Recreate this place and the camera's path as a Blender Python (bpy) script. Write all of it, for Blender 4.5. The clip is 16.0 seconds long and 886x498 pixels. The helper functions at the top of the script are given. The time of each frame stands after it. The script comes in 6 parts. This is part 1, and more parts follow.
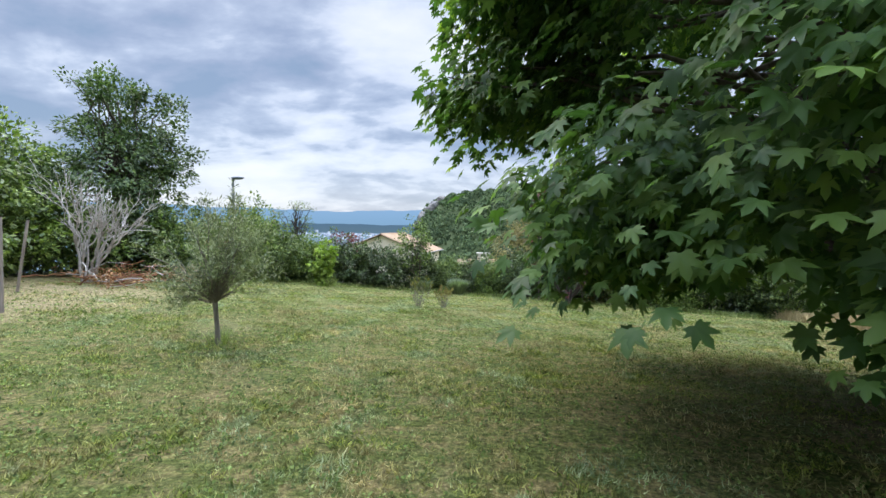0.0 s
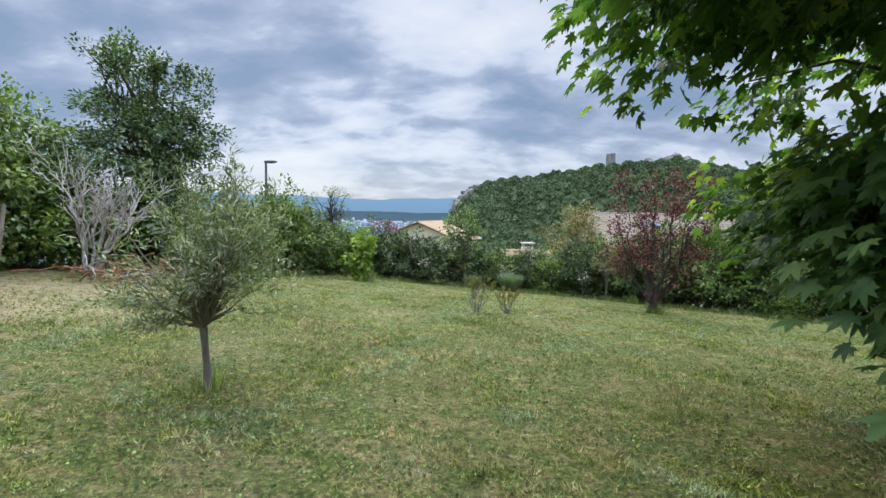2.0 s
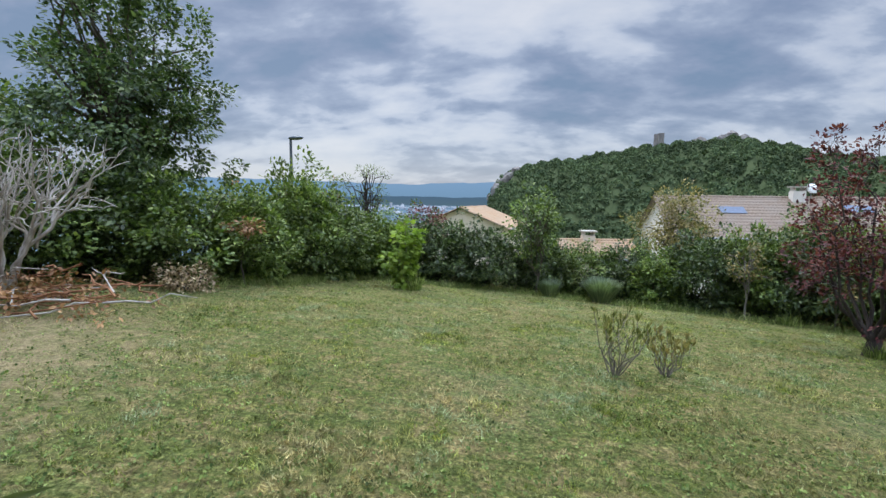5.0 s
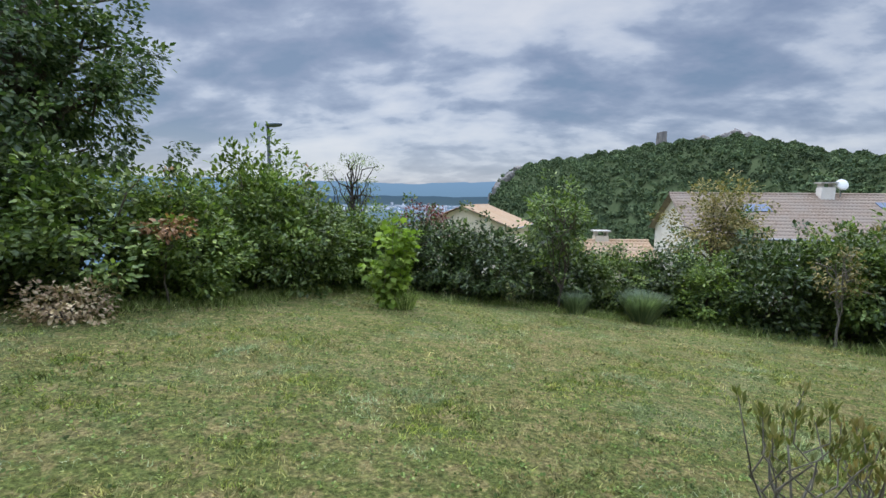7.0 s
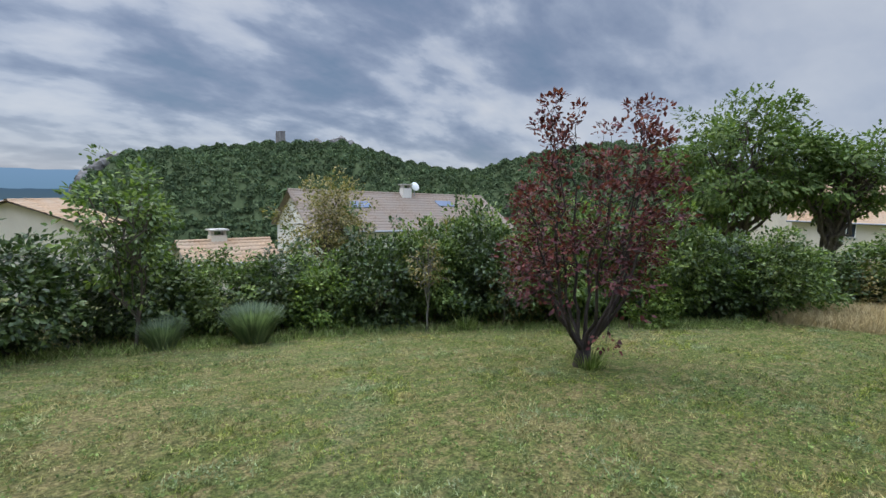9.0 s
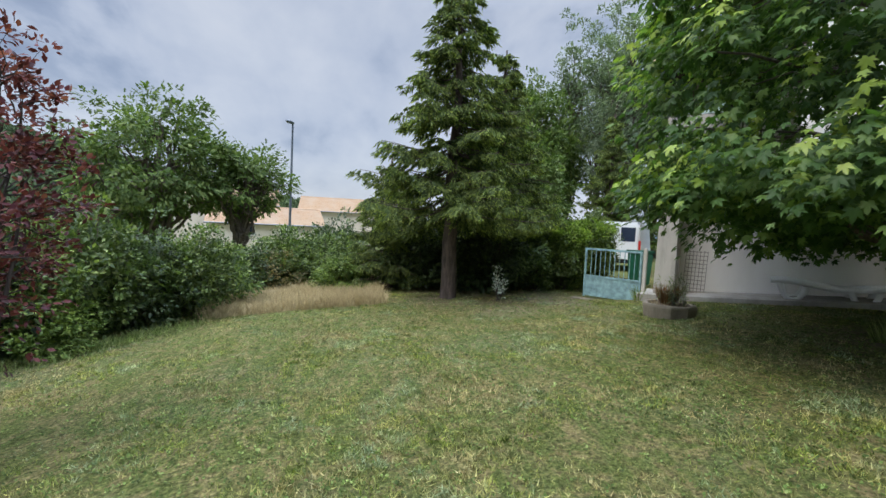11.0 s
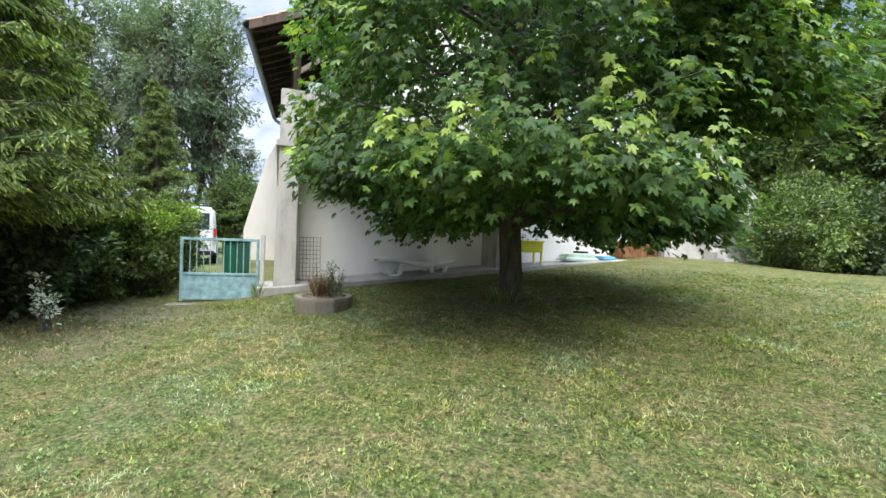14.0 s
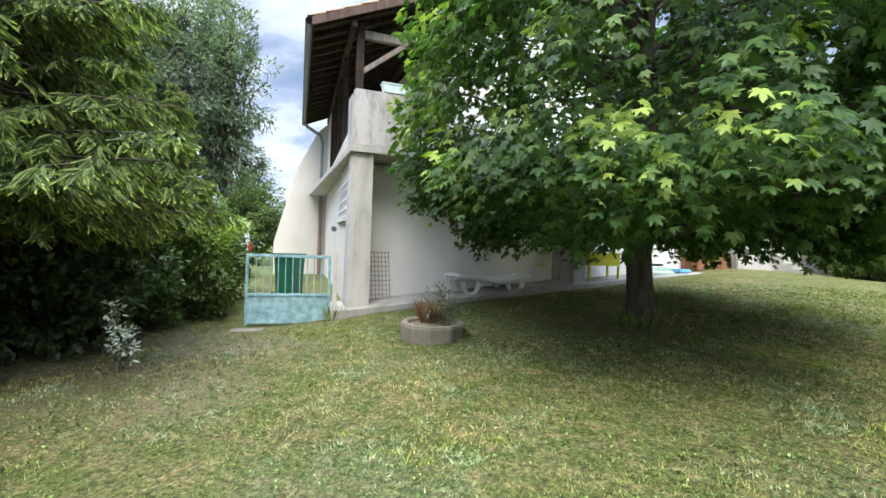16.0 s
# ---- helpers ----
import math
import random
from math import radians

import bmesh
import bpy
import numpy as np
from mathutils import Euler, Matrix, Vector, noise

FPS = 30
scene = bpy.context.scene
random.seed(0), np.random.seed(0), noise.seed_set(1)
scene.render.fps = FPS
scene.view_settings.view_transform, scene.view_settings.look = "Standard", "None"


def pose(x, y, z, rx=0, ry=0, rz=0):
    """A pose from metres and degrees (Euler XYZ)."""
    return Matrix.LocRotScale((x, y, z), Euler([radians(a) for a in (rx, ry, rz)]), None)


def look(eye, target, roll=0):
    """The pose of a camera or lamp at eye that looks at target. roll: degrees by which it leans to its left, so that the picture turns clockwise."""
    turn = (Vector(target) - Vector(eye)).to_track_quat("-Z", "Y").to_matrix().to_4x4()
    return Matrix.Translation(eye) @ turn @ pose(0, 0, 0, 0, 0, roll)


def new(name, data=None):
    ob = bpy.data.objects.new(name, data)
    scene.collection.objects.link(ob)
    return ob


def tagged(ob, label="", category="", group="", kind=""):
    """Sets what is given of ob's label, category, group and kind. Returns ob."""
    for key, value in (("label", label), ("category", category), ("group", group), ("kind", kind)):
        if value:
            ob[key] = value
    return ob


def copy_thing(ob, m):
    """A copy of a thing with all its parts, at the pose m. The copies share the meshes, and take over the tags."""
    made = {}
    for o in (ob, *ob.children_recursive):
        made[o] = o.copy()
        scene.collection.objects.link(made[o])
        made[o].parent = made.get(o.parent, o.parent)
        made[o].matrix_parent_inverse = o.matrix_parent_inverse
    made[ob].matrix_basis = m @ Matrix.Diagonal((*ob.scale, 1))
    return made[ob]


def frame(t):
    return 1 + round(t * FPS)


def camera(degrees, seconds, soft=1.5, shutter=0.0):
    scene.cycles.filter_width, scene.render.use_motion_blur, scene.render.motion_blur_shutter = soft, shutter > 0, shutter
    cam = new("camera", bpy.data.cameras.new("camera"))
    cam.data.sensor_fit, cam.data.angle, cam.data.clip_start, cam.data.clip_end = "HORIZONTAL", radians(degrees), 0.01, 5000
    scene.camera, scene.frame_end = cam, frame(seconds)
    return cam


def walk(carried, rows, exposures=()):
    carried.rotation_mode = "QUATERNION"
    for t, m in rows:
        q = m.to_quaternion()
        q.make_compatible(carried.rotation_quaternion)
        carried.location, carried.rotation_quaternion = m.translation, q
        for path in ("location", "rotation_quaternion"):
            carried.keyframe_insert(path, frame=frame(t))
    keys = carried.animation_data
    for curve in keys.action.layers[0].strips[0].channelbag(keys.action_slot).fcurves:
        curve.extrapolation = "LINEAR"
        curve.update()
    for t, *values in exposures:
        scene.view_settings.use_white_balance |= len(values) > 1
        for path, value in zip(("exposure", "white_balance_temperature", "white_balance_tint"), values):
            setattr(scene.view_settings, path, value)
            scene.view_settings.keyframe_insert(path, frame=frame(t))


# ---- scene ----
cam = camera(90.0, 16.0)

PATH = [
    (0, (0.022, -0.068, 1.482), (0.034, 1.929, 1.38), 0.9),
    (0.5, (-0.064, 0.365, 1.49), (-0.131, 2.362, 1.39), 1.1),
    (1, (-0.172, 0.916, 1.481), (-0.258, 2.911, 1.377), 1.1),
    (1.5, (-0.361, 1.447, 1.463), (-0.466, 3.441, 1.334), 1.1),
    (2, (-0.567, 2.005, 1.456), (-0.708, 3.994, 1.297), 1.1),
    (2.5, (-0.791, 2.597, 1.494), (-0.977, 4.581, 1.319), 1.1),
    (3, (-1.028, 3.186, 1.538), (-1.25, 5.165, 1.351), 1.1),
    (3.5, (-1.146, 3.828, 1.533), (-1.393, 5.802, 1.333), 1.0),
    (4, (-1.283, 4.468, 1.532), (-1.561, 6.437, 1.32), 0.8),
    (4.2, (-1.348, 4.728, 1.528), (-1.633, 6.695, 1.308), 0.8),
    (6.5, (-2.106, 7.635, 1.271), (-2.428, 9.595, 1.038), 0.4),
    (7, (-2.026, 8.209, 1.296), (-2.336, 10.171, 1.064), 0.6),
    (7.5, (-2.025, 8.76, 1.27), (-2.202, 10.738, 1.036), 0.4),
    (8, (-1.898, 9.173, 1.298), (-1.759, 11.156, 1.075), 1.4),
    (8.5, (-1.555, 9.55, 1.275), (-0.945, 11.441, 1.042), 1.4),
    (9, (-1.157, 9.907, 1.268), (0.032, 11.501, 1.051), 1.6),
    (9.5, (-0.838, 9.879, 1.217), (0.845, 10.945, 1.04), 2.3),
    (10, (-0.616, 10.186, 1.174), (1.295, 10.751, 0.999), 2.5),
    (10.2, (-0.524, 10.275, 1.164), (1.431, 10.663, 1.002), 2.7),
    (12.3, (0.668, 10.267, 1.094), (1.928, 8.715, 1.024), 2.4),
    (12.5, (0.838, 10.296, 1.088), (1.982, 8.658, 1.021), 2.5),
    (13, (1.265, 10.434, 1.077), (2.143, 8.638, 1.013), 2.3),
    (13.5, (1.851, 10.476, 1.067), (2.578, 8.614, 1.005), 2.4),
    (14, (2.483, 10.508, 0.949), (3.161, 8.627, 0.891), 2.3),
    (14.5, (3.109, 10.494, 0.882), (3.784, 8.612, 0.827), 2.0),
    (15, (3.665, 10.435, 0.916), (4.346, 8.555, 0.861), 2.0),
    (15.5, (4.11, 10.405, 0.954), (4.786, 8.524, 0.902), 1.9),
    (16, (4.533, 10.309, 1.016), (5.177, 8.415, 0.993), 1.9),
]
walk(cam, [(t, look(eye, target, roll)) for t, eye, target, roll in PATH],
     [(0.0, 0.5), (2.0, 0.32), (4.0, 0.1), (7.0, 0.03), (9.0, -0.12), (10.2, -0.05), (12.3, 0.55), (16.0, 0.92)])

# ---- world: overcast sky, broken cloud layers, brighter towards the zenith ----
SUN_DIR = Vector((-0.30, 0.50, 0.80)).normalized()
world = bpy.data.worlds.new("overcast_sky")
scene.world = world
world.use_nodes = True
wn, wl = world.node_tree.nodes, world.node_tree.links
wn.clear()


def wnode(kind, **kw):
    n = wn.new(kind)
    for k, v in kw.items():
        if k == "operation":
            n.operation = v
        elif k == "blend_type":
            n.blend_type = v
        elif k == "data_type":
            n.data_type = v
    return n


w_out = wn.new("ShaderNodeOutputWorld")
w_bg = wn.new("ShaderNodeBackground")
w_sky = wn.new("ShaderNodeTexSky")
w_sky.sky_type = "NISHITA"
w_sky.sun_disc = False
w_sky.sun_elevation = math.asin(SUN_DIR.z)
w_sky.sun_rotation = math.atan2(SUN_DIR.x, SUN_DIR.y)
w_tc = wn.new("ShaderNodeTexCoord")
w_sep = wn.new("ShaderNodeSeparateXYZ")
wl.new(w_tc.outputs["Generated"], w_sep.inputs[0])


def wmath(op, a, b=None, clamp=False):
    n = wn.new("ShaderNodeMath")
    n.operation, n.use_clamp = op, clamp
    for i, v in enumerate((a, b)):
        if v is None:
            continue
        if isinstance(v, (int, float)):
            n.inputs[i].default_value = v
        else:
            wl.new(v, n.inputs[i])
    return n.outputs[0]


up = wmath("MAXIMUM", w_sep.outputs["Z"], 0.0)
den = wmath("ADD", up, 0.34)
flat = wn.new("ShaderNodeCombineXYZ")
wl.new(wmath("DIVIDE", w_sep.outputs["X"], den), flat.inputs[0])
wl.new(wmath("DIVIDE", w_sep.outputs["Y"], den), flat.inputs[1])


def wnoise(scale, detail, rough, distortion, offset, stretch):
    m = wn.new("ShaderNodeMapping")
    m.inputs["Location"].default_value = offset
    m.inputs["Rotation"].default_value = (0, 0, radians(-20))
    m.inputs["Scale"].default_value = stretch
    wl.new(flat.outputs[0], m.inputs[0])
    n = wn.new("ShaderNodeTexNoise")
    n.inputs["Scale"].default_value = scale
    n.inputs["Detail"].default_value = detail
    n.inputs["Roughness"].default_value = rough
    n.inputs["Distortion"].default_value = distortion
    wl.new(m.outputs[0], n.inputs["Vector"])
    return n.outputs["Fac"]


c_big = wnoise(1.0, 3.0, 0.45, 0.1, (3.1, 1.7, 0.0), (0.8, 1.2, 1))
c_mid = wnoise(3.1, 7.0, 0.52, 0.15, (1.2, 4.4, 0.0), (0.9, 1.3, 1))
c_fine = wnoise(7.5, 5.0, 0.55, 0.2, (7.7, 2.4, 0.0), (0.8, 1.2, 1))
c_sum = wmath("ADD", wmath("ADD", wmath("MULTIPLY", c_big, 0.44), wmath("MULTIPLY", c_mid, 0.44)), wmath("MULTIPLY", c_fine, 0.12))
# away from the valley the layer thins to an even pale veil
veil = wmath("MULTIPLY", wmath("SUBTRACT", w_sep.outputs["X"], 0.62), 3.2, True)
c_sum = wmath("ADD", wmath("MULTIPLY", c_sum, wmath("SUBTRACT", 1.0, wmath("MULTIPLY", veil, 0.7))), wmath("MULTIPLY", veil, 0.40))
w_ramp = wn.new("ShaderNodeValToRGB")
el = w_ramp.color_ramp.elements
el[0].position, el[0].color = 0.415, (0.165, 0.24, 0.37, 1)
el[1].position, el[1].color = 0.64, (0.67, 0.70, 0.77, 1)
for p, c in ((0.465, (0.235, 0.295, 0.43, 1)), (0.505, (0.33, 0.395, 0.53, 1)), (0.53, (0.46, 0.52, 0.645, 1)), (0.57, (0.57, 0.62, 0.72, 1))):
    e = el.new(p)
    e.color = c
wl.new(c_sum, w_ramp.inputs[0])
# the layer opens to a pale band above the horizon
w_hor = wn.new("ShaderNodeMix")
w_hor.data_type = "RGBA"
band = wmath("SUBTRACT", 1.0, wmath("MULTIPLY", up, 7.0), True)
wl.new(wmath("MULTIPLY", band, 0.5), w_hor.inputs["Factor"])
wl.new(w_ramp.outputs[0], w_hor.inputs["A"])
w_hor.inputs["B"].default_value = (0.56, 0.60, 0.69, 1)
# cloud overhead, out of view, is made far brighter to light the garden
dome = wn.new("ShaderNodeMapRange")
dome.interpolation_type = "SMOOTHSTEP"
dome.inputs["From Min"].default_value, dome.inputs["From Max"].default_value = 0.42, 0.88
wl.new(up, dome.inputs["Value"])
lift = wmath("ADD", 1.0, wmath("MULTIPLY", dome.outputs[0], 8.6))
w_scale = wn.new("ShaderNodeVectorMath")
w_scale.operation = "SCALE"
wl.new(w_hor.outputs["Result"], w_scale.inputs[0])
wl.new(lift, w_scale.inputs["Scale"])
w_skys = wn.new("ShaderNodeVectorMath")
w_skys.operation = "SCALE"
w_skys.inputs["Scale"].default_value = 0.02
wl.new(w_sky.outputs[0], w_skys.inputs[0])
w_add = wn.new("ShaderNodeVectorMath")
w_add.operation = "ADD"
wl.new(w_scale.outputs[0], w_add.inputs[0])
wl.new(w_skys.outputs[0], w_add.inputs[1])
wl.new(w_add.outputs[0], w_bg.inputs["Color"])
w_bg.inputs["Strength"].default_value = 0.86
wl.new(w_bg.outputs[0], w_out.inputs["Surface"])

sun_data = bpy.data.lights.new("sun", "SUN")
sun_data.energy, sun_data.angle, sun_data.color = 2.0, radians(28), (1.0, 0.93, 0.79)
sun = new("sun", sun_data)
sun.matrix_world = look(SUN_DIR * 60, (0, 0, 0))

# ---- materials ----


class Mat:
    """A small builder for node materials."""

    def __init__(self, name, rough=0.8, spec=0.3, metal=0.0):
        self.m = bpy.data.materials.new(name)
        self.m.use_nodes = True
        self.n, self.l = self.m.node_tree.nodes, self.m.node_tree.links
        self.b = self.n["Principled BSDF"]
        self.b.inputs["Roughness"].default_value = rough
        self.b.inputs["Specular IOR Level"].default_value = spec
        self.b.inputs["Metallic"].default_value = metal
        self.tc = self.n.new("ShaderNodeTexCoord")

    def noise(self, scale, detail=3.0, rough=0.55, distortion=0.0, stretch=None):
        t = self.n.new("ShaderNodeTexNoise")
        t.inputs["Scale"].default_value = scale
        t.inputs["Detail"].default_value = detail
        t.inputs["Roughness"].default_value = rough
        t.inputs["Distortion"].default_value = distortion
        if stretch:
            m = self.n.new("ShaderNodeMapping")
            m.inputs["Scale"].default_value = stretch
            self.l.new(self.tc.outputs["Object"], m.inputs[0])
            self.l.new(m.outputs[0], t.inputs["Vector"])
        else:
            self.l.new(self.tc.outputs["Object"], t.inputs["Vector"])
        return t.outputs["Fac"]

    def ramp(self, fac, stops):
        r = self.n.new("ShaderNodeValToRGB")
        e = r.color_ramp.elements
        while len(e) < len(stops):
            e.new(0.5)
        for s, (p, c) in zip(e, stops):
            s.position, s.color = p, (*c, 1) if len(c) == 3 else c
        self.l.new(fac, r.inputs[0])
        return r.outputs[0]

    def mix(self, fac, a, b, blend="MIX"):
        x = self.n.new("ShaderNodeMix")
        x.data_type, x.blend_type = "RGBA", blend
        for key, v in (("Factor", fac), ("A", a), ("B", b)):
            if isinstance(v, (int, float)):
                x.inputs[key].default_value = v
            elif isinstance(v, tuple):
                x.inputs[key].default_value = (*v, 1)
            else:
                self.l.new(v, x.inputs[key])
        return x.outputs["Result"]

    def colour(self, c):
        if isinstance(c, tuple):
            self.b.inputs["Base Color"].default_value = (*c, 1)
        else:
            self.l.new(c, self.b.inputs["Base Color"])

    def bump(self, fac, strength=0.3, distance=0.02):
        b = self.n.new("ShaderNodeBump")
        b.inputs["Strength"].default_value = strength
        b.inputs["Distance"].default_value = distance
        self.l.new(fac, b.inputs["Height"])
        self.l.new(b.outputs[0], self.b.inputs["Normal"])

    def island(self):
        return self.n.new("ShaderNodeNewGeometry").outputs["Random Per Island"]

    def each(self):
        return self.n.new("ShaderNodeObjectInfo").outputs["Random"]


def leaf_mat(name, dark, mid, light, translucent=0.35, rough=0.5, spec=0.35, patch=0.8, low=0.64, high=1.28):
    """Leaves that differ one from the next and by clumps, and let some light through."""
    k = Mat(name, rough, spec)
    one = k.ramp(k.island(), [(0.0, dark), (0.55, mid), (1.0, light)])
    clump = k.ramp(k.noise(patch, 2.0), [(0.3, (low, low, low)), (0.7, (high, high, high * 0.95))])
    col = k.mix(1.0, one, clump, "MULTIPLY")
    k.colour(col)
    tr = k.n.new("ShaderNodeBsdfTranslucent")
    bright = k.mix(1.0, col, (1.3, 1.5, 0.75), "MULTIPLY")
    k.l.new(bright, tr.inputs["Color"])
    ms = k.n.new("ShaderNodeMixShader")
    ms.inputs[0].default_value = translucent
    k.l.new(k.b.outputs[0], ms.inputs[1])
    k.l.new(tr.outputs[0], ms.inputs[2])
    k.l.new(ms.outputs[0], k.n["Material Output"].inputs["Surface"])
    return k.m


def bark_mat(name, a, b, scale=14):
    k = Mat(name, 0.9, 0.15)
    f = k.noise(scale, 5, 0.65, 0.4, (1, 1, 0.25))
    k.colour(k.ramp(f, [(0.3, a), (0.7, b)]))
    k.bump(f, 0.6, 0.02)
    return k.m


def plain_mat(name, c, rough=0.6, spec=0.3, metal=0.0, vary=0.12, scale=6.0, bump=0.0):
    k = Mat(name, rough, spec, metal)
    f = k.noise(scale, 5, 0.6)
    lo = tuple(v * (1 - vary) for v in c)
    hi = tuple(min(1.0, v * (1 + vary)) for v in c)
    k.colour(k.ramp(f, [(0.3, lo), (0.7, hi)]))
    if bump:
        k.bump(k.noise(scale * 8, 4), bump, 0.01)
    return k.m


def lawn_mat():
    k = Mat("mown_lawn", 0.95, 0.1)
    fine = k.noise(38, 5, 0.75)
    mid = k.noise(5.5, 5, 0.65, 0.4)
    big = k.noise(0.55, 4, 0.6, 0.5)
    green = k.ramp(fine, [(0.3, (0.045, 0.055, 0.012)), (0.5, (0.12, 0.145, 0.04)), (0.72, (0.24, 0.26, 0.09))])
    straw = k.ramp(fine, [(0.3, (0.12, 0.09, 0.04)), (0.7, (0.42, 0.33, 0.16))])
    clover = k.ramp(fine, [(0.3, (0.06, 0.085, 0.035)), (0.7, (0.24, 0.29, 0.15))])
    a = k.mix(k.ramp(mid, [(0.48, (0, 0, 0)), (0.64, (0.75, 0.75, 0.75))]), green, straw)
    b = k.mix(k.ramp(big, [(0.52, (0, 0, 0)), (0.68, (0.4, 0.4, 0.4))]), a, clover)
    c = k.mix(k.ramp(k.noise(0.9, 5, 0.65, 0.8), [(0.54, (0, 0, 0)), (0.66, (0.5, 0.5, 0.5))]), b, straw)
    rake = k.noise(2.6, 4, 0.6, 0.6, (0.45, 2.6, 1))
    c = k.mix(k.ramp(rake, [(0.5, (0, 0, 0)), (0.66, (0.5, 0.5, 0.5))]), c, straw)
    c = k.mix(1.0, c, k.ramp(k.noise(24, 5, 0.7, 0.2), [(0.32, (0.35, 0.38, 0.34)), (0.5, (0.95, 0.95, 0.95)), (0.66, (1.6, 1.55, 1.45))]), "MULTIPLY")

    # round patches of other ground colour, worn earth and the spruces' painted shade
    def worn(centre, outer, inner, dark, light, base):
        vm = k.n.new("ShaderNodeVectorMath")
        vm.operation = "DISTANCE"
        k.l.new(k.tc.outputs["Object"], vm.inputs[0])
        vm.inputs[1].default_value = centre
        mr = k.n.new("ShaderNodeMapRange")
        mr.inputs["From Min"].default_value, mr.inputs["From Max"].default_value = outer, inner
        k.l.new(vm.outputs["Value"], mr.inputs["Value"])
        ad = k.n.new("ShaderNodeMath")
        ad.operation = "MULTIPLY"
        k.l.new(mr.outputs[0], ad.inputs[0])
        k.l.new(k.ramp(mid, [(0.35, (0.2, 0.2, 0.2)), (0.55, (0.95, 0.95, 0.95))]), ad.inputs[1])
        return k.mix(ad.outputs[0], base, k.ramp(fine, [(0.3, dark), (0.7, light)]))

    # trodden dry strip by the border
    c = worn((-7.8, 8.0, 0.0), 3.6, 1.6, (0.20, 0.15, 0.08), (0.50, 0.40, 0.24), c)
    # earth under the spruces, its dark colour also standing in for their shade
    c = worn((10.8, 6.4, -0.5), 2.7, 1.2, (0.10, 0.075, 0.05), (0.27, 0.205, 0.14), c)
    # the same dark brown round the foot of the maple
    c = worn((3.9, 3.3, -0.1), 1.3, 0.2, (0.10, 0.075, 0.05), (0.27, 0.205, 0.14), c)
    # paler bare earth towards the gate
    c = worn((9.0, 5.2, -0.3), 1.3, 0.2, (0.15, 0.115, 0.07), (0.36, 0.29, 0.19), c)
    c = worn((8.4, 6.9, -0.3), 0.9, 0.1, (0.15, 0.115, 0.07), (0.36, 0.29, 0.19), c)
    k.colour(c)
    k.bump(fine, 1.0, 0.05)
    return k.m


def wild_mat(name, a, b, c, s=1.0):
    k = Mat(name, 1.0, 0.05)
    f = k.noise(9 * s, 6, 0.7)
    g = k.noise(0.35 * s, 4)
    k.colour(k.mix(k.ramp(g, [(0.4, (0, 0, 0)), (0.6, (1, 1, 1))]), k.ramp(f, [(0.3, a), (0.7, b)]), c))
    k.bump(f, 0.7, 0.05)
    return k.m


def render_mat(name, base, stain, scale=1.2):
    """Cement render: stained, weathered and slightly rough."""
    k = Mat(name, 0.92, 0.12)
    s = k.noise(scale, 6, 0.65, 0.3, (1, 1, 0.35))
    fine = k.noise(60, 4, 0.7)
    col = k.mix(k.ramp(s, [(0.45, (0, 0, 0)), (0.75, (0.8, 0.8, 0.8))]), base, stain)
    k.colour(k.mix(0.25, col, k.ramp(fine, [(0.3, (0.3, 0.28, 0.25)), (0.7, (0.95, 0.93, 0.9))]), "OVERLAY"))
    k.bump(k.noise(45, 5, 0.7), 0.35, 0.012)
    return k.m


LAWN = lawn_mat()
WILD = wild_mat("rough_ground", (0.06, 0.06, 0.025), (0.16, 0.15, 0.07), (0.13, 0.15, 0.05))
# far ground tinted blue: distance haze put into its base colour
PLAIN = wild_mat("hazy_valley_plain", (0.055, 0.085, 0.10), (0.09, 0.125, 0.14), (0.07, 0.11, 0.14), 0.02)
DRY = plain_mat("dry_grass", (0.46, 0.37, 0.20), 0.9, 0.1, 0, 0.35, 20)
MAPLE = leaf_mat("maple_leaf", (0.036, 0.078, 0.020), (0.074, 0.142, 0.034), (0.155, 0.235, 0.060), 0.44, 0.5, 0.3)
MAPLE_NEW = leaf_mat("young_maple_leaf", (0.16, 0.24, 0.035), (0.25, 0.34, 0.055), (0.36, 0.43, 0.09), 0.38, 0.45, 0.35)
OLIVE = leaf_mat("olive_leaf", (0.09, 0.11, 0.052), (0.19, 0.22, 0.11), (0.42, 0.44, 0.30), 0.25, 0.5, 0.35)
SAGE = leaf_mat("sage_leaf", (0.09, 0.10, 0.03), (0.17, 0.18, 0.055), (0.30, 0.25, 0.10), 0.25, 0.55, 0.3)
SHRUB = leaf_mat("shrub_leaf", (0.045, 0.075, 0.018), (0.095, 0.145, 0.033), (0.25, 0.31, 0.09), 0.3, 0.48, 0.38)
SHRUB_DARK = leaf_mat("dark_shrub_leaf", (0.022, 0.040, 0.012), (0.05, 0.082, 0.024), (0.16, 0.21, 0.075), 0.25, 0.42, 0.42)
SHRUB_LIGHT = leaf_mat("bright_shrub_leaf", (0.11, 0.17, 0.03), (0.19, 0.28, 0.045), (0.33, 0.42, 0.09), 0.35, 0.6, 0.22)
SHRUB_MIX = leaf_mat("light_shrub_leaf", (0.06, 0.10, 0.022), (0.13, 0.195, 0.04), (0.29, 0.36, 0.09), 0.3, 0.5, 0.35)
SHRUB_WARM = leaf_mat("bronze_shrub_leaf", (0.10, 0.10, 0.035), (0.20, 0.17, 0.06), (0.36, 0.27, 0.12), 0.3)
BROWN_LEAF = leaf_mat("withered_leaf", (0.16, 0.075, 0.035), (0.28, 0.14, 0.06), (0.42, 0.25, 0.13), 0.2)
PALE_BLOOM = leaf_mat("pale_blossom", (0.22, 0.14, 0.08), (0.42, 0.31, 0.20), (0.60, 0.49, 0.35), 0.25)
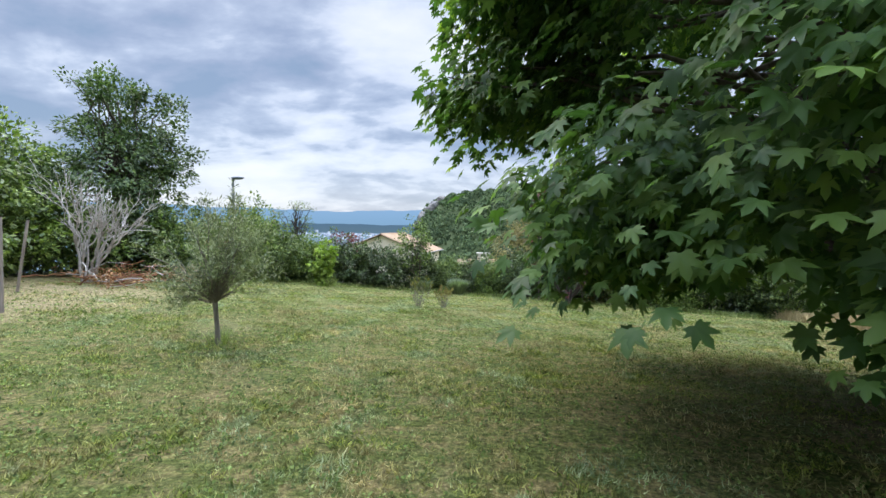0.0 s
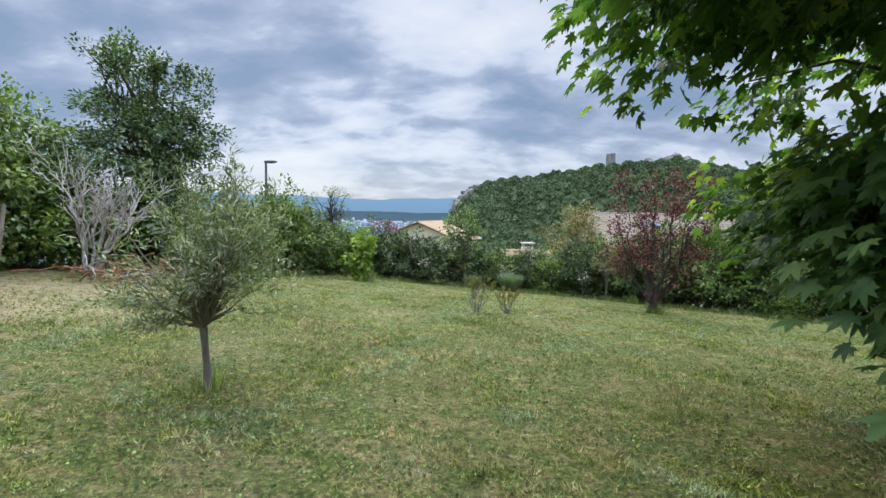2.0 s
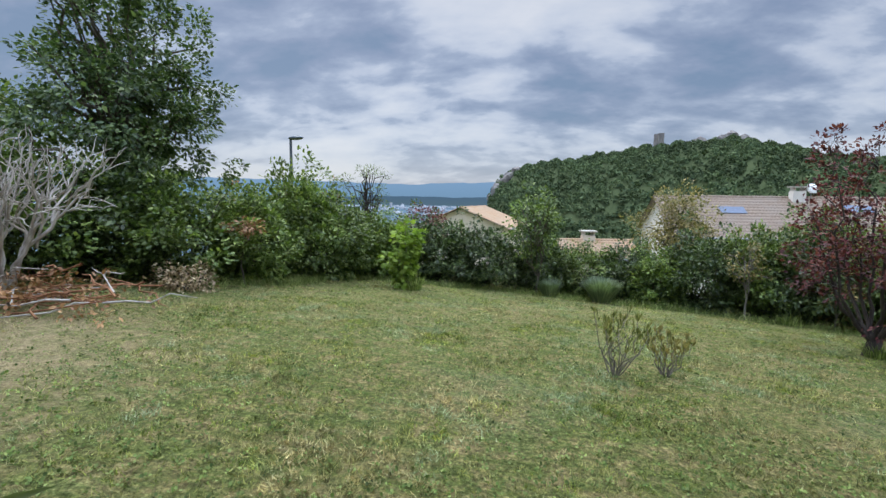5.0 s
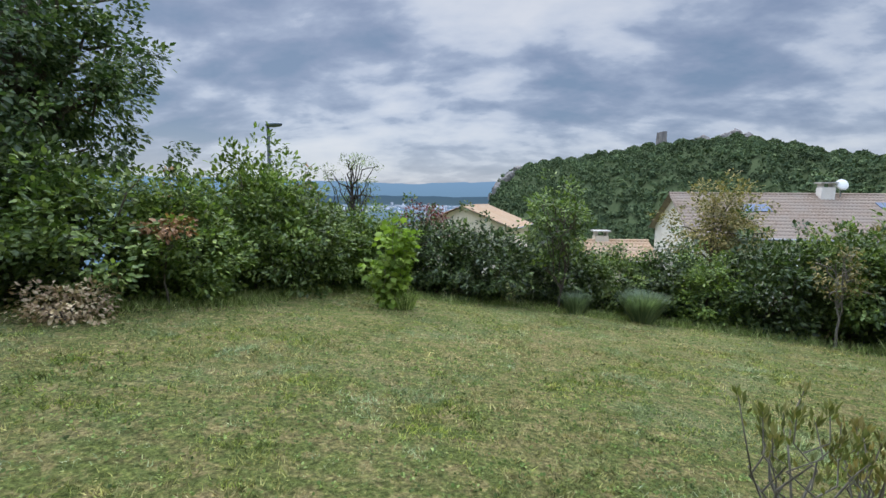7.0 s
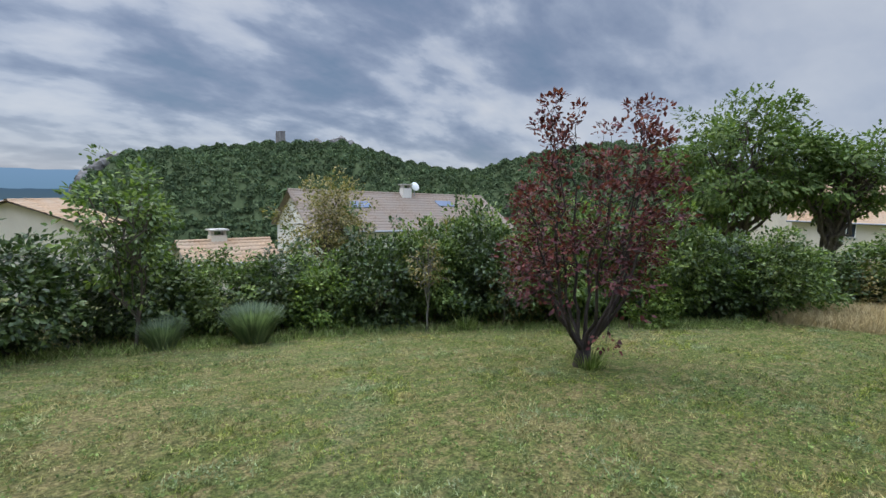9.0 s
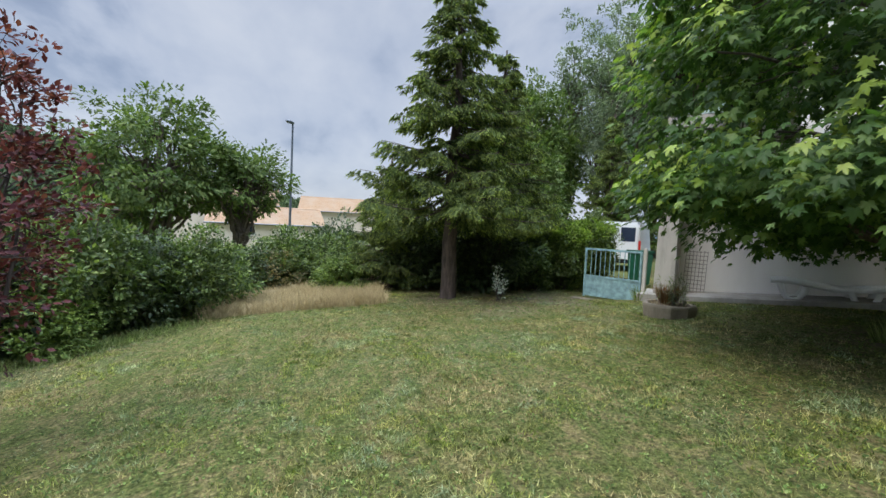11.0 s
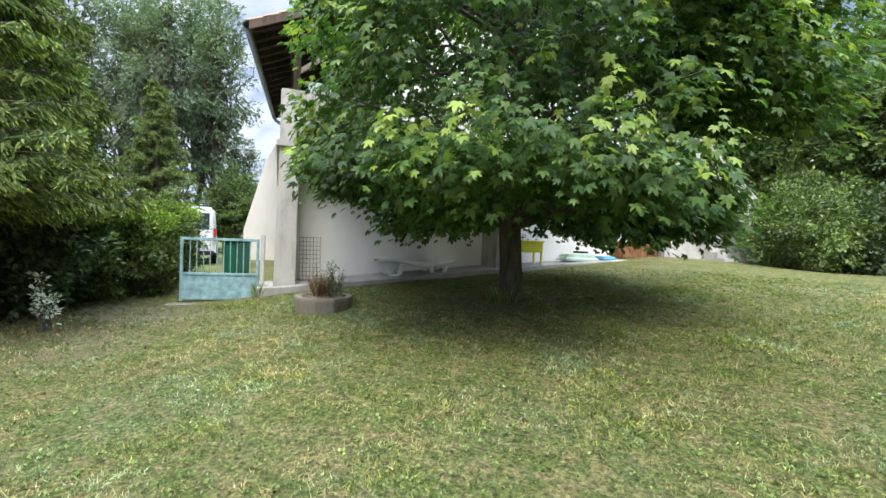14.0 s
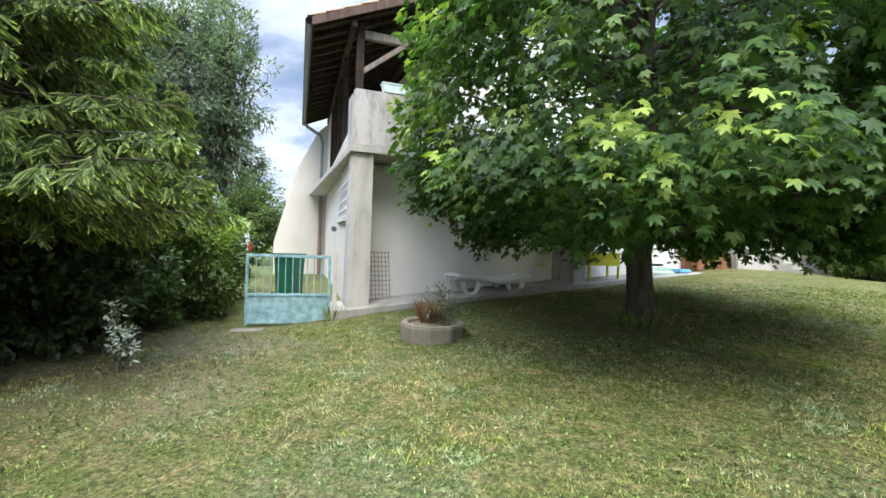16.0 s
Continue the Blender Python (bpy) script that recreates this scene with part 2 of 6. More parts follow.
TREE_DARK = leaf_mat("dark_tree_leaf", (0.03, 0.058, 0.022), (0.065, 0.105, 0.038), (0.16, 0.21, 0.08), 0.3, 0.48, 0.35)
PLUM = leaf_mat("plum_leaf", (0.045, 0.014, 0.017), (0.115, 0.026, 0.034), (0.23, 0.075, 0.07), 0.33, 0.5, 0.3)
OAK = leaf_mat("oak_leaf", (0.055, 0.09, 0.025), (0.10, 0.15, 0.042), (0.19, 0.24, 0.075), 0.3, 0.6, 0.2)
NEEDLE = leaf_mat("spruce_needle", (0.06, 0.09, 0.034), (0.125, 0.165, 0.055), (0.22, 0.265, 0.085), 0.25, 0.7, 0.2)
NEEDLE_NEW = leaf_mat("young_spruce_needle", (0.20, 0.27, 0.055), (0.30, 0.37, 0.085), (0.43, 0.48, 0.14), 0.35, 0.7, 0.15)
# woodland leaf greyed and lightened, with haze mixed into its colour
FOREST = leaf_mat("hazed_forest_leaf", (0.085, 0.115, 0.08), (0.145, 0.185, 0.125), (0.23, 0.275, 0.19), 0.35, 0.7, 0.15)
HILL_TREES = leaf_mat("hill_wood", (0.038, 0.060, 0.034), (0.070, 0.10, 0.050), (0.125, 0.158, 0.080), 0.1, 0.95, 0.05, 0.03, 0.65, 1.35)


def grass_mat():
    """Mown blades: green, with raked straw, pale clover and bare yellowed patches."""
    k = Mat("lawn_blade", 0.75, 0.2)
    i = k.island()
    green = k.ramp(i, [(0.0, (0.045, 0.08, 0.010)), (0.5, (0.165, 0.23, 0.034)), (1.0, (0.42, 0.46, 0.11))])
    straw = k.ramp(i, [(0.0, (0.22, 0.17, 0.075)), (0.6, (0.45, 0.37, 0.19)), (1.0, (0.62, 0.54, 0.32))])
    clover = k.ramp(i, [(0.0, (0.14, 0.205, 0.09)), (0.6, (0.29, 0.36, 0.19)), (1.0, (0.48, 0.53, 0.34))])
    dry = k.ramp(k.noise(0.85, 5, 0.62, 0.9), [(0.46, (0.04, 0.04, 0.04)), (0.58, (0.85, 0.85, 0.85))])
    rake = k.ramp(k.noise(2.4, 4, 0.6, 0.7, (0.5, 2.2, 1)), [(0.5, (0, 0, 0)), (0.66, (0.55, 0.55, 0.55))])
    pale = k.ramp(k.noise(1.25, 4, 0.6, 0.5), [(0.53, (0, 0, 0)), (0.61, (1, 1, 1))])
    c = k.mix(pale, k.mix(rake, k.mix(dry, green, straw), straw), clover)
    c = k.mix(1.0, c, k.ramp(k.noise(11.0, 4, 0.65), [(0.34, (0.32, 0.35, 0.30)), (0.5, (1, 1, 1)), (0.66, (1.5, 1.45, 1.35))]), "MULTIPLY")
    c = k.mix(1.0, c, k.ramp(k.noise(0.6, 5, 0.6, 0.6), [(0.36, (0.66, 0.72, 0.6)), (0.5, (1, 1, 0.95)), (0.62, (1.28, 1.24, 1.15))]), "MULTIPLY")
    k.colour(c)
    tr = k.n.new("ShaderNodeBsdfTranslucent")
    k.l.new(c, tr.inputs["Color"])
    ms = k.n.new("ShaderNodeMixShader")
    ms.inputs[0].default_value = 0.25
    k.l.new(k.b.outputs[0], ms.inputs[1])
    k.l.new(tr.outputs[0], ms.inputs[2])
    k.l.new(ms.outputs[0], k.n["Material Output"].inputs["Surface"])
    return k.m


LAWN_BLADE = grass_mat()
CLOVER = leaf_mat("clover_leaf", (0.055, 0.09, 0.02), (0.12, 0.17, 0.045), (0.24, 0.29, 0.10), 0.2, 0.7, 0.2, 9.0, 0.35, 1.6)
GRASS = leaf_mat("grass_blade", (0.09, 0.135, 0.035), (0.20, 0.25, 0.08), (0.40, 0.41, 0.20), 0.3, 0.8, 0.12, 6.5, 0.35, 1.65)
GRASS_BLUE = leaf_mat("blue_green_grass", (0.10, 0.14, 0.08), (0.17, 0.22, 0.13), (0.28, 0.33, 0.20), 0.25)
BARK = bark_mat("grey_brown_bark", (0.05, 0.04, 0.03), (0.16, 0.135, 0.11))
BARK_OLIVE = bark_mat("olive_bark", (0.10, 0.09, 0.07), (0.26, 0.23, 0.19))
BARK_DARK = bark_mat("dark_plum_bark", (0.025, 0.02, 0.018), (0.085, 0.07, 0.06))
BARK_RED = bark_mat("spruce_bark", (0.06, 0.045, 0.038), (0.17, 0.13, 0.11))
DEADWOOD = bark_mat("bleached_deadwood", (0.26, 0.23, 0.20), (0.52, 0.48, 0.43), 9)
ROCK = bark_mat("pale_cliff_rock", (0.13, 0.12, 0.115), (0.34, 0.31, 0.28), 0.15)

# ---- lie of the land ----


def smooth(a, b, x):
    t = np.clip((x - a) / (b - a), 0, 1)
    return t * t * (3 - 2 * t)


def land(x, y):
    """Height of the ground: a lawn that falls gently to the valley side, the valley beyond."""
    x, y = np.asarray(x, float), np.asarray(y, float)
    cx, cy = np.clip(x, -10, 13), np.clip(y, -7, 19.5)
    z = 0.011 - 0.0395 * cx - 0.019 * cy + 0.00125 * cx * cx - 0.00115 * cx * cy - 0.0029 * cy * cy
    z = z + 0.6 * np.exp(-((x - 1.5) ** 2 + (y + 4.5) ** 2) / 21.8)
    z = z + 0.17 * np.exp(-((x - 4.5) ** 2 + (y - 2.5) ** 2) / 12.5)
    z = z - 0.17 * np.exp(-((x - 10.6) ** 2 + (y - 3.9) ** 2) / 4.5)
    d = np.hypot(x, y - 8)
    b = np.degrees(np.arctan2(x, y - 8))
    toward = smooth(-75, -45, b) * (1 - smooth(62, 84, b))
    z = z - toward * np.minimum(0.17 * np.maximum(d - 13, 0), 62)
    z = z - (1 - toward) * 0.02 * np.clip(d - 15, 0, 60)
    return z


def ground(x, y):
    return float(land(x, y))


# ---- mesh helpers ----


def raw_mesh(name, verts, corners, sizes):
    """A mesh from flat arrays: vertex places, corner indices, corners per face."""
    me = bpy.data.meshes.new(name)
    verts = np.asarray(verts, np.float32).reshape(-1, 3)
    corners = np.asarray(corners, np.int32).ravel()
    sizes = np.asarray(sizes, np.int32).ravel()
    me.vertices.add(len(verts))
    me.vertices.foreach_set("co", verts.ravel())
    me.loops.add(len(corners))
    me.loops.foreach_set("vertex_index", corners)
    me.polygons.add(len(sizes))
    me.polygons.foreach_set("loop_start", np.concatenate([[0], np.cumsum(sizes)[:-1]]).astype(np.int32))
    me.update(calc_edges=True)
    return me


def put(name, me, material, parent=None, label=""):
    ob = new(name, me)
    if material is not None:
        me.materials.append(material)
    if parent is not None:
        ob.parent = parent
    if label:
        tagged(ob, label)
    return ob


def part(name, bm, material, parent=None, label="", smooth_faces=False):
    me = bpy.data.meshes.new(name)
    bm.normal_update()
    if smooth_faces:
        for f in bm.faces:
            f.smooth = True
    bm.to_mesh(me)
    bm.free()
    return put(name, me, material, parent, label)


def thing(name, m, label, category, group="", kind=""):
    ob = new(name)
    ob.empty_display_size = 0.2
    ob.matrix_world = m
    return tagged(ob, label, category, group, kind)


def unit(v):
    return v / np.maximum(np.linalg.norm(v, axis=-1, keepdims=True), 1e-9)


LEAF_OVATE = ([(0, 0, 0), (0.30, 0.38, 0.05), (0.16, 0.8, 0.02), (0, 1, -0.08), (-0.16, 0.8, 0.02), (-0.30, 0.38, 0.05)],
              [(0, 1, 2, 3), (0, 3, 4, 5)])
LEAF_NARROW = ([(0, 0, 0), (0.085, 0.45, 0.03), (0, 1, -0.05), (-0.085, 0.45, 0.03)], [(0, 1, 2), (0, 2, 3)])
LEAF_SLIM = ([(0, 0, 0), (0.15, 0.5, 0.03), (0, 1, -0.05), (-0.15, 0.5, 0.03)], [(0, 1, 2), (0, 2, 3)])
LEAF_NARROW_WIDE = ([(0, 0, 0), (0.38, 0.5, -0.06), (0, 1, -0.1), (-0.38, 0.5, -0.06)], [(0, 1, 2), (0, 2, 3)])
LEAF_PALM = ([(0, 0.06, 0), (0.16, -0.04, -0.02), (0.40, -0.06, -0.07), (0.36, 0.10, -0.03), (0.62, 0.22, -0.09), (0.36, 0.30, 0.02), (0.50, 0.48, -0.03), (0.62, 0.74, -0.12), (0.36, 0.64, -0.01), (0.17, 0.55, 0.04),
              (0.19, 0.78, -0.02), (0.0, 1.06, -0.12), (-0.19, 0.78, -0.02), (-0.17, 0.55, 0.04), (-0.36, 0.64, -0.01), (-0.62, 0.74, -0.12), (-0.50, 0.48, -0.03), (-0.36, 0.30, 0.02), (-0.62, 0.22, -0.09), (-0.36, 0.10, -0.03),
              (-0.40, -0.06, -0.07), (-0.16, -0.04, -0.02)],
             [(0, 1, 2, 3), (0, 3, 4, 5), (0, 5, 6, 9), (6, 7, 8, 9), (0, 9, 10, 11), (0, 11, 12, 13), (0, 13, 16, 17), (13, 14, 15, 16), (0, 17, 18, 19), (0, 19, 20, 21)])
LEAF_MAPLE = ([(0, 0.05, 0), (0.22, -0.02, -0.02), (0.55, 0.12, -0.06), (0.34, 0.32, 0.03), (0.60, 0.63, -0.07), (0.275, 0.61, 0.04), (0.0, 1.0, -0.10),
               (-0.275, 0.61, 0.04), (-0.60, 0.63, -0.07), (-0.34, 0.32, 0.03), (-0.55, 0.12, -0.06), (-0.22, -0.02, -0.02)],
              [(0, 1, 2, 3), (0, 3, 4, 5), (0, 5, 6, 7), (0, 7, 8, 9), (0, 9, 10, 11)])
LEAF_SPRIG = ([(0, 0, 0), (0.26, 0.25, -0.03), (0.06, 0.36, 0), (0.24, 0.66, -0.05), (0, 1, -0.1), (-0.24, 0.66, -0.05), (-0.06, 0.36, 0), (-0.26, 0.25, -0.03)],
              [(0, 1, 2), (0, 2, 3, 4), (0, 4, 5, 6), (0, 6, 7)])
# a brush of needles round one shoot: two crossed slim lenses
LEAF_NEEDLE = ([(0, 0, 0), (0.11, 0.30, 0), (0.095, 0.75, 0), (0, 1, 0), (-0.095, 0.75, 0), (-0.11, 0.30, 0), (0, 0.35, 0.11), (0, 0.72, 0.09), (0, 0.35, -0.11), (0, 0.72, -0.09)],
               [(0, 1, 2, 3), (0, 3, 4, 5), (0, 6, 7, 3), (0, 3, 9, 8)])
BLADE = ([(-0.022, 0, 0), (0.022, 0, 0), (0.016, 0.6, 0.10), (0, 1, 0.28), (-0.016, 0.6, 0.10)], [(0, 1, 2, 4), (4, 2, 3)])


def scatter(name, shape, places, along, normal, size):
    """One mesh of many small leaves: a copy of shape at each place."""
    tv, tf = np.array(shape[0], float), shape[1]
    a = unit(np.asarray(along, float))
    n = np.asarray(normal, float)
    b = unit(np.cross(a, n))
    n = np.cross(b, a)
    s = np.asarray(size, float)[:, None, None]
    v = places[:, None] + s * (tv[None, :, 0:1] * b[:, None] + tv[None, :, 1:2] * a[:, None] + tv[None, :, 2:3] * n[:, None])
    one = np.concatenate([np.array(f) for f in tf])
    corners = (one[None] + (np.arange(len(places)) * len(tv))[:, None])
    return raw_mesh(name, v.reshape(-1, 3), corners, np.tile([len(f) for f in tf], len(places)))


def tubes(name, runs, sides=6):
    """One mesh of tapered, bent limbs. runs: (points, radii)."""
    vs, cs, base = [], [], 0
    for pts, rad in runs:
        pts = np.asarray(pts, float)
        tan = unit(np.gradient(pts, axis=0))
        ref = np.array([0.3, 0.9, 0.2]) if abs(tan[0, 2]) > 0.6 else np.array([0.0, 0.1, 1.0])
        b = unit(np.cross(tan, ref))
        c = np.cross(tan, b)
        ang = np.arange(sides) * 2 * np.pi / sides
        ring = pts[:, None] + np.asarray(rad, float)[:, None, None] * (np.cos(ang)[None, :, None] * b[:, None] + np.sin(ang)[None, :, None] * c[:, None])
        vs.append(ring.reshape(-1, 3))
        for i in range(len(pts) - 1):
            for j in range(sides):
                k = (j + 1) % sides
                cs.append((base + i * sides + j, base + i * sides + k, base + (i + 1) * sides + k, base + (i + 1) * sides + j))
        base += len(pts) * sides
    cs = np.array(cs)
    me = raw_mesh(name, np.concatenate(vs), cs, np.full(len(cs), 4))
    me.polygons.foreach_set("use_smooth", np.ones(len(cs), bool))
    return me


def bend(rng, a, b, n=6, wander=0.08, sag=0.0):
    """A crooked line from a to b."""
    a, b = np.array(a, float), np.array(b, float)
    t = np.linspace(0, 1, n)[:, None]
    p = a + (b - a) * t
    off = rng.normal(0, wander * np.linalg.norm(b - a), (n, 3)) * np.sin(np.pi * t) ** 0.7
    p = p + off
    p[:, 2] += sag * np.sin(np.pi * t[:, 0])
    return p


def leaf_cloud(rng, centres, radii, per, up_bias=0.7, droop=0.25, mid=None):
    """Leaves in clumps round the given twig ends: places, along, normals."""
    n = len(centres) * per
    which = np.repeat(np.arange(len(centres)), per)
    d = unit(rng.normal(0, 1, (n, 3)))
    r = np.asarray(radii)[which] * rng.uniform(0.25, 1, n) ** 0.6
    d[:, 2] *= 0.75
    p = np.asarray(centres)[which] + d * r[:, None]
    mid = np.mean(centres, axis=0) if mid is None else np.asarray(mid)
    out = unit(p - mid)
    along = unit(out * 0.6 + d * 0.6 + rng.normal(0, 0.45, (n, 3)) + np.array([0, 0, -droop]))
    normal = unit(np.array([0, 0, up_bias]) + out * 0.45 + rng.normal(0, 0.38, (n, 3)))
    return p, along, normal

# ---- ground: one sheet to the horizon ----


def build_ground():
    rad = np.concatenate([np.linspace(0.01, 22, 60), np.geomspace(22.6, 4600, 60)])
    na = 180
    ang = np.arange(na) * 2 * np.pi / na
    x = 1.0 + rad[:, None] * np.sin(ang)[None]
    y = 8.0 + rad[:, None] * np.cos(ang)[None]
    z = land(x, y)
    bumps = np.sin(x * 1.7 + 0.6 * np.sin(y * 1.1)) * np.cos(y * 1.9 + 0.5 * np.sin(x * 0.9)) * 0.012
    z = z + bumps * (rad[:, None] < 22)
    v = np.stack([x, y, z], -1).reshape(-1, 3)
    i, j = np.meshgrid(np.arange(len(rad) - 1), np.arange(na), indexing="ij")
    k = (j + 1) % na
    q = np.stack([i * na + j, (i + 1) * na + j, (i + 1) * na + k, i * na + k], -1).reshape(-1, 4)
    me = raw_mesh("ground", v, q, np.full(len(q), 4))
    ob = put("ground", me, LAWN)
    me.materials.append(WILD)
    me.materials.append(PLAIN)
    cx, cy = x[i, j].ravel(), y[i, j].ravel()
    rr = rad[i].ravel()
    wild = (rr > 14) & ((cx < -9.5) | (cx > 12.5) | (cy > 19.5) | (cy < -8))
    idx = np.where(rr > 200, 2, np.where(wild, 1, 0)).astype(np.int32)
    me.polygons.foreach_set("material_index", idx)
    me.polygons.foreach_set("use_smooth", np.ones(len(q), bool))
    tagged(ob, "mown lawn patched with dry straw and clover, sloping to a valley", "ground", kind="structure")


build_ground()

# ---- far distance ----
EYE = np.array([-1.5, 8.5, 1.3])
CREST_B = (-6, -3.6, -2.9, -1.5, 2, 8, 13, 16.6, 20, 23.2, 27, 31, 35, 40, 47, 53, 57, 62, 70, 80, 100)
CREST_S = (-0.13, -0.06, 0.01, 0.045, 0.07, 0.082, 0.096, 0.104, 0.107, 0.1135, 0.101, 0.080, 0.067, 0.062, 0.096, 0.115, 0.122, 0.107, 0.078, 0.04, 0.02)


def hill_at(b, f):
    """A place on the wooded hill: bearing b, from its foot (f = 0) to the crest (1) and over it."""
    b, f = np.asarray(b, float), np.asarray(f, float)
    r = 190 + 250 * f
    top = 1.3 + np.interp(b, CREST_B, CREST_S) * 430
    foot = -34.0
    rise = np.where(f < 1, np.sin(np.clip(f, 0, 1) * np.pi / 2) ** 1.15, 1 - (f - 1) * 1.6)
    z = foot + (top - foot) * rise
    z = z + 2.2 * np.sin(b * 1.3 + f * 9) * np.sin(f * np.pi).clip(0) + 1.2 * np.sin(b * 3.7 + 2 * f)
    br = np.radians(b)
    return np.stack([EYE[0] + r * np.sin(br), EYE[1] + r * np.cos(br), z], -1)


def build_hill():
    bs, fs = np.linspace(-6, 99, 160), np.linspace(-0.25, 1.35, 34)
    bb, ff = np.meshgrid(bs, fs, indexing="ij")
    v = hill_at(bb, ff)
    i, j = np.meshgrid(np.arange(len(bs) - 1), np.arange(len(fs) - 1), indexing="ij")
    n = len(fs)
    q = np.stack([i * n + j, i * n + j + 1, (i + 1) * n + j + 1, (i + 1) * n + j], -1).reshape(-1, 4)
    me = raw_mesh("hill", v.reshape(-1, 3), q[:, ::-1], np.full(len(q), 4))
    me.polygons.foreach_set("use_smooth", np.ones(len(q), bool))
    ob = put("hill", me, wild_mat("hill_scrub", (0.03, 0.048, 0.022), (0.065, 0.082, 0.036), (0.055, 0.072, 0.032), 0.1))
    tagged(ob, "wooded hill with grey rock showing below its crest", "hill", kind="structure")
    rng = np.random.default_rng(4)
    m = 11500
    b = rng.uniform(-3.4, 97, m)
    f = rng.uniform(0.0, 1.03, m) ** 0.8
    bare = ((np.abs(b - 24.0) < 3.2) & (f > 0.88) & (rng.random(m) < 0.75)) | ((b < 0.2) & (f > 0.6) & (f < 0.93) & (rng.random(m) < 0.7))
    b, f = b[~bare], f[~bare]
    c = hill_at(b, f)
    s = rng.uniform(1.1, 2.7, len(c)) * (1 - 0.2 * (f > 0.95))
    k = 20
    w = np.repeat(np.arange(len(c)), k)
    d = unit(rng.normal(0, 1, (len(w), 3)))
    d[:, 2] = np.abs(d[:, 2]) * 1.1 - 0.25
    p = c[w] + d * (s[w] * rng.uniform(0.7, 1.1, len(w)))[:, None] + np.array([0, 0, 1.2])
    a = unit(np.cross(d, rng.normal(0, 1, (len(w), 3))))
    me = scatter("hill_woods", LEAF_NARROW_WIDE, p, a, d + rng.normal(0, 0.3, d.shape), s[w] * rng.uniform(0.55, 0.95, len(w)))
    tagged(put("hill_woods", me, HILL_TREES), "dense green scrub oak woods covering the hill", "woods", kind="stuff")
    for b0, f0, n0, s0 in ((23.4, 0.93, 13, 4.4), (-1.2, 0.72, 14, 4.2), (25.5, 0.97, 5, 2.4), (48, 0.93, 4, 3.0)):
        for _ in range(n0):
            bm = bmesh.new()
            c = hill_at(b0 + rng.normal(0, 1.0), min(0.96, f0 + rng.normal(0, 0.035))) + np.array([0, 0, 1.5])
            bmesh.ops.create_icosphere(bm, subdivisions=2, radius=s0 * rng.uniform(0.5, 1.1),
                                       matrix=Matrix.Translation(Vector(c)) @ Matrix.Diagonal((1.2, 0.8, rng.uniform(0.7, 1.3), 1)))
            for u in bm.verts:
                u.co += Vector(rng.normal(0, 0.55, 3))
            tagged(part("rock_outcrop", bm, ROCK), "pale grey rock outcrop among the hill woods", "rock", "hill rocks")


build_hill()


def build_tower():
    b = radians(16.6)
    base = hill_at(16.6, 0.985)
    th = thing("ruined_tower", Matrix.Translation(Vector(base)), "ruined square stone tower on the hill crest", "tower")
    bm = bmesh.new()
    rng = np.random.default_rng(2)
    h, w = 12.5, 3.3
    for k, (sx, sy) in enumerate(((-1, -1), (1, -1), (1, 1), (-1, 1))):
        bm.verts.new((sx * w, sy * w, -3))
    bm.faces.new(bm.verts[:])
    top = bmesh.ops.extrude_face_region(bm, geom=bm.faces[:])
    tv = [e for e in top["geom"] if isinstance(e, bmesh.types.BMVert)]
    for u, dz in zip(tv, (0.0, 0.9, -0.6, 0.3)):
        u.co = Vector((u.co.x * 0.9, u.co.y * 0.9, h + dz))
    bmesh.ops.subdivide_edges(bm, edges=bm.edges[:], cuts=4, use_grid_fill=True)
    for u in bm.verts:
        u.co += Vector(rng.normal(0, 0.16, 3))
    ob = part("masonry", bm, ROCK, th)
    ob.rotation_euler = (0, 0, -b + 0.5)


build_tower()


def haze_glow_mat(name, low, high, z0, z1):
    """Plain far backdrop that glows, the haze of miles of air painted in."""
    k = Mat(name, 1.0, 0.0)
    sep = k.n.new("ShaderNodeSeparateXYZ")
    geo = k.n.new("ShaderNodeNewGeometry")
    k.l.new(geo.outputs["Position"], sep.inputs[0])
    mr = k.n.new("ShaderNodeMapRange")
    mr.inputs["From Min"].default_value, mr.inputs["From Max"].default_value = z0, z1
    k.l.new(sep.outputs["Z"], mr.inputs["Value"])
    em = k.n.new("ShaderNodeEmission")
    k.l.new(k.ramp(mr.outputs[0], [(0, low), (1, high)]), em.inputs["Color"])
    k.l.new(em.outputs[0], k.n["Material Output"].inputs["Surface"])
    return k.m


def build_range(name, r, b0, b1, z0, base, amp, seed, mat, label):
    rng = np.random.default_rng(seed)
    b = np.linspace(b0, b1, 160)
    ph = rng.uniform(0, 6, 6)
    prof = sum(np.sin(b * f + p) / (i + 1) for i, (f, p) in enumerate(zip((0.11, 0.23, 0.47, 0.9, 1.7, 3.1), ph)))
    top = base + amp * prof
    br = np.radians(b)
    lo = np.stack([r * np.sin(br), r * np.cos(br), np.full(len(b), z0)], -1)
    hi = np.stack([(r + 150) * np.sin(br), (r + 150) * np.cos(br), top], -1)
    v = np.concatenate([lo, hi])
    n = len(b)
    q = np.array([(i, i + 1, n + i + 1, n + i) for i in range(n - 1)])
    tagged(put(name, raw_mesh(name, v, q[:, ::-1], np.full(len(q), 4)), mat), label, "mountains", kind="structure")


# the blues here are haze colour, given off by the ridges themselves
build_range("backdrop_mountains", 4300, -75, 40, -70, 150, 12, 3, haze_glow_mat("far_ridge_haze_glow", (0.17, 0.30, 0.46), (0.20, 0.34, 0.54), 0, 190), "hazy blue mountain range on the horizon")
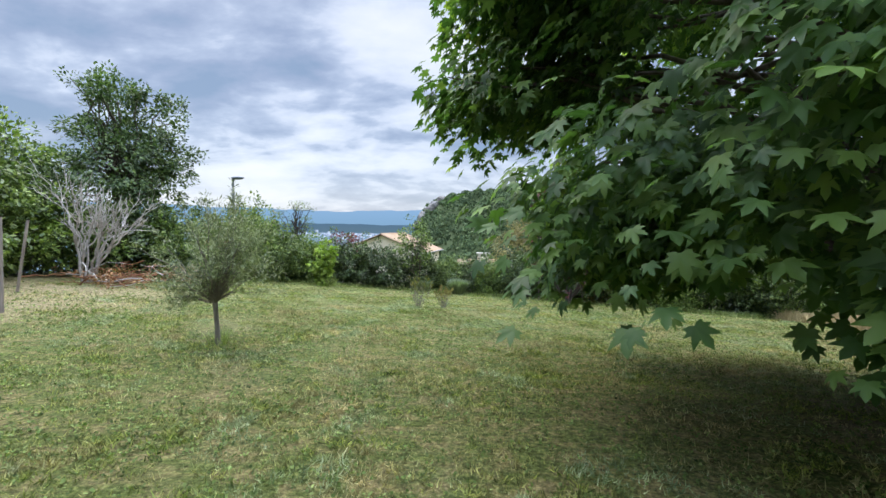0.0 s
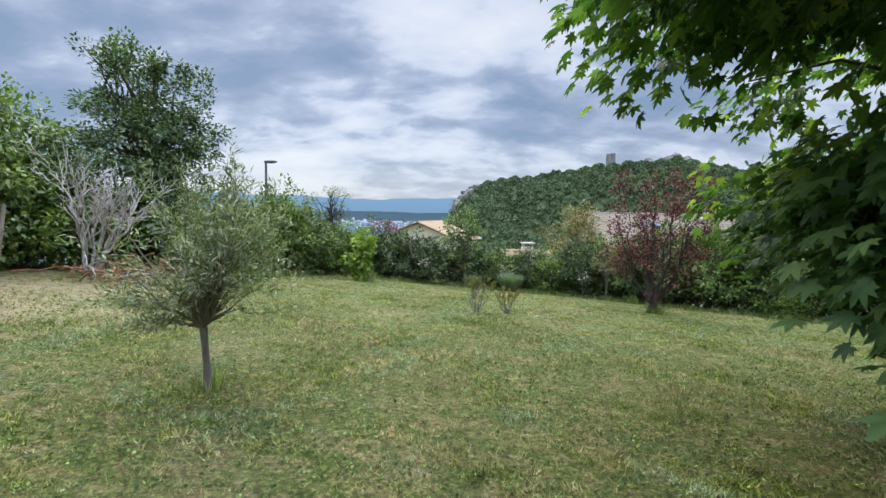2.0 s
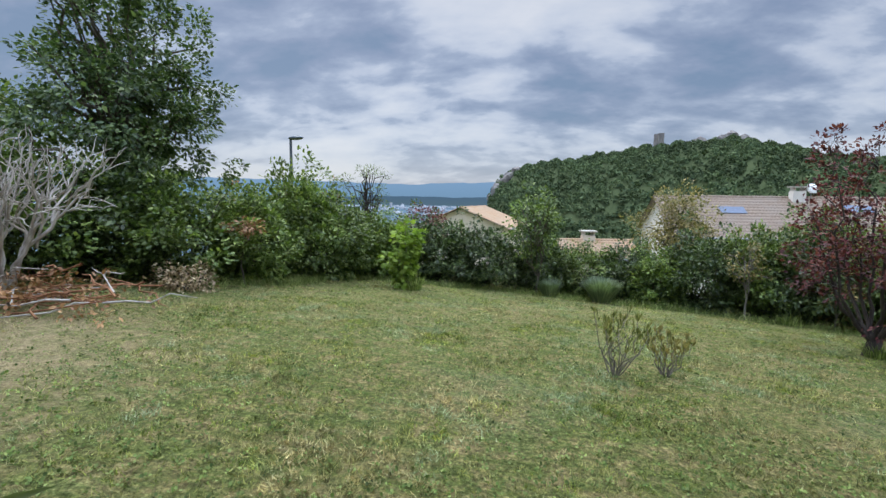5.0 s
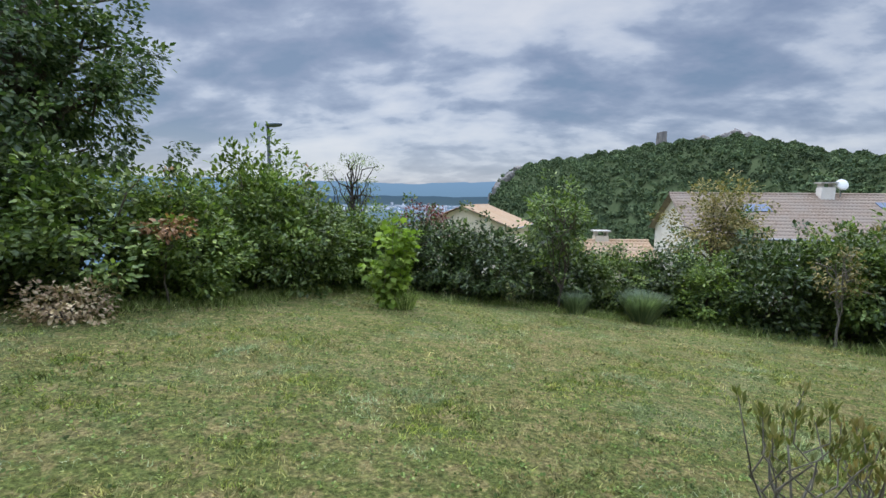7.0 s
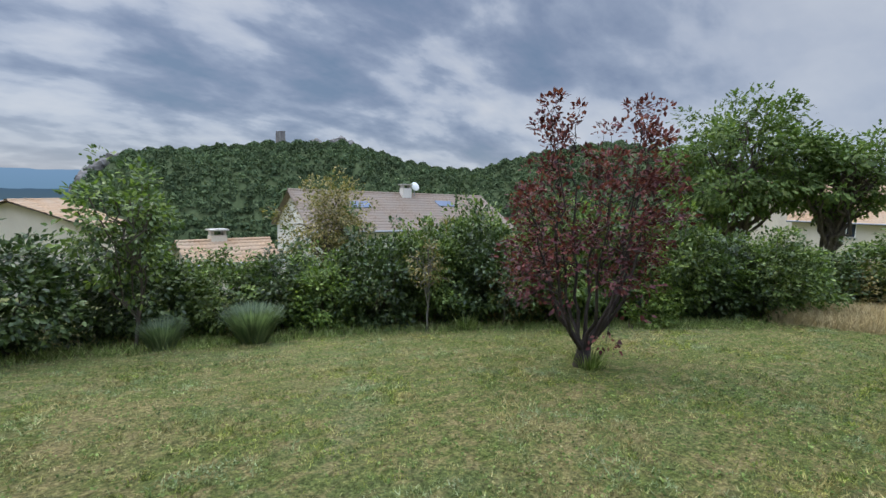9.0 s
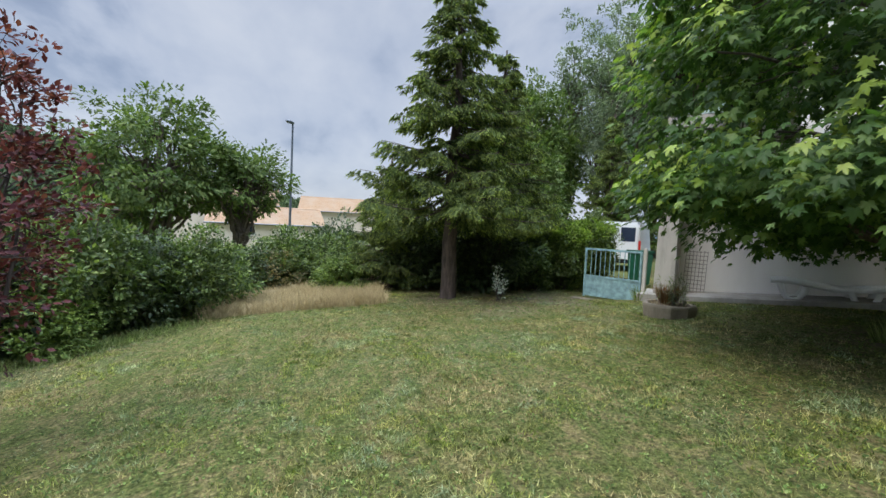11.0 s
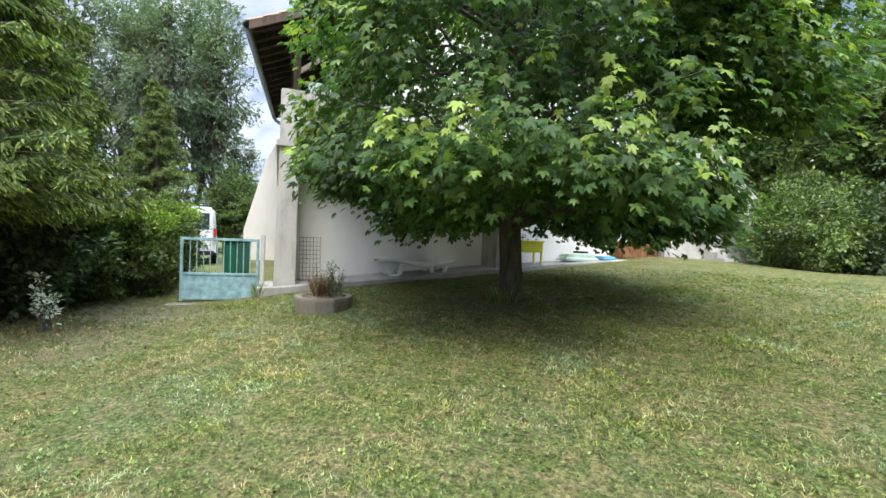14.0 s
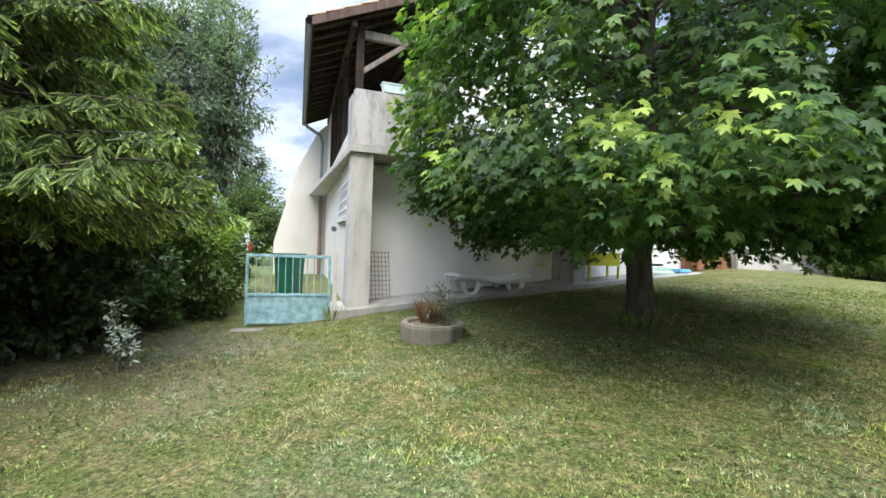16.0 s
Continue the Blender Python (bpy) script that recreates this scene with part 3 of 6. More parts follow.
build_range("backdrop_foothills", 3600, -75, 30, -70, 4, 7, 8, haze_glow_mat("near_ridge_haze_glow", (0.085, 0.145, 0.20), (0.07, 0.13, 0.21), -60, 30), "wooded foothills across the plain, dark blue with painted haze")


def build_town():
    rng = np.random.default_rng(12)
    mats = [plain_mat("town_white", (0.36, 0.38, 0.41), 0.8, 0.2, 0, 0.4, 0.02), plain_mat("town_roof", (0.26, 0.24, 0.26), 0.9, 0.1)]
    vs, cs, mi = [], [], []
    for k in range(430):
        b = radians(rng.uniform(-62, 6))
        r = 1500 + 1750 * rng.random() ** 0.8
        w, d, h = rng.uniform(10, 40), rng.uniform(8, 20), rng.uniform(3, 8)
        if rng.random() < 0.08:
            w, h = 16, rng.uniform(14, 26)
        x, y = r * math.sin(b), r * math.cos(b)
        z = ground(x, y)
        o = len(vs)
        for dz in (-2, h):
            for sx, sy in ((-1, -1), (1, -1), (1, 1), (-1, 1)):
                vs.append((x + sx * w / 2, y + sy * d / 2, z + dz))
        for f in ((0, 1, 5, 4), (1, 2, 6, 5), (2, 3, 7, 6), (3, 0, 4, 7), (4, 5, 6, 7)):
            cs.append([o + i for i in f])
            mi.append(0)
        mi[-1] = int(rng.random() < 0.35)
    me = raw_mesh("distant_town", vs, cs, np.full(len(cs), 4))
    me.materials.append(mats[0])
    me.materials.append(mats[1])
    me.polygons.foreach_set("material_index", np.array(mi, np.int32))
    tagged(put("distant_town", me, None), "distant town of pale low buildings across the plain", "town", kind="stuff")


build_town()

# ---- plants ----


def crown_points(rng, n, centre, radii, inner=0.55, lower=-1.0, ragged=1.0):
    """Twig ends in an uneven crown, more of them near its skin."""
    d = unit(rng.normal(0, 1, (n * 3, 3)))
    d = d[d[:, 2] > lower][:n]
    lob = 1 + ragged * (0.16 * np.sin(d[:, 0] * 5.1 + d[:, 2] * 3 + centre[0]) + 0.13 * np.sin(d[:, 1] * 6.3 - d[:, 2] * 4 + centre[1]))
    r = rng.uniform(inner ** 2, 1, len(d)) ** 0.5 * lob
    return np.asarray(centre) + d * r[:, None] * np.asarray(radii)


def limbs_to(rng, start, ends, r0, r1, n=7, wander=0.05, sag=0.0):
    return [(bend(rng, start, e, n, wander, sag), np.linspace(r0, r1, n)) for e in ends]


def tree(name, x, y, label, category, seed, height, crown_c, crown_r, clumps, per, clump_r, leaf, leaf_size, leaf_m, bark_m,
         trunk_r=0.15, fork=0.4, inner=0.55, limbs=14, up_bias=0.7, droop=0.25, group="", lower=-1.0, spires=0, ragged=1.0):
    rng = np.random.default_rng(seed)
    th = thing(name, Matrix.Translation((x, y, ground(x, y))), label, category, group)
    fz = height * fork
    trunk = bend(rng, (0, 0, -0.1), (rng.normal(0, 0.1), rng.normal(0, 0.1), height * 0.86), 10, 0.015)
    put("trunk", tubes("trunk", [(trunk, np.linspace(trunk_r, trunk_r * 0.15, 10) * np.array([1.25] + [1] * 9))], 9), bark_m, th)
    ends = crown_points(rng, clumps, crown_c, crown_r, inner, lower, ragged)
    for k in range(spires):
        b, q = k * 2.4, rng.uniform(0.1, 0.75)
        foot = np.array(crown_c) + np.array([q * crown_r[0] * math.cos(b), q * crown_r[1] * math.sin(b), crown_r[2] * math.sqrt(1 - q * q) * 0.9])
        ends = np.concatenate([ends, foot + np.array([0.1 * math.cos(b), 0.1 * math.sin(b), 1.0]) * np.linspace(0, rng.uniform(0.4, 1.15), 6)[:, None]])
    pick = rng.choice(len(ends), min(limbs, len(ends)), replace=False)
    runs = []
    for i in pick:
        s = trunk[min(8, max(1, int(10 * (fz + rng.random() * (height * 0.8 - fz)) / height * 0.95)))]
        runs.append((bend(rng, s, ends[i], 7, 0.05, 0.1), np.linspace(trunk_r * 0.4, 0.012, 7)))
    put("branchwork", tubes("branchwork", runs, 5), bark_m, th)
    p, a, n = leaf_cloud(rng, ends, rng.uniform(0.6, 1.3, len(ends)) * clump_r, per, up_bias, droop, crown_c)
    put("crown", scatter("crown", leaf, p, a, n, leaf_size * rng.uniform(0.6, 1.25, len(p))), leaf_m, th)
    return th


def shrub(name, x, y, label, seed, w, h, leaf_m, leaf=LEAF_OVATE, leaf_size=0.10, clumps=90, per=16, clump_r=0.2, group="hedge shrubs", category="shrub", stems=9, lean=0.0):
    """A broad bush that is leafy down to the ground, with upright shoots."""
    rng = np.random.default_rng(seed)
    th = thing(name, Matrix.Translation((x, y, ground(x, y))), label, category, group)
    ends = crown_points(rng, clumps, (0, 0, h * 0.5), (w / 2, w / 2, h * 0.52), 0.5)
    ends[:, 2] = np.maximum(ends[:, 2], 0.08)
    shoots = rng.choice(len(ends), stems * 2)
    ends = np.concatenate([ends, ends[shoots] * np.array([1.05, 1.05, 1]) + np.array([0, 0, 1]) * rng.uniform(0.1, 0.34, (len(shoots), 1)) * h * (ends[shoots, 2:3] > h * 0.55)])
    runs = limbs_to(rng, (0, 0, -0.05), ends[rng.choice(len(ends), stems, replace=False)], 0.025, 0.006, 6, 0.06)
    put("stemwork", tubes("stems", runs, 5), BARK, th)
    p, a, n = leaf_cloud(rng, ends, rng.uniform(0.6, 1.3, len(ends)) * clump_r, per, 0.7, 0.2, (0, 0, h * 0.3))
    put("foliage", scatter("foliage", leaf, p, a, n, leaf_size * rng.uniform(0.6, 1.3, len(p))), leaf_m, th)
    return th


def again(ob, x, y, turn, sx=1.0, sz=1.0):
    return copy_thing(ob, Matrix.Translation((x, y, ground(x, y))) @ Matrix.Rotation(turn, 4, "Z") @ Matrix.Diagonal((sx, sx, sz, 1)))


def build_maple(x, y):
    rng = np.random.default_rng(21)
    z0 = ground(x, y)
    th = thing("maple_tree", Matrix.Translation((x, y, z0)), "broad maple with dense green palmate leaves and drooping lower boughs", "tree")
    trunk = np.array([(0, 0, -0.15), (0, 0.01, 0.15), (0.02, 0.02, 0.6), (0.05, 0.03, 1.1), (0.03, 0.0, 1.7), (-0.02, -0.05, 2.6), (0.05, 0.0, 3.6), (0.0, 0.05, 5.0), (0, 0, 6.4)])
    put("trunk", tubes("trunk", [(trunk, (0.27, 0.20, 0.18, 0.175, 0.18, 0.14, 0.11, 0.07, 0.03))], 14), BARK, th)
    n = 1180
    th_a = rng.uniform(0, 2 * np.pi, n)
    q = rng.random(n)

    def toward(deg, width):
        return np.exp(-((np.abs((th_a - radians(deg) + np.pi) % (2 * np.pi) - np.pi)) / width) ** 2)

    span = 3.65 + 0.4 * toward(160, 0.45) - 0.45 * toward(221, 0.5) - 0.4 * toward(42, 0.6)
    rr = span * np.sqrt(rng.uniform(0.12, 1, n))
    # the skirt hangs lower on the open sides, higher towards the house
    far = np.clip(rr / span - 0.45, 0, 1)
    low = 1.46 + 0.2 * np.sin(th_a * 4 + 0.6) + 0.14 * np.sin(th_a * 9 + rr * 3) + far * (-0.45 * toward(158, 0.5) - 0.1 * toward(195, 0.4) + 1.15 * toward(30, 0.75))
    top = 3.3 + 4.2 * np.sqrt(np.clip(1 - (rr / (span + 0.15)) ** 2, 0, 1))
    skin = rng.random(n)
    zz = np.where(skin < 0.27, low + 0.5 * rng.random(n), np.where(skin < 0.56, top - 0.4 * rng.random(n), low + (top - low) * q))
    # boughs lie in loose tiers with air between them
    tier = 0.40
    zz = zz + 0.4 * (np.round((zz + 0.16 * rr) / tier) * tier - (zz + 0.16 * rr)) + rng.normal(0, 0.04, n)
    # the open side: one high bough reaches out, a lower mass hangs beneath it
    side = toward(146, 0.34) > 0.4
    keep = ~(side & (rr > 2.5) & (zz > 1.75) & (zz < 2.6)) & ~((toward(160, 0.55) > 0.4) & (rr > 2.9) & (zz < 2.6))
    b1, b2, b3 = radians(158) + rng.normal(0, 0.2, 130), radians(166) + rng.uniform(-0.34, 0.34, 60), radians(221) + rng.normal(0, 0.08, 12)
    r1 = rng.uniform(2.2, 3.8, 130)
    r3 = rng.uniform(2.8, 3.4, 12)
    th_a = np.concatenate([th_a[keep], b1, b2, b3])
    rr = np.concatenate([rr[keep], r1, rng.uniform(2.0, 2.9, 60), r3])
    zz = np.concatenate([zz[keep], rng.uniform(2.65, 4.6, 130) - 0.12 * (r1 - 2.2), rng.uniform(1.3, 1.9, 60), 1.95 + rng.random(12) * 0.9])
    n = len(rr)
    ends = np.stack([rr * np.cos(th_a), rr * np.sin(th_a), zz], -1)
    tiers = rng.choice(n, 110, replace=False)
    runs = []
    for i in tiers:
        zb = np.clip(ends[i, 2] - 0.1 - 0.25 * rr[i], 1.15, 5.6)
        s = np.array([np.interp(zb, trunk[:, 2], trunk[:, 0]), np.interp(zb, trunk[:, 2], trunk[:, 1]), zb])
        runs.append((bend(rng, s, ends[i], 8, 0.03, 0.22), np.linspace(0.042, 0.007, 8)))
    put("branchwork", tubes("branchwork", runs, 6), BARK, th)

    def sprays(mid, reach, per):
        """Flat fans of leaves on drooping shoots: the blades overlap like shingles and hang outwards."""
        m = len(mid)
        w = np.repeat(np.arange(m), per)
        out = unit(mid * np.array([1, 1, 0]))[w]
        b = rng.uniform(0, 2 * np.pi, m * per)
        d = np.stack([np.cos(b), np.sin(b), np.zeros(m * per)], -1)
        r = reach[w] * rng.uniform(0.05, 1, m * per) ** 0.5
        p = mid[w] + d * r[:, None]
        p[:, 2] += rng.normal(0, 0.11, m * per) - 0.45 * r ** 2 / reach[w] - 0.10 * np.sum(d * out, -1) * r
        a = unit(d * 0.6 + out * 0.45 + rng.normal(0, 0.35, (m * per, 3)) + np.array([0, 0, -0.8]))
        nn = unit(np.array([0, 0, 0.75]) + out * 0.75 + d * 0.3 + rng.normal(0, 0.3, (m * per, 3)))
        return p, a, nn

    p, a, nn = sprays(ends, rng.uniform(0.24, 0.46, n), 44)
    p[:, 2] = np.maximum(p[:, 2], 0.78)
    crown = put("crown", scatter("crown", LEAF_PALM, p, a, nn, 0.104 * rng.uniform(0.6, 1.25, len(p))), MAPLE, th)
    tips = ends[(rr > 2.3) & (zz > 1.5) & (np.abs(th_a - radians(200)) > 0.7)]
    tips = tips[rng.choice(len(tips), min(len(tips), 330), replace=False)]
    out = unit(tips * np.array([1, 1, 0]))
    p, a, nn = sprays(tips + out * 0.2 + np.array([0, 0, 0.12]), rng.uniform(0.12, 0.24, len(tips)), 15)
    put("young_foliage", scatter("young_foliage", LEAF_PALM, p, a, nn, 0.105 * rng.uniform(0.6, 1.2, len(p))), MAPLE_NEW, crown, "fresh yellow-green leaves at the twig ends")
    return th


build_maple(3.87, 3.3)


def build_olive(x, y):
    rng = np.random.default_rng(33)
    th = thing("olive_tree", Matrix.Translation((x, y, ground(x, y))), "young olive tree with grey-green leaves and a slim trunk", "tree")
    trunk = np.array([(0, 0, -0.05), (-0.01, 0, 0.2), (-0.03, 0.01, 0.38), (-0.04, 0.01, 0.52)])
    put("trunk", tubes("trunk", [(trunk, (0.042, 0.03, 0.028, 0.032))], 9), BARK_OLIVE, th)
    ends = crown_points(rng, 175, (0.08, 0, 1.22), (0.66, 0.66, 0.72), 0.3, -1.0, 2.0)
    ends = ends[ends[:, 2] > 0.62]
    drop = crown_points(rng, 22, (-0.42, -0.1, 0.66), (0.28, 0.26, 0.2), 0.3)
    ends = np.concatenate([ends, drop])
    runs = []
    for i in rng.choice(len(ends), 70, replace=False):
        mid = trunk[-1] + (ends[i] - trunk[-1]) * 0.4 + rng.normal(0, 0.05, 3) + np.array([0, 0, 0.06])
        pts = np.concatenate([bend(rng, trunk[-1], mid, 4, 0.05)[:-1], bend(rng, mid, ends[i], 4, 0.07)])
        runs.append((pts, np.linspace(0.011, 0.003, len(pts))))
    put("branchwork", tubes("branchwork", runs, 5), BARK_OLIVE, th)
    n = len(ends) * 38
    w = np.repeat(np.arange(len(ends)), 38)
    out = unit(ends - np.array([0, 0, 0.7]))
    t = rng.uniform(-0.24, 0.12, n)[:, None]
    p = ends[w] + out[w] * t + rng.normal(0, 0.028, (n, 3))
    a = unit(out[w] * 0.5 + rng.normal(0, 0.7, (n, 3)) + np.array([0, 0, 0.1]))
    nn = unit(rng.normal(0, 0.6, (n, 3)) + np.array([0, 0, 0.8]))
    put("crown", scatter("crown", LEAF_NARROW, p, a, nn, rng.uniform(0.055, 0.092, n)), OLIVE, th)
    g = 110
    b = rng.uniform(0, 6.28, g)
    p = np.stack([0.10 * np.cos(b), 0.10 * np.sin(b), np.zeros(g)], -1)
    a = np.stack([0.3 * np.cos(b), 0.3 * np.sin(b), np.ones(g)], -1)
    put("base_grass", scatter("base_grass", BLADE, p, a, rng.normal(0, 1, (g, 3)), rng.uniform(0.08, 0.24, g)), GRASS, th, "long uncut grass round the trunk")


build_olive(-2.75, 5.45)


def build_plum(x, y):
    rng = np.random.default_rng(40)
    th = thing("purple_plum_tree", Matrix.Translation((x, y, ground(x, y))), "purple-leaved plum with forked dark trunk and airy crown", "tree")
    runs = [(np.array([(0, 0, -0.1), (0.02, 0, 0.18), (0.05, 0, 0.36)]), (0.15, 0.10, 0.085))]
    tops = []
    for k in range(11):
        b = k * 2.4 + rng.normal(0, 0.3)
        r = rng.uniform(0.3, 1.1)
        h = rng.uniform(2.5, 3.75) - 0.6 * r
        e = np.array([r * math.cos(b), r * math.sin(b), h])
        m = np.array([e[0] * 0.6, e[1] * 0.6, 0.95])
        s = np.array([0.05 * math.cos(b), 0.05 * math.sin(b), 0.28])
        pts = np.concatenate([bend(rng, s, m, 4, 0.04)[:-1], bend(rng, m, e, 6, 0.03)])
        runs.append((pts, np.linspace(0.033, 0.004, len(pts))))
        tops.append((m, e))
    put("trunk", tubes("trunk", runs, 7), BARK_DARK, th)
    ends, tw = [], []
    for m, e in tops:
        for k in range(21):
            t = rng.uniform(0.0, 1.0) ** 0.8
            c = m + (e - m) * t
            d = unit(np.array([c[0], c[1], 0.25]) + rng.normal(0, 0.5, 3)) * rng.uniform(0.15, 0.6) * (1.15 - 0.6 * t)
            ends.append(c + d + np.array([0, 0, 0.05]))
            tw.append((bend(rng, c, ends[-1], 4, 0.06), np.linspace(0.010, 0.003, 4)))
        for k in range(3):
            top = e + np.array([rng.normal(0, 0.10), rng.normal(0, 0.10), rng.uniform(0.05, 0.45)])
            ends.append(top)
            tw.append((bend(rng, e, top, 4, 0.05), np.linspace(0.006, 0.002, 4)))
    put("twigwork", tubes("twigs", tw, 4), BARK_DARK, th)
    ends = np.array(ends)
    p, a, n = leaf_cloud(rng, ends, np.where(ends[:, 2] > 2.4, 0.13, 0.2) * rng.uniform(0.7, 1.3, len(ends)), 25, 0.6, 0.2, (0, 0, 1.2))
    put("crown", scatter("crown", LEAF_OVATE, p, a, n, rng.uniform(0.045, 0.085, len(p))), PLUM, th)


build_plum(3.98, 13.5)


def spruce(x, y, seed, height, radius, label, first=0.9, bright=0.16):
    """A spruce with tiers of boughs that sag and turn up, and hanging sprays of needles."""
    rng = np.random.default_rng(seed)
    th = thing("spruce_tree", Matrix.Translation((x, y, ground(x, y))), label, "tree", "spruces by the gate")
    put("trunk", tubes("trunk", [(bend(rng, (0, 0, -0.1), (0, 0, height), 12, 0.004), np.linspace(0.21, 0.02, 12))], 9), BARK_RED, th)
    runs, places, alongs, ends_at = [], [], [], []
    z = first
    while z < height - 0.2:
        reach = radius * (1 - (z / height) ** 1.25) + 0.12
        for k in range(8):
            b = rng.uniform(0, 2 * np.pi)
            r = reach * rng.uniform(0.7, 1.12)
            zz = z + rng.normal(0, 0.1)
            t = np.linspace(0, 1, 8)
            x0, y0 = np.cos(b), np.sin(b)
            pts = np.stack([x0 * r * t, y0 * r * t, zz + 0.30 * r * (-1.3 * t + 0.95 * t ** 2.2) + 0.05 * np.sin(t * 7 + b)], -1)
            runs.append((pts, np.linspace(0.022, 0.004, 8)))
            lat = np.array([-y0, x0, 0])
            fwd = np.array([x0, y0, 0])
            # side shoots in flat sprays, each hung with finger-like twigs
            for q in range(int(6 + 8 * r)):
                f = 0.08 + 0.92 * rng.random() ** 0.8
                c = np.array([np.interp(f, t, pts[:, i]) for i in range(3)])
                sgn = -1 if rng.random() < 0.5 else 1
                ln = (0.12 + 0.30 * r * (1.15 - f)) * rng.uniform(0.7, 1.2)
                d = unit(fwd * rng.uniform(0.5, 1.0) + lat * sgn * rng.uniform(0.3, 1.0) + np.array([0, 0, -0.28]))
                m = int(5 + ln * 34)
                w = rng.random(m) ** 0.8
                places.append(c + d * (ln * w)[:, None] + rng.normal(0, 0.02, (m, 3)) - np.array([0, 0, 0.22]) * (ln * w * w)[:, None])
                alongs.append(d * 0.6 + np.cross(d, (0, 0, 1.0)) * rng.uniform(-0.8, 0.8, m)[:, None] + np.array([0, 0, -0.5]) + rng.normal(0, 0.22, (m, 3)))
                ends_at.append(0.35 * f + 0.65 * w)
        z += 0.30
    put("boughwork", tubes("boughs", runs, 4), BARK_RED, th)
    p, a = np.concatenate(places), unit(np.concatenate(alongs))
    tip = np.concatenate(ends_at)
    size = rng.uniform(0.09, 0.165, len(p))
    n = rng.normal(0, 0.5, (len(p), 3)) + np.array([0, 0, 1])
    crown = put("crown", scatter("crown", LEAF_NEEDLE, p, a, n, size), NEEDLE, th)
    tipped = rng.random(len(p)) < bright * (0.3 + 2.4 * np.clip(tip - 0.4, 0, 1))
    put("young_foliage", scatter("young_foliage", LEAF_NEEDLE, (p + a * size[:, None] * 0.8)[tipped], a[tipped], n[tipped], rng.uniform(0.045, 0.075, int(tipped.sum()))), NEEDLE_NEW, crown, "fresh yellow-green needle tips")
    return th


spruce(10.5, 7.65, 51, 8.2, 2.9, "tall spruce with sagging boughs and fresh green tips", 2.05, 1.0)
spruce(12.6, 5.7, 52, 7.0, 2.3, "dark spruce beside the gate hedge", 1.9, 0.6)
spruce(13.2, 8.9, 53, 3.9, 1.6, "small spruce behind the taller one", 0.5, 0.6)

# the trees of the hedge line
tree("cherry_tree", -10.7, 15.0, "dense dark green tree above the hedge", "tree", 60, 6.6, (0.2, 0, 3.6), (2.2, 2.2, 2.3), 300, 62, 0.33, LEAF_OVATE, 0.115, TREE_DARK, BARK, 0.16, 0.25, 0.4, 60, spires=8, ragged=2.1)
for ox, oy, seed, r, top, n in ((22.3, 18.6, 61, 3.2, 6.2, 170), (23.8, 15.2, 62, 2.2, 4.7, 80)):
    oh = top - ground(ox, oy)
    tree("oak_tree", ox, oy, "broad oak with an open crown behind the hedge", "tree", seed, oh, (0, 0, oh - r * 0.85), (r, r, r * 0.85), n, 60, 0.66, LEAF_SPRIG, 0.27, OAK, BARK, 0.26, 0.3, 0.5, 46)

V_DARK = shrub("hedge_shrub", -2.6, 19.0, "dark glossy evergreen hedge shrub", 70, 2.3, 1.75, SHRUB_DARK, LEAF_OVATE, 0.098, 230, 36, 0.23)
V_MID = shrub("hedge_shrub", -7.6, 15.2, "leafy green hedge shrub with upright shoots", 71, 2.4, 1.9, SHRUB, LEAF_OVATE, 0.092, 230, 38, 0.24)
V_LIGHT = shrub("hedge_shrub", -5.5, 18.4, "bright green hedge shrub", 72, 1.9, 1.7, SHRUB_MIX, LEAF_OVATE, 0.085, 170, 36, 0.24)
V_WARM = shrub("hedge_shrub", 6.3, 17.0, "hedge shrub with bronze young leaves", 73, 1.9, 1.75, SHRUB_WARM, LEAF_OVATE, 0.09, 110, 20, 0.24)
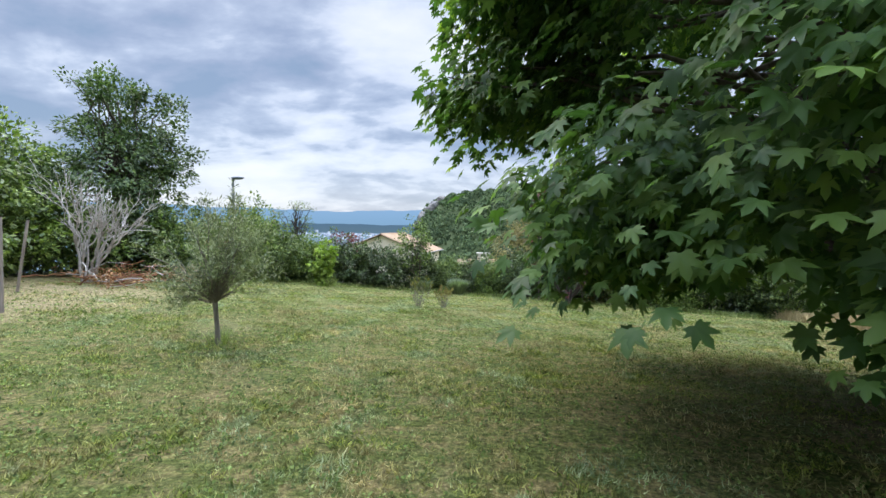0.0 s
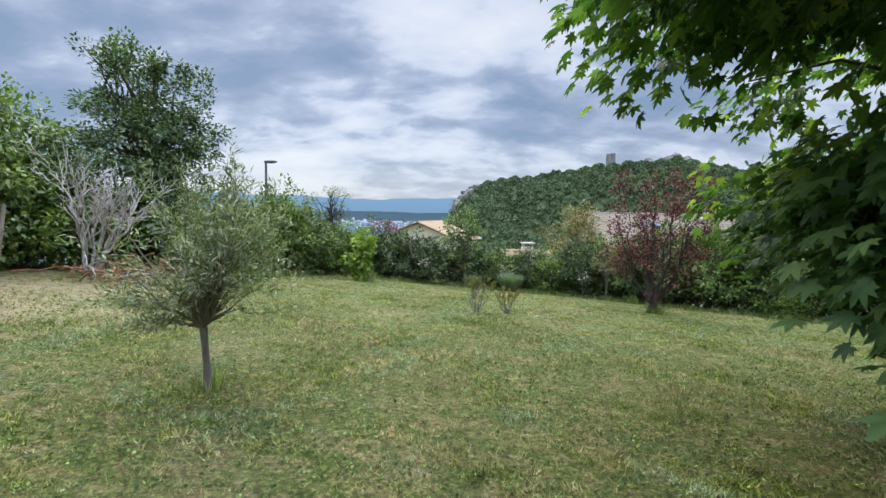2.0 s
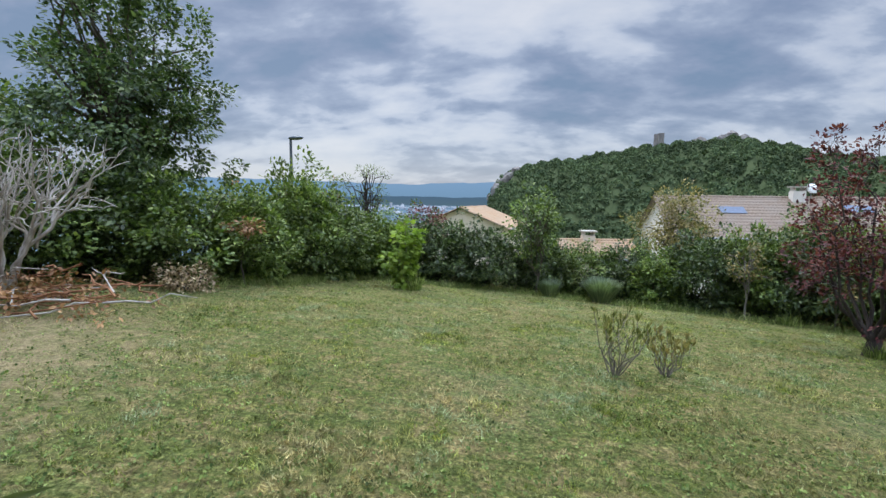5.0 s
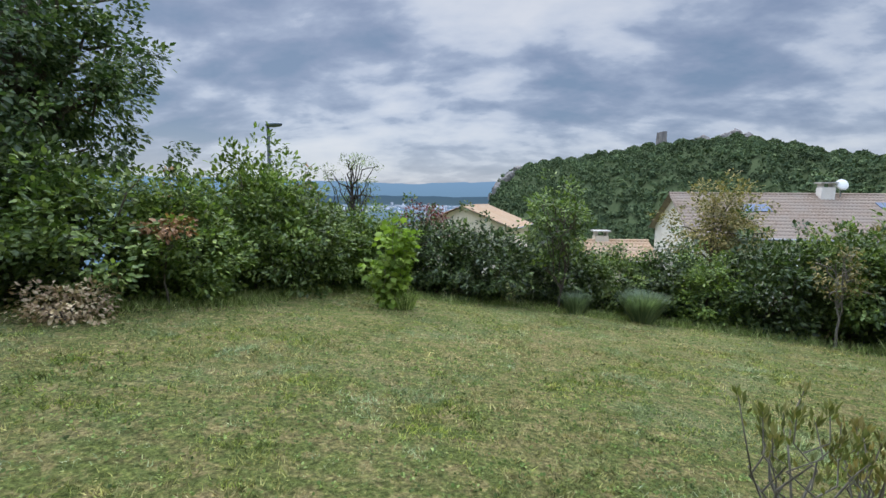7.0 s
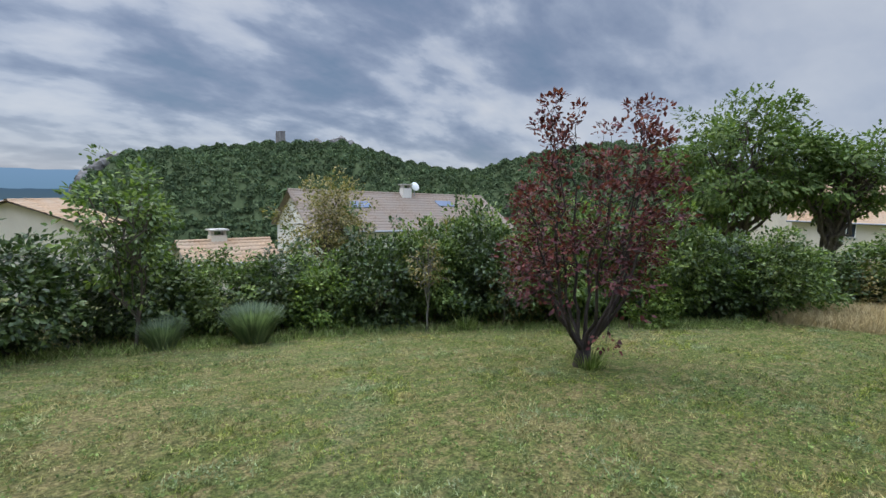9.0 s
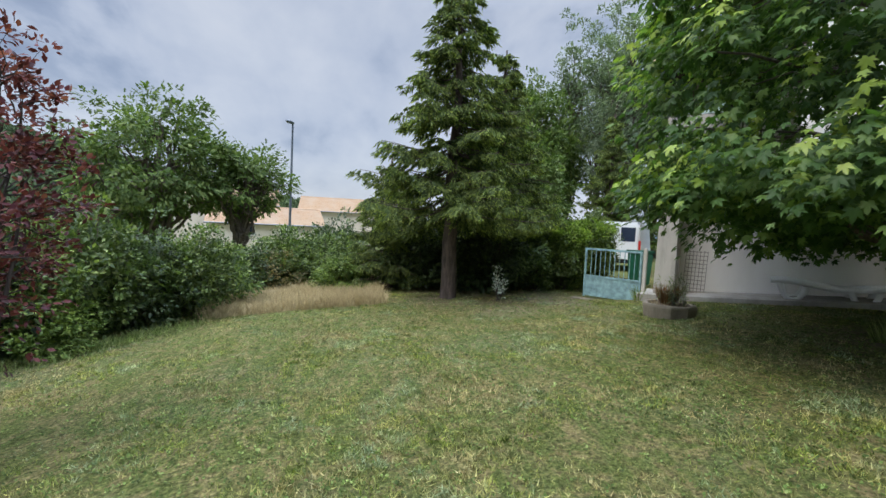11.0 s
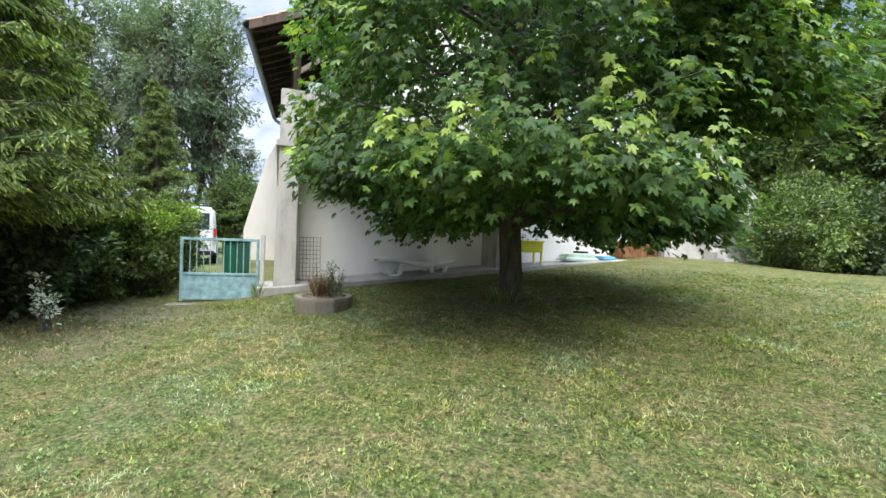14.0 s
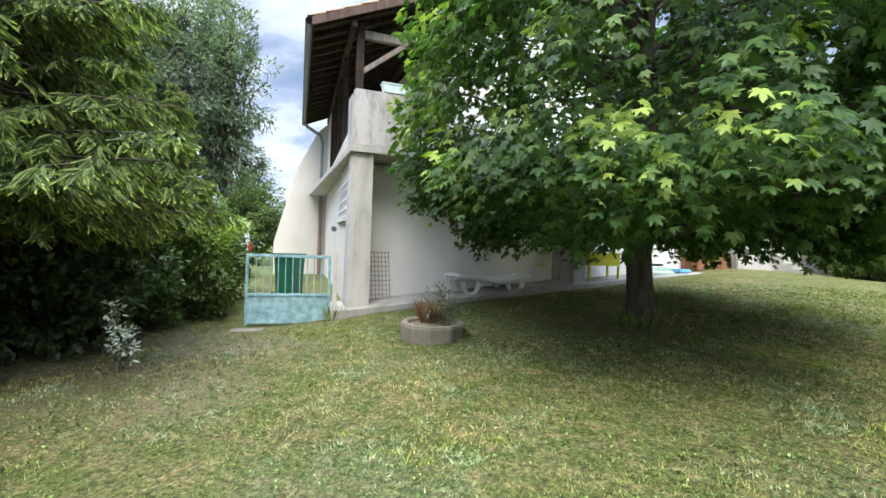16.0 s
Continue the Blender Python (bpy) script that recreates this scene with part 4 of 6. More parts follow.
for s, x, y, sx, sz in (
        (V_DARK, -0.9, 19.7, 1.0, 0.95), (V_DARK, -4.0, 19.3, 1.0, 1.05), (V_MID, 0.4, 19.6, 0.9, 0.8), (V_DARK, 1.7, 19.4, 0.95, 0.9), (V_LIGHT, 2.3, 18.6, 0.9, 0.85),
        (V_DARK, 3.4, 18.5, 1.0, 1.1), (V_MID, 4.6, 18.2, 0.95, 1.15), (V_DARK, 5.6, 17.4, 1.0, 1.2), (V_MID, 6.9, 16.4, 1.0, 1.35), (V_DARK, 8.0, 16.0, 1.0, 1.25),
        (V_LIGHT, 8.1, 14.9, 0.8, 0.6), (V_MID, 9.2, 15.1, 1.05, 1.3), (V_DARK, 10.2, 14.4, 1.0, 1.05), (V_MID, 11.0, 13.5, 0.95, 1.0), (V_LIGHT, 7.6, 15.9, 0.9, 1.3), (V_MID, 6.2, 18.4, 1.1, 1.4), (V_LIGHT, 8.6, 17.4, 1.1, 1.5),
        (V_MID, -6.5, 16.6, 1.0, 1.05), (V_MID, -6.2, 18.2, 1.0, 0.95), (V_LIGHT, -7.3, 14.6, 1.0, 0.95), (V_MID, -8.2, 13.6, 1.1, 1.0), (V_DARK, -9.2, 13.4, 1.1, 1.15),
        (V_LIGHT, -7.2, 16.4, 1.2, 1.5), (V_MID, -7.6, 17.6, 1.2, 1.3), (V_LIGHT, -5.1, 18.9, 1.0, 1.0), (V_MID, -9.9, 12.2, 1.1, 1.1), (V_LIGHT, -10.4, 10.7, 1.2, 1.25),
        (V_MID, -10.6, 9.3, 1.2, 1.5), (V_DARK, -11.2, 11.0, 1.3, 1.7), (V_MID, -9.9, 8.0, 1.1, 1.1), (V_LIGHT, -9.3, 6.8, 1.0, 1.0), (V_MID, -9.4, 5.4, 1.1, 1.2),
        (V_WARM, 5.2, 18.9, 0.9, 1.25), (V_WARM, 9.9, 16.2, 0.9, 1.2), (V_MID, 12.6, 14.8, 1.1, 1.0), (V_DARK, 14.0, 13.2, 1.1, 0.95), (V_MID, 15.2, 11.8, 1.2, 1.0),
        (V_WARM, 13.9, 12.2, 0.8, 0.7), (V_LIGHT, 15.0, 13.4, 1.1, 0.9), (V_DARK, 16.3, 10.6, 1.1, 1.1), (V_MID, 14.6, 10.2, 0.9, 0.8), (V_LIGHT, 12.9, 10.3, 0.8, 0.6),
        (V_LIGHT, 14.0, 8.2, 1.0, 0.8), (V_MID, 13.6, 6.6, 1.1, 0.9), (V_DARK, 12.3, 7.0, 1.1, 1.2), (V_DARK, 11.8, 6.1, 1.1, 1.25), (V_DARK, 13.2, 6.2, 1.3, 1.5), (V_DARK, 13.0, 7.9, 1.2, 1.0)):
    again(s, x, y, (x * 1.7 + y * 2.3) % 6.28, sx, sz)

# ---- house: u along its front, v into it, from the foot of the corner pillar ----
HO, HU, HV = Vector((8.82, 3.06, 0)), Vector((-0.763, -0.647, 0)).normalized(), Vector((0.647, -0.763, 0)).normalized()
HOUSE = Matrix(((HU.x, HV.x, 0, HO.x), (HU.y, HV.y, 0, HO.y), (0, 0, 1, 0), (0, 0, 0, 1)))


def at_house(u, v, z=None):
    p = HO + HU * u + HV * v
    return (p.x, p.y, ground(p.x, p.y) if z is None else z)


WALL = render_mat("cream_render", (0.64, 0.595, 0.52), (0.50, 0.455, 0.40))
WALL_WHITE = render_mat("white_render", (0.82, 0.79, 0.745), (0.68, 0.64, 0.59), 0.7)
CONCRETE = render_mat("weathered_concrete", (0.48, 0.455, 0.41), (0.20, 0.185, 0.165), 2.5)
CONCRETE_OLD = render_mat("mossy_old_concrete", (0.24, 0.205, 0.155), (0.095, 0.08, 0.055), 4.0)
ROUGHCAST = render_mat("stained_roughcast", (0.46, 0.43, 0.40), (0.10, 0.09, 0.085), 4.2)
PAVING = render_mat("grey_patio_concrete", (0.37, 0.35, 0.315), (0.19, 0.175, 0.15), 2.2)
BARGE = bark_mat("brown_bargeboard", (0.07, 0.045, 0.035), (0.17, 0.115, 0.09), 9)
WOOD_DARK = bark_mat("dark_stained_timber", (0.022, 0.016, 0.012), (0.07, 0.05, 0.038), 8)
WOOD_GREY = bark_mat("weathered_timber", (0.15, 0.12, 0.10), (0.33, 0.28, 0.24), 10)
WOOD_RED = bark_mat("russet_wood", (0.14, 0.06, 0.03), (0.34, 0.17, 0.09), 12)
ZINC = plain_mat("zinc_gutter", (0.26, 0.27, 0.28), 0.5, 0.4, 0.6)
TEAL = plain_mat("faded_teal_paint", (0.22, 0.35, 0.37), 0.65, 0.25, 0, 0.4, 7)
PLASTIC = plain_mat("white_plastic", (0.84, 0.83, 0.80), 0.4, 0.4, 0, 0.08, 4)
YELLOW = plain_mat("yellow_paint", (0.62, 0.56, 0.035), 0.5, 0.4, 0, 0.1, 5)
BIN_GREEN = plain_mat("green_bin_plastic", (0.015, 0.10, 0.055), 0.45, 0.4)
VAN_WHITE = plain_mat("white_car_paint", (0.72, 0.73, 0.75), 0.25, 0.5, 0, 0.04)
RUBBER = plain_mat("black_rubber", (0.02, 0.02, 0.02), 0.8, 0.2)
DARK_GLASS = plain_mat("dark_glass", (0.03, 0.04, 0.07), 0.08, 0.6)
WIRE = plain_mat("rusty_wire", (0.20, 0.17, 0.15), 0.7, 0.3, 0.5)
RED_LAMP = plain_mat("red_lamp_plastic", (0.5, 0.03, 0.02), 0.3, 0.5)
MINT = plain_mat("pale_mint_plastic", (0.60, 0.72, 0.70), 0.45, 0.4)
TARP = plain_mat("pale_green_tarpaulin", (0.45, 0.62, 0.48), 0.5, 0.35, 0, 0.25, 5)
TARP_BLUE = plain_mat("blue_plastic", (0.15, 0.42, 0.60), 0.45, 0.4)
SOIL = plain_mat("dry_soil", (0.17, 0.13, 0.09), 0.95, 0.05, 0, 0.35, 14, 0.6)
LAMP_GREY = plain_mat("grey_lamp_post", (0.10, 0.12, 0.14), 0.5, 0.4, 0.3)


def tile_mat(name, a, b, c):
    k = Mat(name, 0.9, 0.1)
    k.colour(k.mix(k.ramp(k.noise(0.8, 4), [(0.4, (0, 0, 0)), (0.65, (1, 1, 1))]), k.ramp(k.noise(7, 4), [(0.3, a), (0.7, b)]), c))
    return k.m


TILE = tile_mat("clay_roof_tile", (0.31, 0.19, 0.11), (0.49, 0.345, 0.22), (0.41, 0.305, 0.21))
TILE_GREY = tile_mat("weathered_roof_tile", (0.19, 0.14, 0.105), (0.33, 0.255, 0.195), (0.27, 0.22, 0.175))


def box(bm, x0, x1, y0, y1, z0, z1, m=None, bevel=0.0):
    r = bmesh.ops.create_cube(bm, size=1, matrix=Matrix.Translation(((x0 + x1) / 2, (y0 + y1) / 2, (z0 + z1) / 2)) @ Matrix.Diagonal((x1 - x0, y1 - y0, z1 - z0, 1)))
    vs = r["verts"]
    if bevel:
        es = list({e for v in vs for e in v.link_edges})
        vs = list({v for f in bmesh.ops.bevel(bm, geom=es, offset=bevel, segments=2, affect="EDGES")["faces"] for v in f.verts})
    if m is not None:
        bmesh.ops.transform(bm, matrix=m, verts=vs)
    return vs


def box_part(name, parent, mat, x0, x1, y0, y1, z0, z1, bevel=0.0, m=None, label=""):
    bm = bmesh.new()
    box(bm, x0, x1, y0, y1, z0, z1, m, bevel)
    return part(name, bm, mat, parent, label)


def prism(name, parent, mat, outline, y0, y1, label=""):
    """A plate with an outline in u and z, from v = y0 to y1."""
    bm = bmesh.new()
    a = [bm.verts.new((u, y0, z)) for u, z in outline]
    b = [bm.verts.new((u, y1, z)) for u, z in outline]
    bm.faces.new(a)
    bm.faces.new(b[::-1])
    for i in range(len(a)):
        j = (i + 1) % len(a)
        bm.faces.new((a[j], a[i], b[i], b[j]))
    bmesh.ops.recalc_face_normals(bm, faces=bm.faces[:])
    return part(name, bm, mat, parent, label)


def rod(name, parent, mat, a, b, r, sides=8, label=""):
    return put(name, tubes(name, [(np.array([a, (np.array(a) + np.array(b)) / 2, b], float), (r, r, r))], sides), mat, parent, label)


def build_house():
    h = thing("house", HOUSE, "two-storey rendered house with a covered corner terrace above an open recess", "house")
    # corner pillar, slightly battered
    prism("pillar", h, CONCRETE, [(-0.06, -0.6), (0.38, -0.6), (0.385, 2.66), (0.0, 2.66)], 0, 0.4, "weathered concrete corner pillar")
    # the flank runs back at a slight skew from the pillar
    f = new("flank")
    f.empty_display_size = 0.2
    f.parent = h
    box_part("side_wall", f, WALL, 0.03, 0.25, 0.4, 0.95, -0.7, 2.66)
    box_part("side_wall", f, WALL, 0.03, 0.25, 0.95, 3.0, -0.7, 1.5)
    box_part("side_wall", f, WALL, 0.03, 0.25, 0.95, 3.0, 2.25, 2.66)
    box_part("side_wall", f, WALL, 0.03, 0.25, 3.0, 9.3, -0.9, 2.66)
    box_part("side_wall", f, WALL, 0.05, 0.25, 7.6, 9.3, 2.802, 5.45)
    box_part("side_parapet", f, WALL, 0.02, 0.2, 0.7, 7.6, 2.802, 3.32)
    for v in (2.9, 4.4, 5.9, 7.4):
        box_part("post", f, WOOD_DARK, 0.05, 0.17, v, v + 0.12, 3.32, 5.62)
    win = box_part("window", f, DARK_GLASS, 0.15, 0.17, 0.95, 3.0, 1.5, 2.25, 0, None, "small barred window")
    for k in range(11):
        v = 1.03 + k * 0.19
        box_part("bar", win, PLASTIC, 0.005, 0.025, v - 0.012, v + 0.012, 1.46, 2.29)
    for z in (1.5, 1.69, 1.88, 2.06, 2.25):
        box_part("crossbar", win, PLASTIC, -0.012, 0.005, 0.9, 3.05, z - 0.012, z + 0.012)
    box_part("window_sill", win, CONCRETE, -0.03, 0.15, 0.9, 3.05, 1.42, 1.46, 0.01)
    prism("buttress", f, WALL, [(0.03, -0.9), (-1.78, -0.9), (-1.78, 0.9), (-1.05, 3.6), (-0.32, 5.05), (0.03, 5.4)], 9.0, 9.25, "sloping rendered buttress wall")
    # recess under the terrace
    box_part("recess_wall", h, WALL_WHITE, 0.25, 5.1, 0.85, 1.1, -0.6, 2.62, 0, None, "plain white rendered wall")
    box_part("recess_side_wall", h, WALL, 0.255, 0.34, 0.4, 0.85, -0.6, 2.62)
    box_part("wall_end", h, CONCRETE, 5.08, 5.4, 0.0, 1.1, -0.4, 2.62)
    box_part("front_wall", h, WALL_WHITE, 5.4, 10.5, 0.62, 0.9, -0.2, 2.62)
    box_part("terrace_slab", h, CONCRETE, -0.06, 10.5, -0.07, 9.3, 2.665, 2.80, 0.012)
    # terrace parapet, posts and beams
    rough = box_part("parapet", h, ROUGHCAST, 0.0, 1.12, 0.0, 0.18, 2.80, 3.86, 0.02, None, "stained roughcast parapet")
    box_part("parapet", h, ROUGHCAST, 0.0, 0.18, 0.18, 0.7, 2.80, 3.84, 0.02)
    for k in range(6):
        u = 1.22 + k * 0.11
        box_part("baluster", h, WOOD_DARK, u - 0.015, u + 0.015, 0.07, 0.10, 2.80, 3.66)
    box_part("handrail", h, WOOD_DARK, 1.12, 1.9, 0.05, 0.12, 3.66, 3.74, 0.008)
    box_part("post", h, WOOD_DARK, 0.26, 0.42, 1.42, 1.58, 2.80, 5.78, 0.01)
    box_part("beam", h, WOOD_GREY, 0.42, 2.45, 1.44, 1.56, 5.46, 5.64, 0.01)
    bm = bmesh.new()
    box(bm, -0.5, 0.5, 1.46, 1.54, -0.05, 0.05, Matrix.Translation((0.86, 0, 5.1)) @ Matrix.Rotation(radians(-38), 4, "Y") @ Matrix.Diagonal((1.2, 1, 1, 1)))
    part("brace", bm, WOOD_GREY, h)
    box_part("column", h, WALL_WHITE, 2.45, 2.85, 1.35, 1.75, 2.80, 6.75)
    box_part("upper_wall", h, WALL_WHITE, 2.85, 8.3, 1.35, 1.6, 2.80, 7.0)
    box_part("upper_wall", h, WALL_WHITE, 8.3, 9.4, 1.35, 1.6, 2.80, 4.3)
    box_part("upper_wall", h, WALL_WHITE, 8.3, 9.4, 1.35, 1.6, 5.4, 6.6)
    box_part("upper_wall", h, WALL_WHITE, 9.4, 10.9, 1.35, 1.6, 2.80, 6.1)
    w2 = box_part("window", h, DARK_GLASS, 8.3, 9.4, 1.48, 1.50, 4.3, 5.4, 0, None, "upper window with a pale frame")
    box_part("window_frame", w2, PLASTIC, 8.82, 8.88, 1.45, 1.48, 4.3, 5.4)
    box_part("window_frame", w2, PLASTIC, 8.3, 9.4, 1.45, 1.48, 5.34, 5.4)
    box_part("shutter", w2, MINT, 7.72, 8.28, 1.30, 1.346, 4.3, 5.4, 0.008)
    prism("terrace_back_wall", h, WALL, [(0.7, 2.80), (2.6, 2.80), (2.6, 6.5), (0.7, 5.75)], 7.4, 7.6)
    box_part("inner_wall", h, WALL, 2.6, 2.84, 1.75, 7.4, 2.80, 6.5)
    box_part("back_wall", h, WALL, 0.8, 10.9, 9.05, 9.3, -0.7, 5.9)
    box_part("end_wall", h, WALL, 10.65, 10.9, 1.6, 9.05, -0.2, 6.0)
    # roof: two pitches on rafters, ridge along v
    e, ze, rid, zr = -0.78, 5.50, 5.2, 8.0
    s = (zr - ze) / (rid - e)
    th = 0.07
    prism("roof_deck", f, WOOD_DARK, [(e, ze), (rid, zr), (11.6, zr - s * 6.4), (11.6, zr - s * 6.4 + th), (rid, zr + th), (e, ze + th)], 1.15, 9.7, "dark boarded roof underside")
    n = 17
    for k in range(n):
        v = 1.25 + k * 0.5
        prism("rafter", f, WOOD_DARK, [(e + 0.05, ze - 0.12), (rid, zr - 0.12), (rid, zr - 0.004), (e + 0.05, ze - 0.004 + 0.022)], v, v + 0.08)
    for u in (0.02, 1.9, 3.6):
        z = ze + s * (u - e) - 0.13
        box_part("purlin", f, WOOD_DARK, u, u + 0.12, 1.2, 9.6, z - 0.16, z - 0.01, 0.008)
    prism("bargeboard", f, BARGE, [(e, ze - 0.12), (rid, zr - 0.12), (rid, zr + 0.06), (e, ze + 0.06)], 1.10, 1.146)
    rows = 17
    prof = [(math.cos(a) * 0.105, math.sin(a) * 0.06) for a in np.linspace(0, math.pi, 7)]
    tile_me = None
    for k in range(rows):
        for lane in range(3):
            if tile_me is None:
                bm = bmesh.new()
                ln = 0.40
                ring = [[bm.verts.new((x * ln - 0.01, y * (1.0 - 0.12 * x), z + 0.02 * (1 - x))) for y, z in prof] for x in (0.0, 1.0)]
                inn = [[bm.verts.new((x * ln - 0.01, y * 0.86, z * 0.8 + 0.02 * (1 - x) - 0.004)) for y, z in prof] for x in (0.0, 1.0)]
                for i in range(6):
                    bm.faces.new((ring[0][i], ring[0][i + 1], ring[1][i + 1], ring[1][i]))
                    bm.faces.new((inn[0][i + 1], inn[0][i], inn[1][i], inn[1][i + 1]))
                    bm.faces.new((ring[0][i + 1], ring[0][i], inn[0][i], inn[0][i + 1]))
                tile_me = bpy.data.meshes.new("roof_tile")
                bm.to_mesh(tile_me)
                bm.free()
                tile_me.materials.append(TILE)
            ob = new("roof_tile", tile_me)
            ob.parent = f
            u = e - 0.06 + k * 0.355
            ob.matrix_local = pose(u, 1.22 + lane * 0.22, ze + th + s * (u - e) + 0.005, 0, -math.degrees(math.atan(s)), 0)
    prism("roof_covering", f, TILE, [(e - 0.05, ze + th + 0.004), (rid, zr + th + 0.004), (11.6, zr - s * 6.4 + th + 0.004), (11.6, zr - s * 6.4 + th + 0.05), (rid, zr + th + 0.06), (e - 0.05, ze + th + 0.05)], 1.34, 9.75)
    pts = np.array([(e - 0.06, v, ze - 0.02) for v in np.linspace(1.15, 9.7, 5)])
    put("gutter", tubes("gutter", [(pts, np.full(5, 0.075))], 10), ZINC, f, "grey metal gutter")
    dp = np.array([(e - 0.06, 9.2, ze - 0.05), (e + 0.05, 9.1, ze - 0.25), (-0.25, 8.85, ze - 0.6), (-0.17, 8.8, ze - 0.9), (-0.17, 8.8, 2.5)])
    put("downpipe", tubes("downpipe", [(dp, np.full(5, 0.06))], 8), ZINC, f, "grey metal downpipe")
    dp = np.array([(-0.17, 8.8, 2.5), (-0.17, 8.8, 1.0), (-0.17, 8.8, -0.5)])
    put("downpipe", tubes("downpipe", [(dp, np.full(3, 0.07))], 8), plain_mat("brown_downpipe", (0.25, 0.15, 0.11), 0.5, 0.35), f, "brown downpipe")
    box_part("wall_lamp", f, LAMP_GREY, -0.10, 0.03, 3.6, 3.72, 1.25, 1.38, 0.02)
    # outside stair at the far end
    prism("stair_wall", h, CONCRETE, [(10.5, -0.1), (11.95, -0.1), (11.95, 2.75), (13.6, 1.75), (15.2, 0.75), (15.2, 1.9), (13.8, 2.85), (12.0, 4.13), (10.5, 4.13)], -0.02, 0.23, "stained stair wall with a sloping top")
    for k in range(9):
        box_part("step", h, CONCRETE, 15.2 - k * 0.36 - 0.42, 15.2 - k * 0.36, 0.23, 1.3, 0.2, 0.42 + (k + 1) * 0.175, 0.01)
    for k in range(4):
        box_part("step", h, CONCRETE, 12.0 + k * 0.02, 13.4, -0.95 + k * 0.24, -0.02, 0.1, 0.46 + k * 0.17, 0.015)
    box_part("stair_back_wall", h, CONCRETE, 10.9, 15.2, 1.32, 1.5, 0, 3.2)
    skew = Matrix.Rotation(radians(-3.4), 4, "Z")
    for ob in list(f.children):
        m = ob.matrix_basis.copy()
        ob.parent = h
        ob.matrix_basis = skew @ m
    bpy.data.objects.remove(f)
    return h


build_house()


def build_patio():
    bm = bmesh.new()
    g = []
    for i in range(25):
        u = -0.35 + i * 0.45
        z = -0.23 + 0.088 * max(u, 0) - 0.004 * max(0, u - 5) ** 2
        v0 = -0.22 + 0.05 * math.sin(u * 2.1)
        g.append([bm.verts.new((u, v, zz)) for v, zz in ((v0, z - 0.25), (v0, z - 0.015), (v0 + 0.03, z), (0.86, z + 0.01), (0.86, z - 0.25))])
    for a, b in zip(g, g[1:]):
        for i in range(4):
            bm.faces.new((a[i], b[i], b[i + 1], a[i + 1]))
    bm.faces.new(g[0])
    bm.faces.new(g[-1][::-1])
    bmesh.ops.recalc_face_normals(bm, faces=bm.faces[:])
    ob = part("patio_slab", bm, PAVING)
    ob.matrix_world = HOUSE
    tagged(ob, "narrow grey concrete paving along the foot of the house", "paving", kind="structure")


build_patio()


def patio_z(u):
    return -0.23 + 0.088 * max(u, 0) - 0.004 * max(0, u - 5) ** 2


def build_gate():
    x, y, _ = at_house(-1.78, 0.26)
    z0 = -0.54
    g = thing("garden_gate", HOUSE @ Matrix.Translation((-1.78, 0.22, z0)) @ Matrix.Rotation(radians(-8), 4, "Z"), "faded teal metal gate with bars above a solid panel", "gate")
    w, hgt = 1.46, 1.27
    box_part("gate_frame", g, TEAL, 0, 0.05, -0.02, 0.03, 0, hgt, 0.005)
    box_part("gate_frame", g, TEAL, w - 0.05, w, -0.02, 0.03, 0, hgt, 0.005)
    box_part("gate_frame", g, TEAL, 0.05, w - 0.05, -0.02, 0.03, hgt - 0.05, hgt, 0.005)
    box_part("gate_frame", g, TEAL, 0.05, w - 0.05, -0.02, 0.03, 0.52, 0.57, 0.005)
    box_part("gate_frame", g, TEAL, 0.05, w - 0.05, -0.02, 0.03, 0.03, 0.08, 0.005)
    box_part("panel", g, TEAL, 0.05, w - 0.05, -0.004, 0.008, 0.08, 0.52, 0, None, "solid lower panel with worn teal paint")
    for k in range(10):
        u = 0.05 + (k + 1) * (w - 0.1) / 11
        rod("bar", g, TEAL, (u, 0.005, 0.56), (u, 0.005, hgt - 0.03), 0.011, 6)
    box_part("gate_post", g, CONCRETE, w + 0.03, w + 0.11, -0.04, 0.04, -0.1, 1.36, 0.01)


build_gate()
bm = bmesh.new()
box(bm, -2.0, -0.15, -0.2, 0.14, -0.85, -0.565, None, 0.03)
sl = part("threshold_slab", bm, CONCRETE_OLD)
sl.matrix_world = HOUSE
tagged(sl, "worn concrete threshold slab under the gate", "paving", kind="structure")


def build_bin(u, v):
    x, y, z = at_house(u, v, -0.55)
    b = thing("wheeled_bin", Matrix.Translation((x, y, ground(x, y))), "dark green wheeled rubbish bin beyond the gate", "bin")
    bm = bmesh.new()
    vs = box(bm, -0.24, 0.24, -0.27, 0.27, 0.08, 1.0, None, 0.03)
    for q in bm.verts:
        f = 0.82 + 0.18 * (q.co.z / 1.0)
        q.co.x *= f
        q.co.y *= f
    part("body", bm, BIN_GREEN, b)
    box_part("lid", b, BIN_GREEN, -0.27, 0.27, -0.30, 0.32, 1.0, 1.07, 0.025)
    for s in (-0.22, 0.22):
        rod("wheel", b, RUBBER, (s - 0.03, 0.24, 0.1), (s + 0.03, 0.24, 0.1), 0.1, 12)


build_bin(-0.95, 2.5)


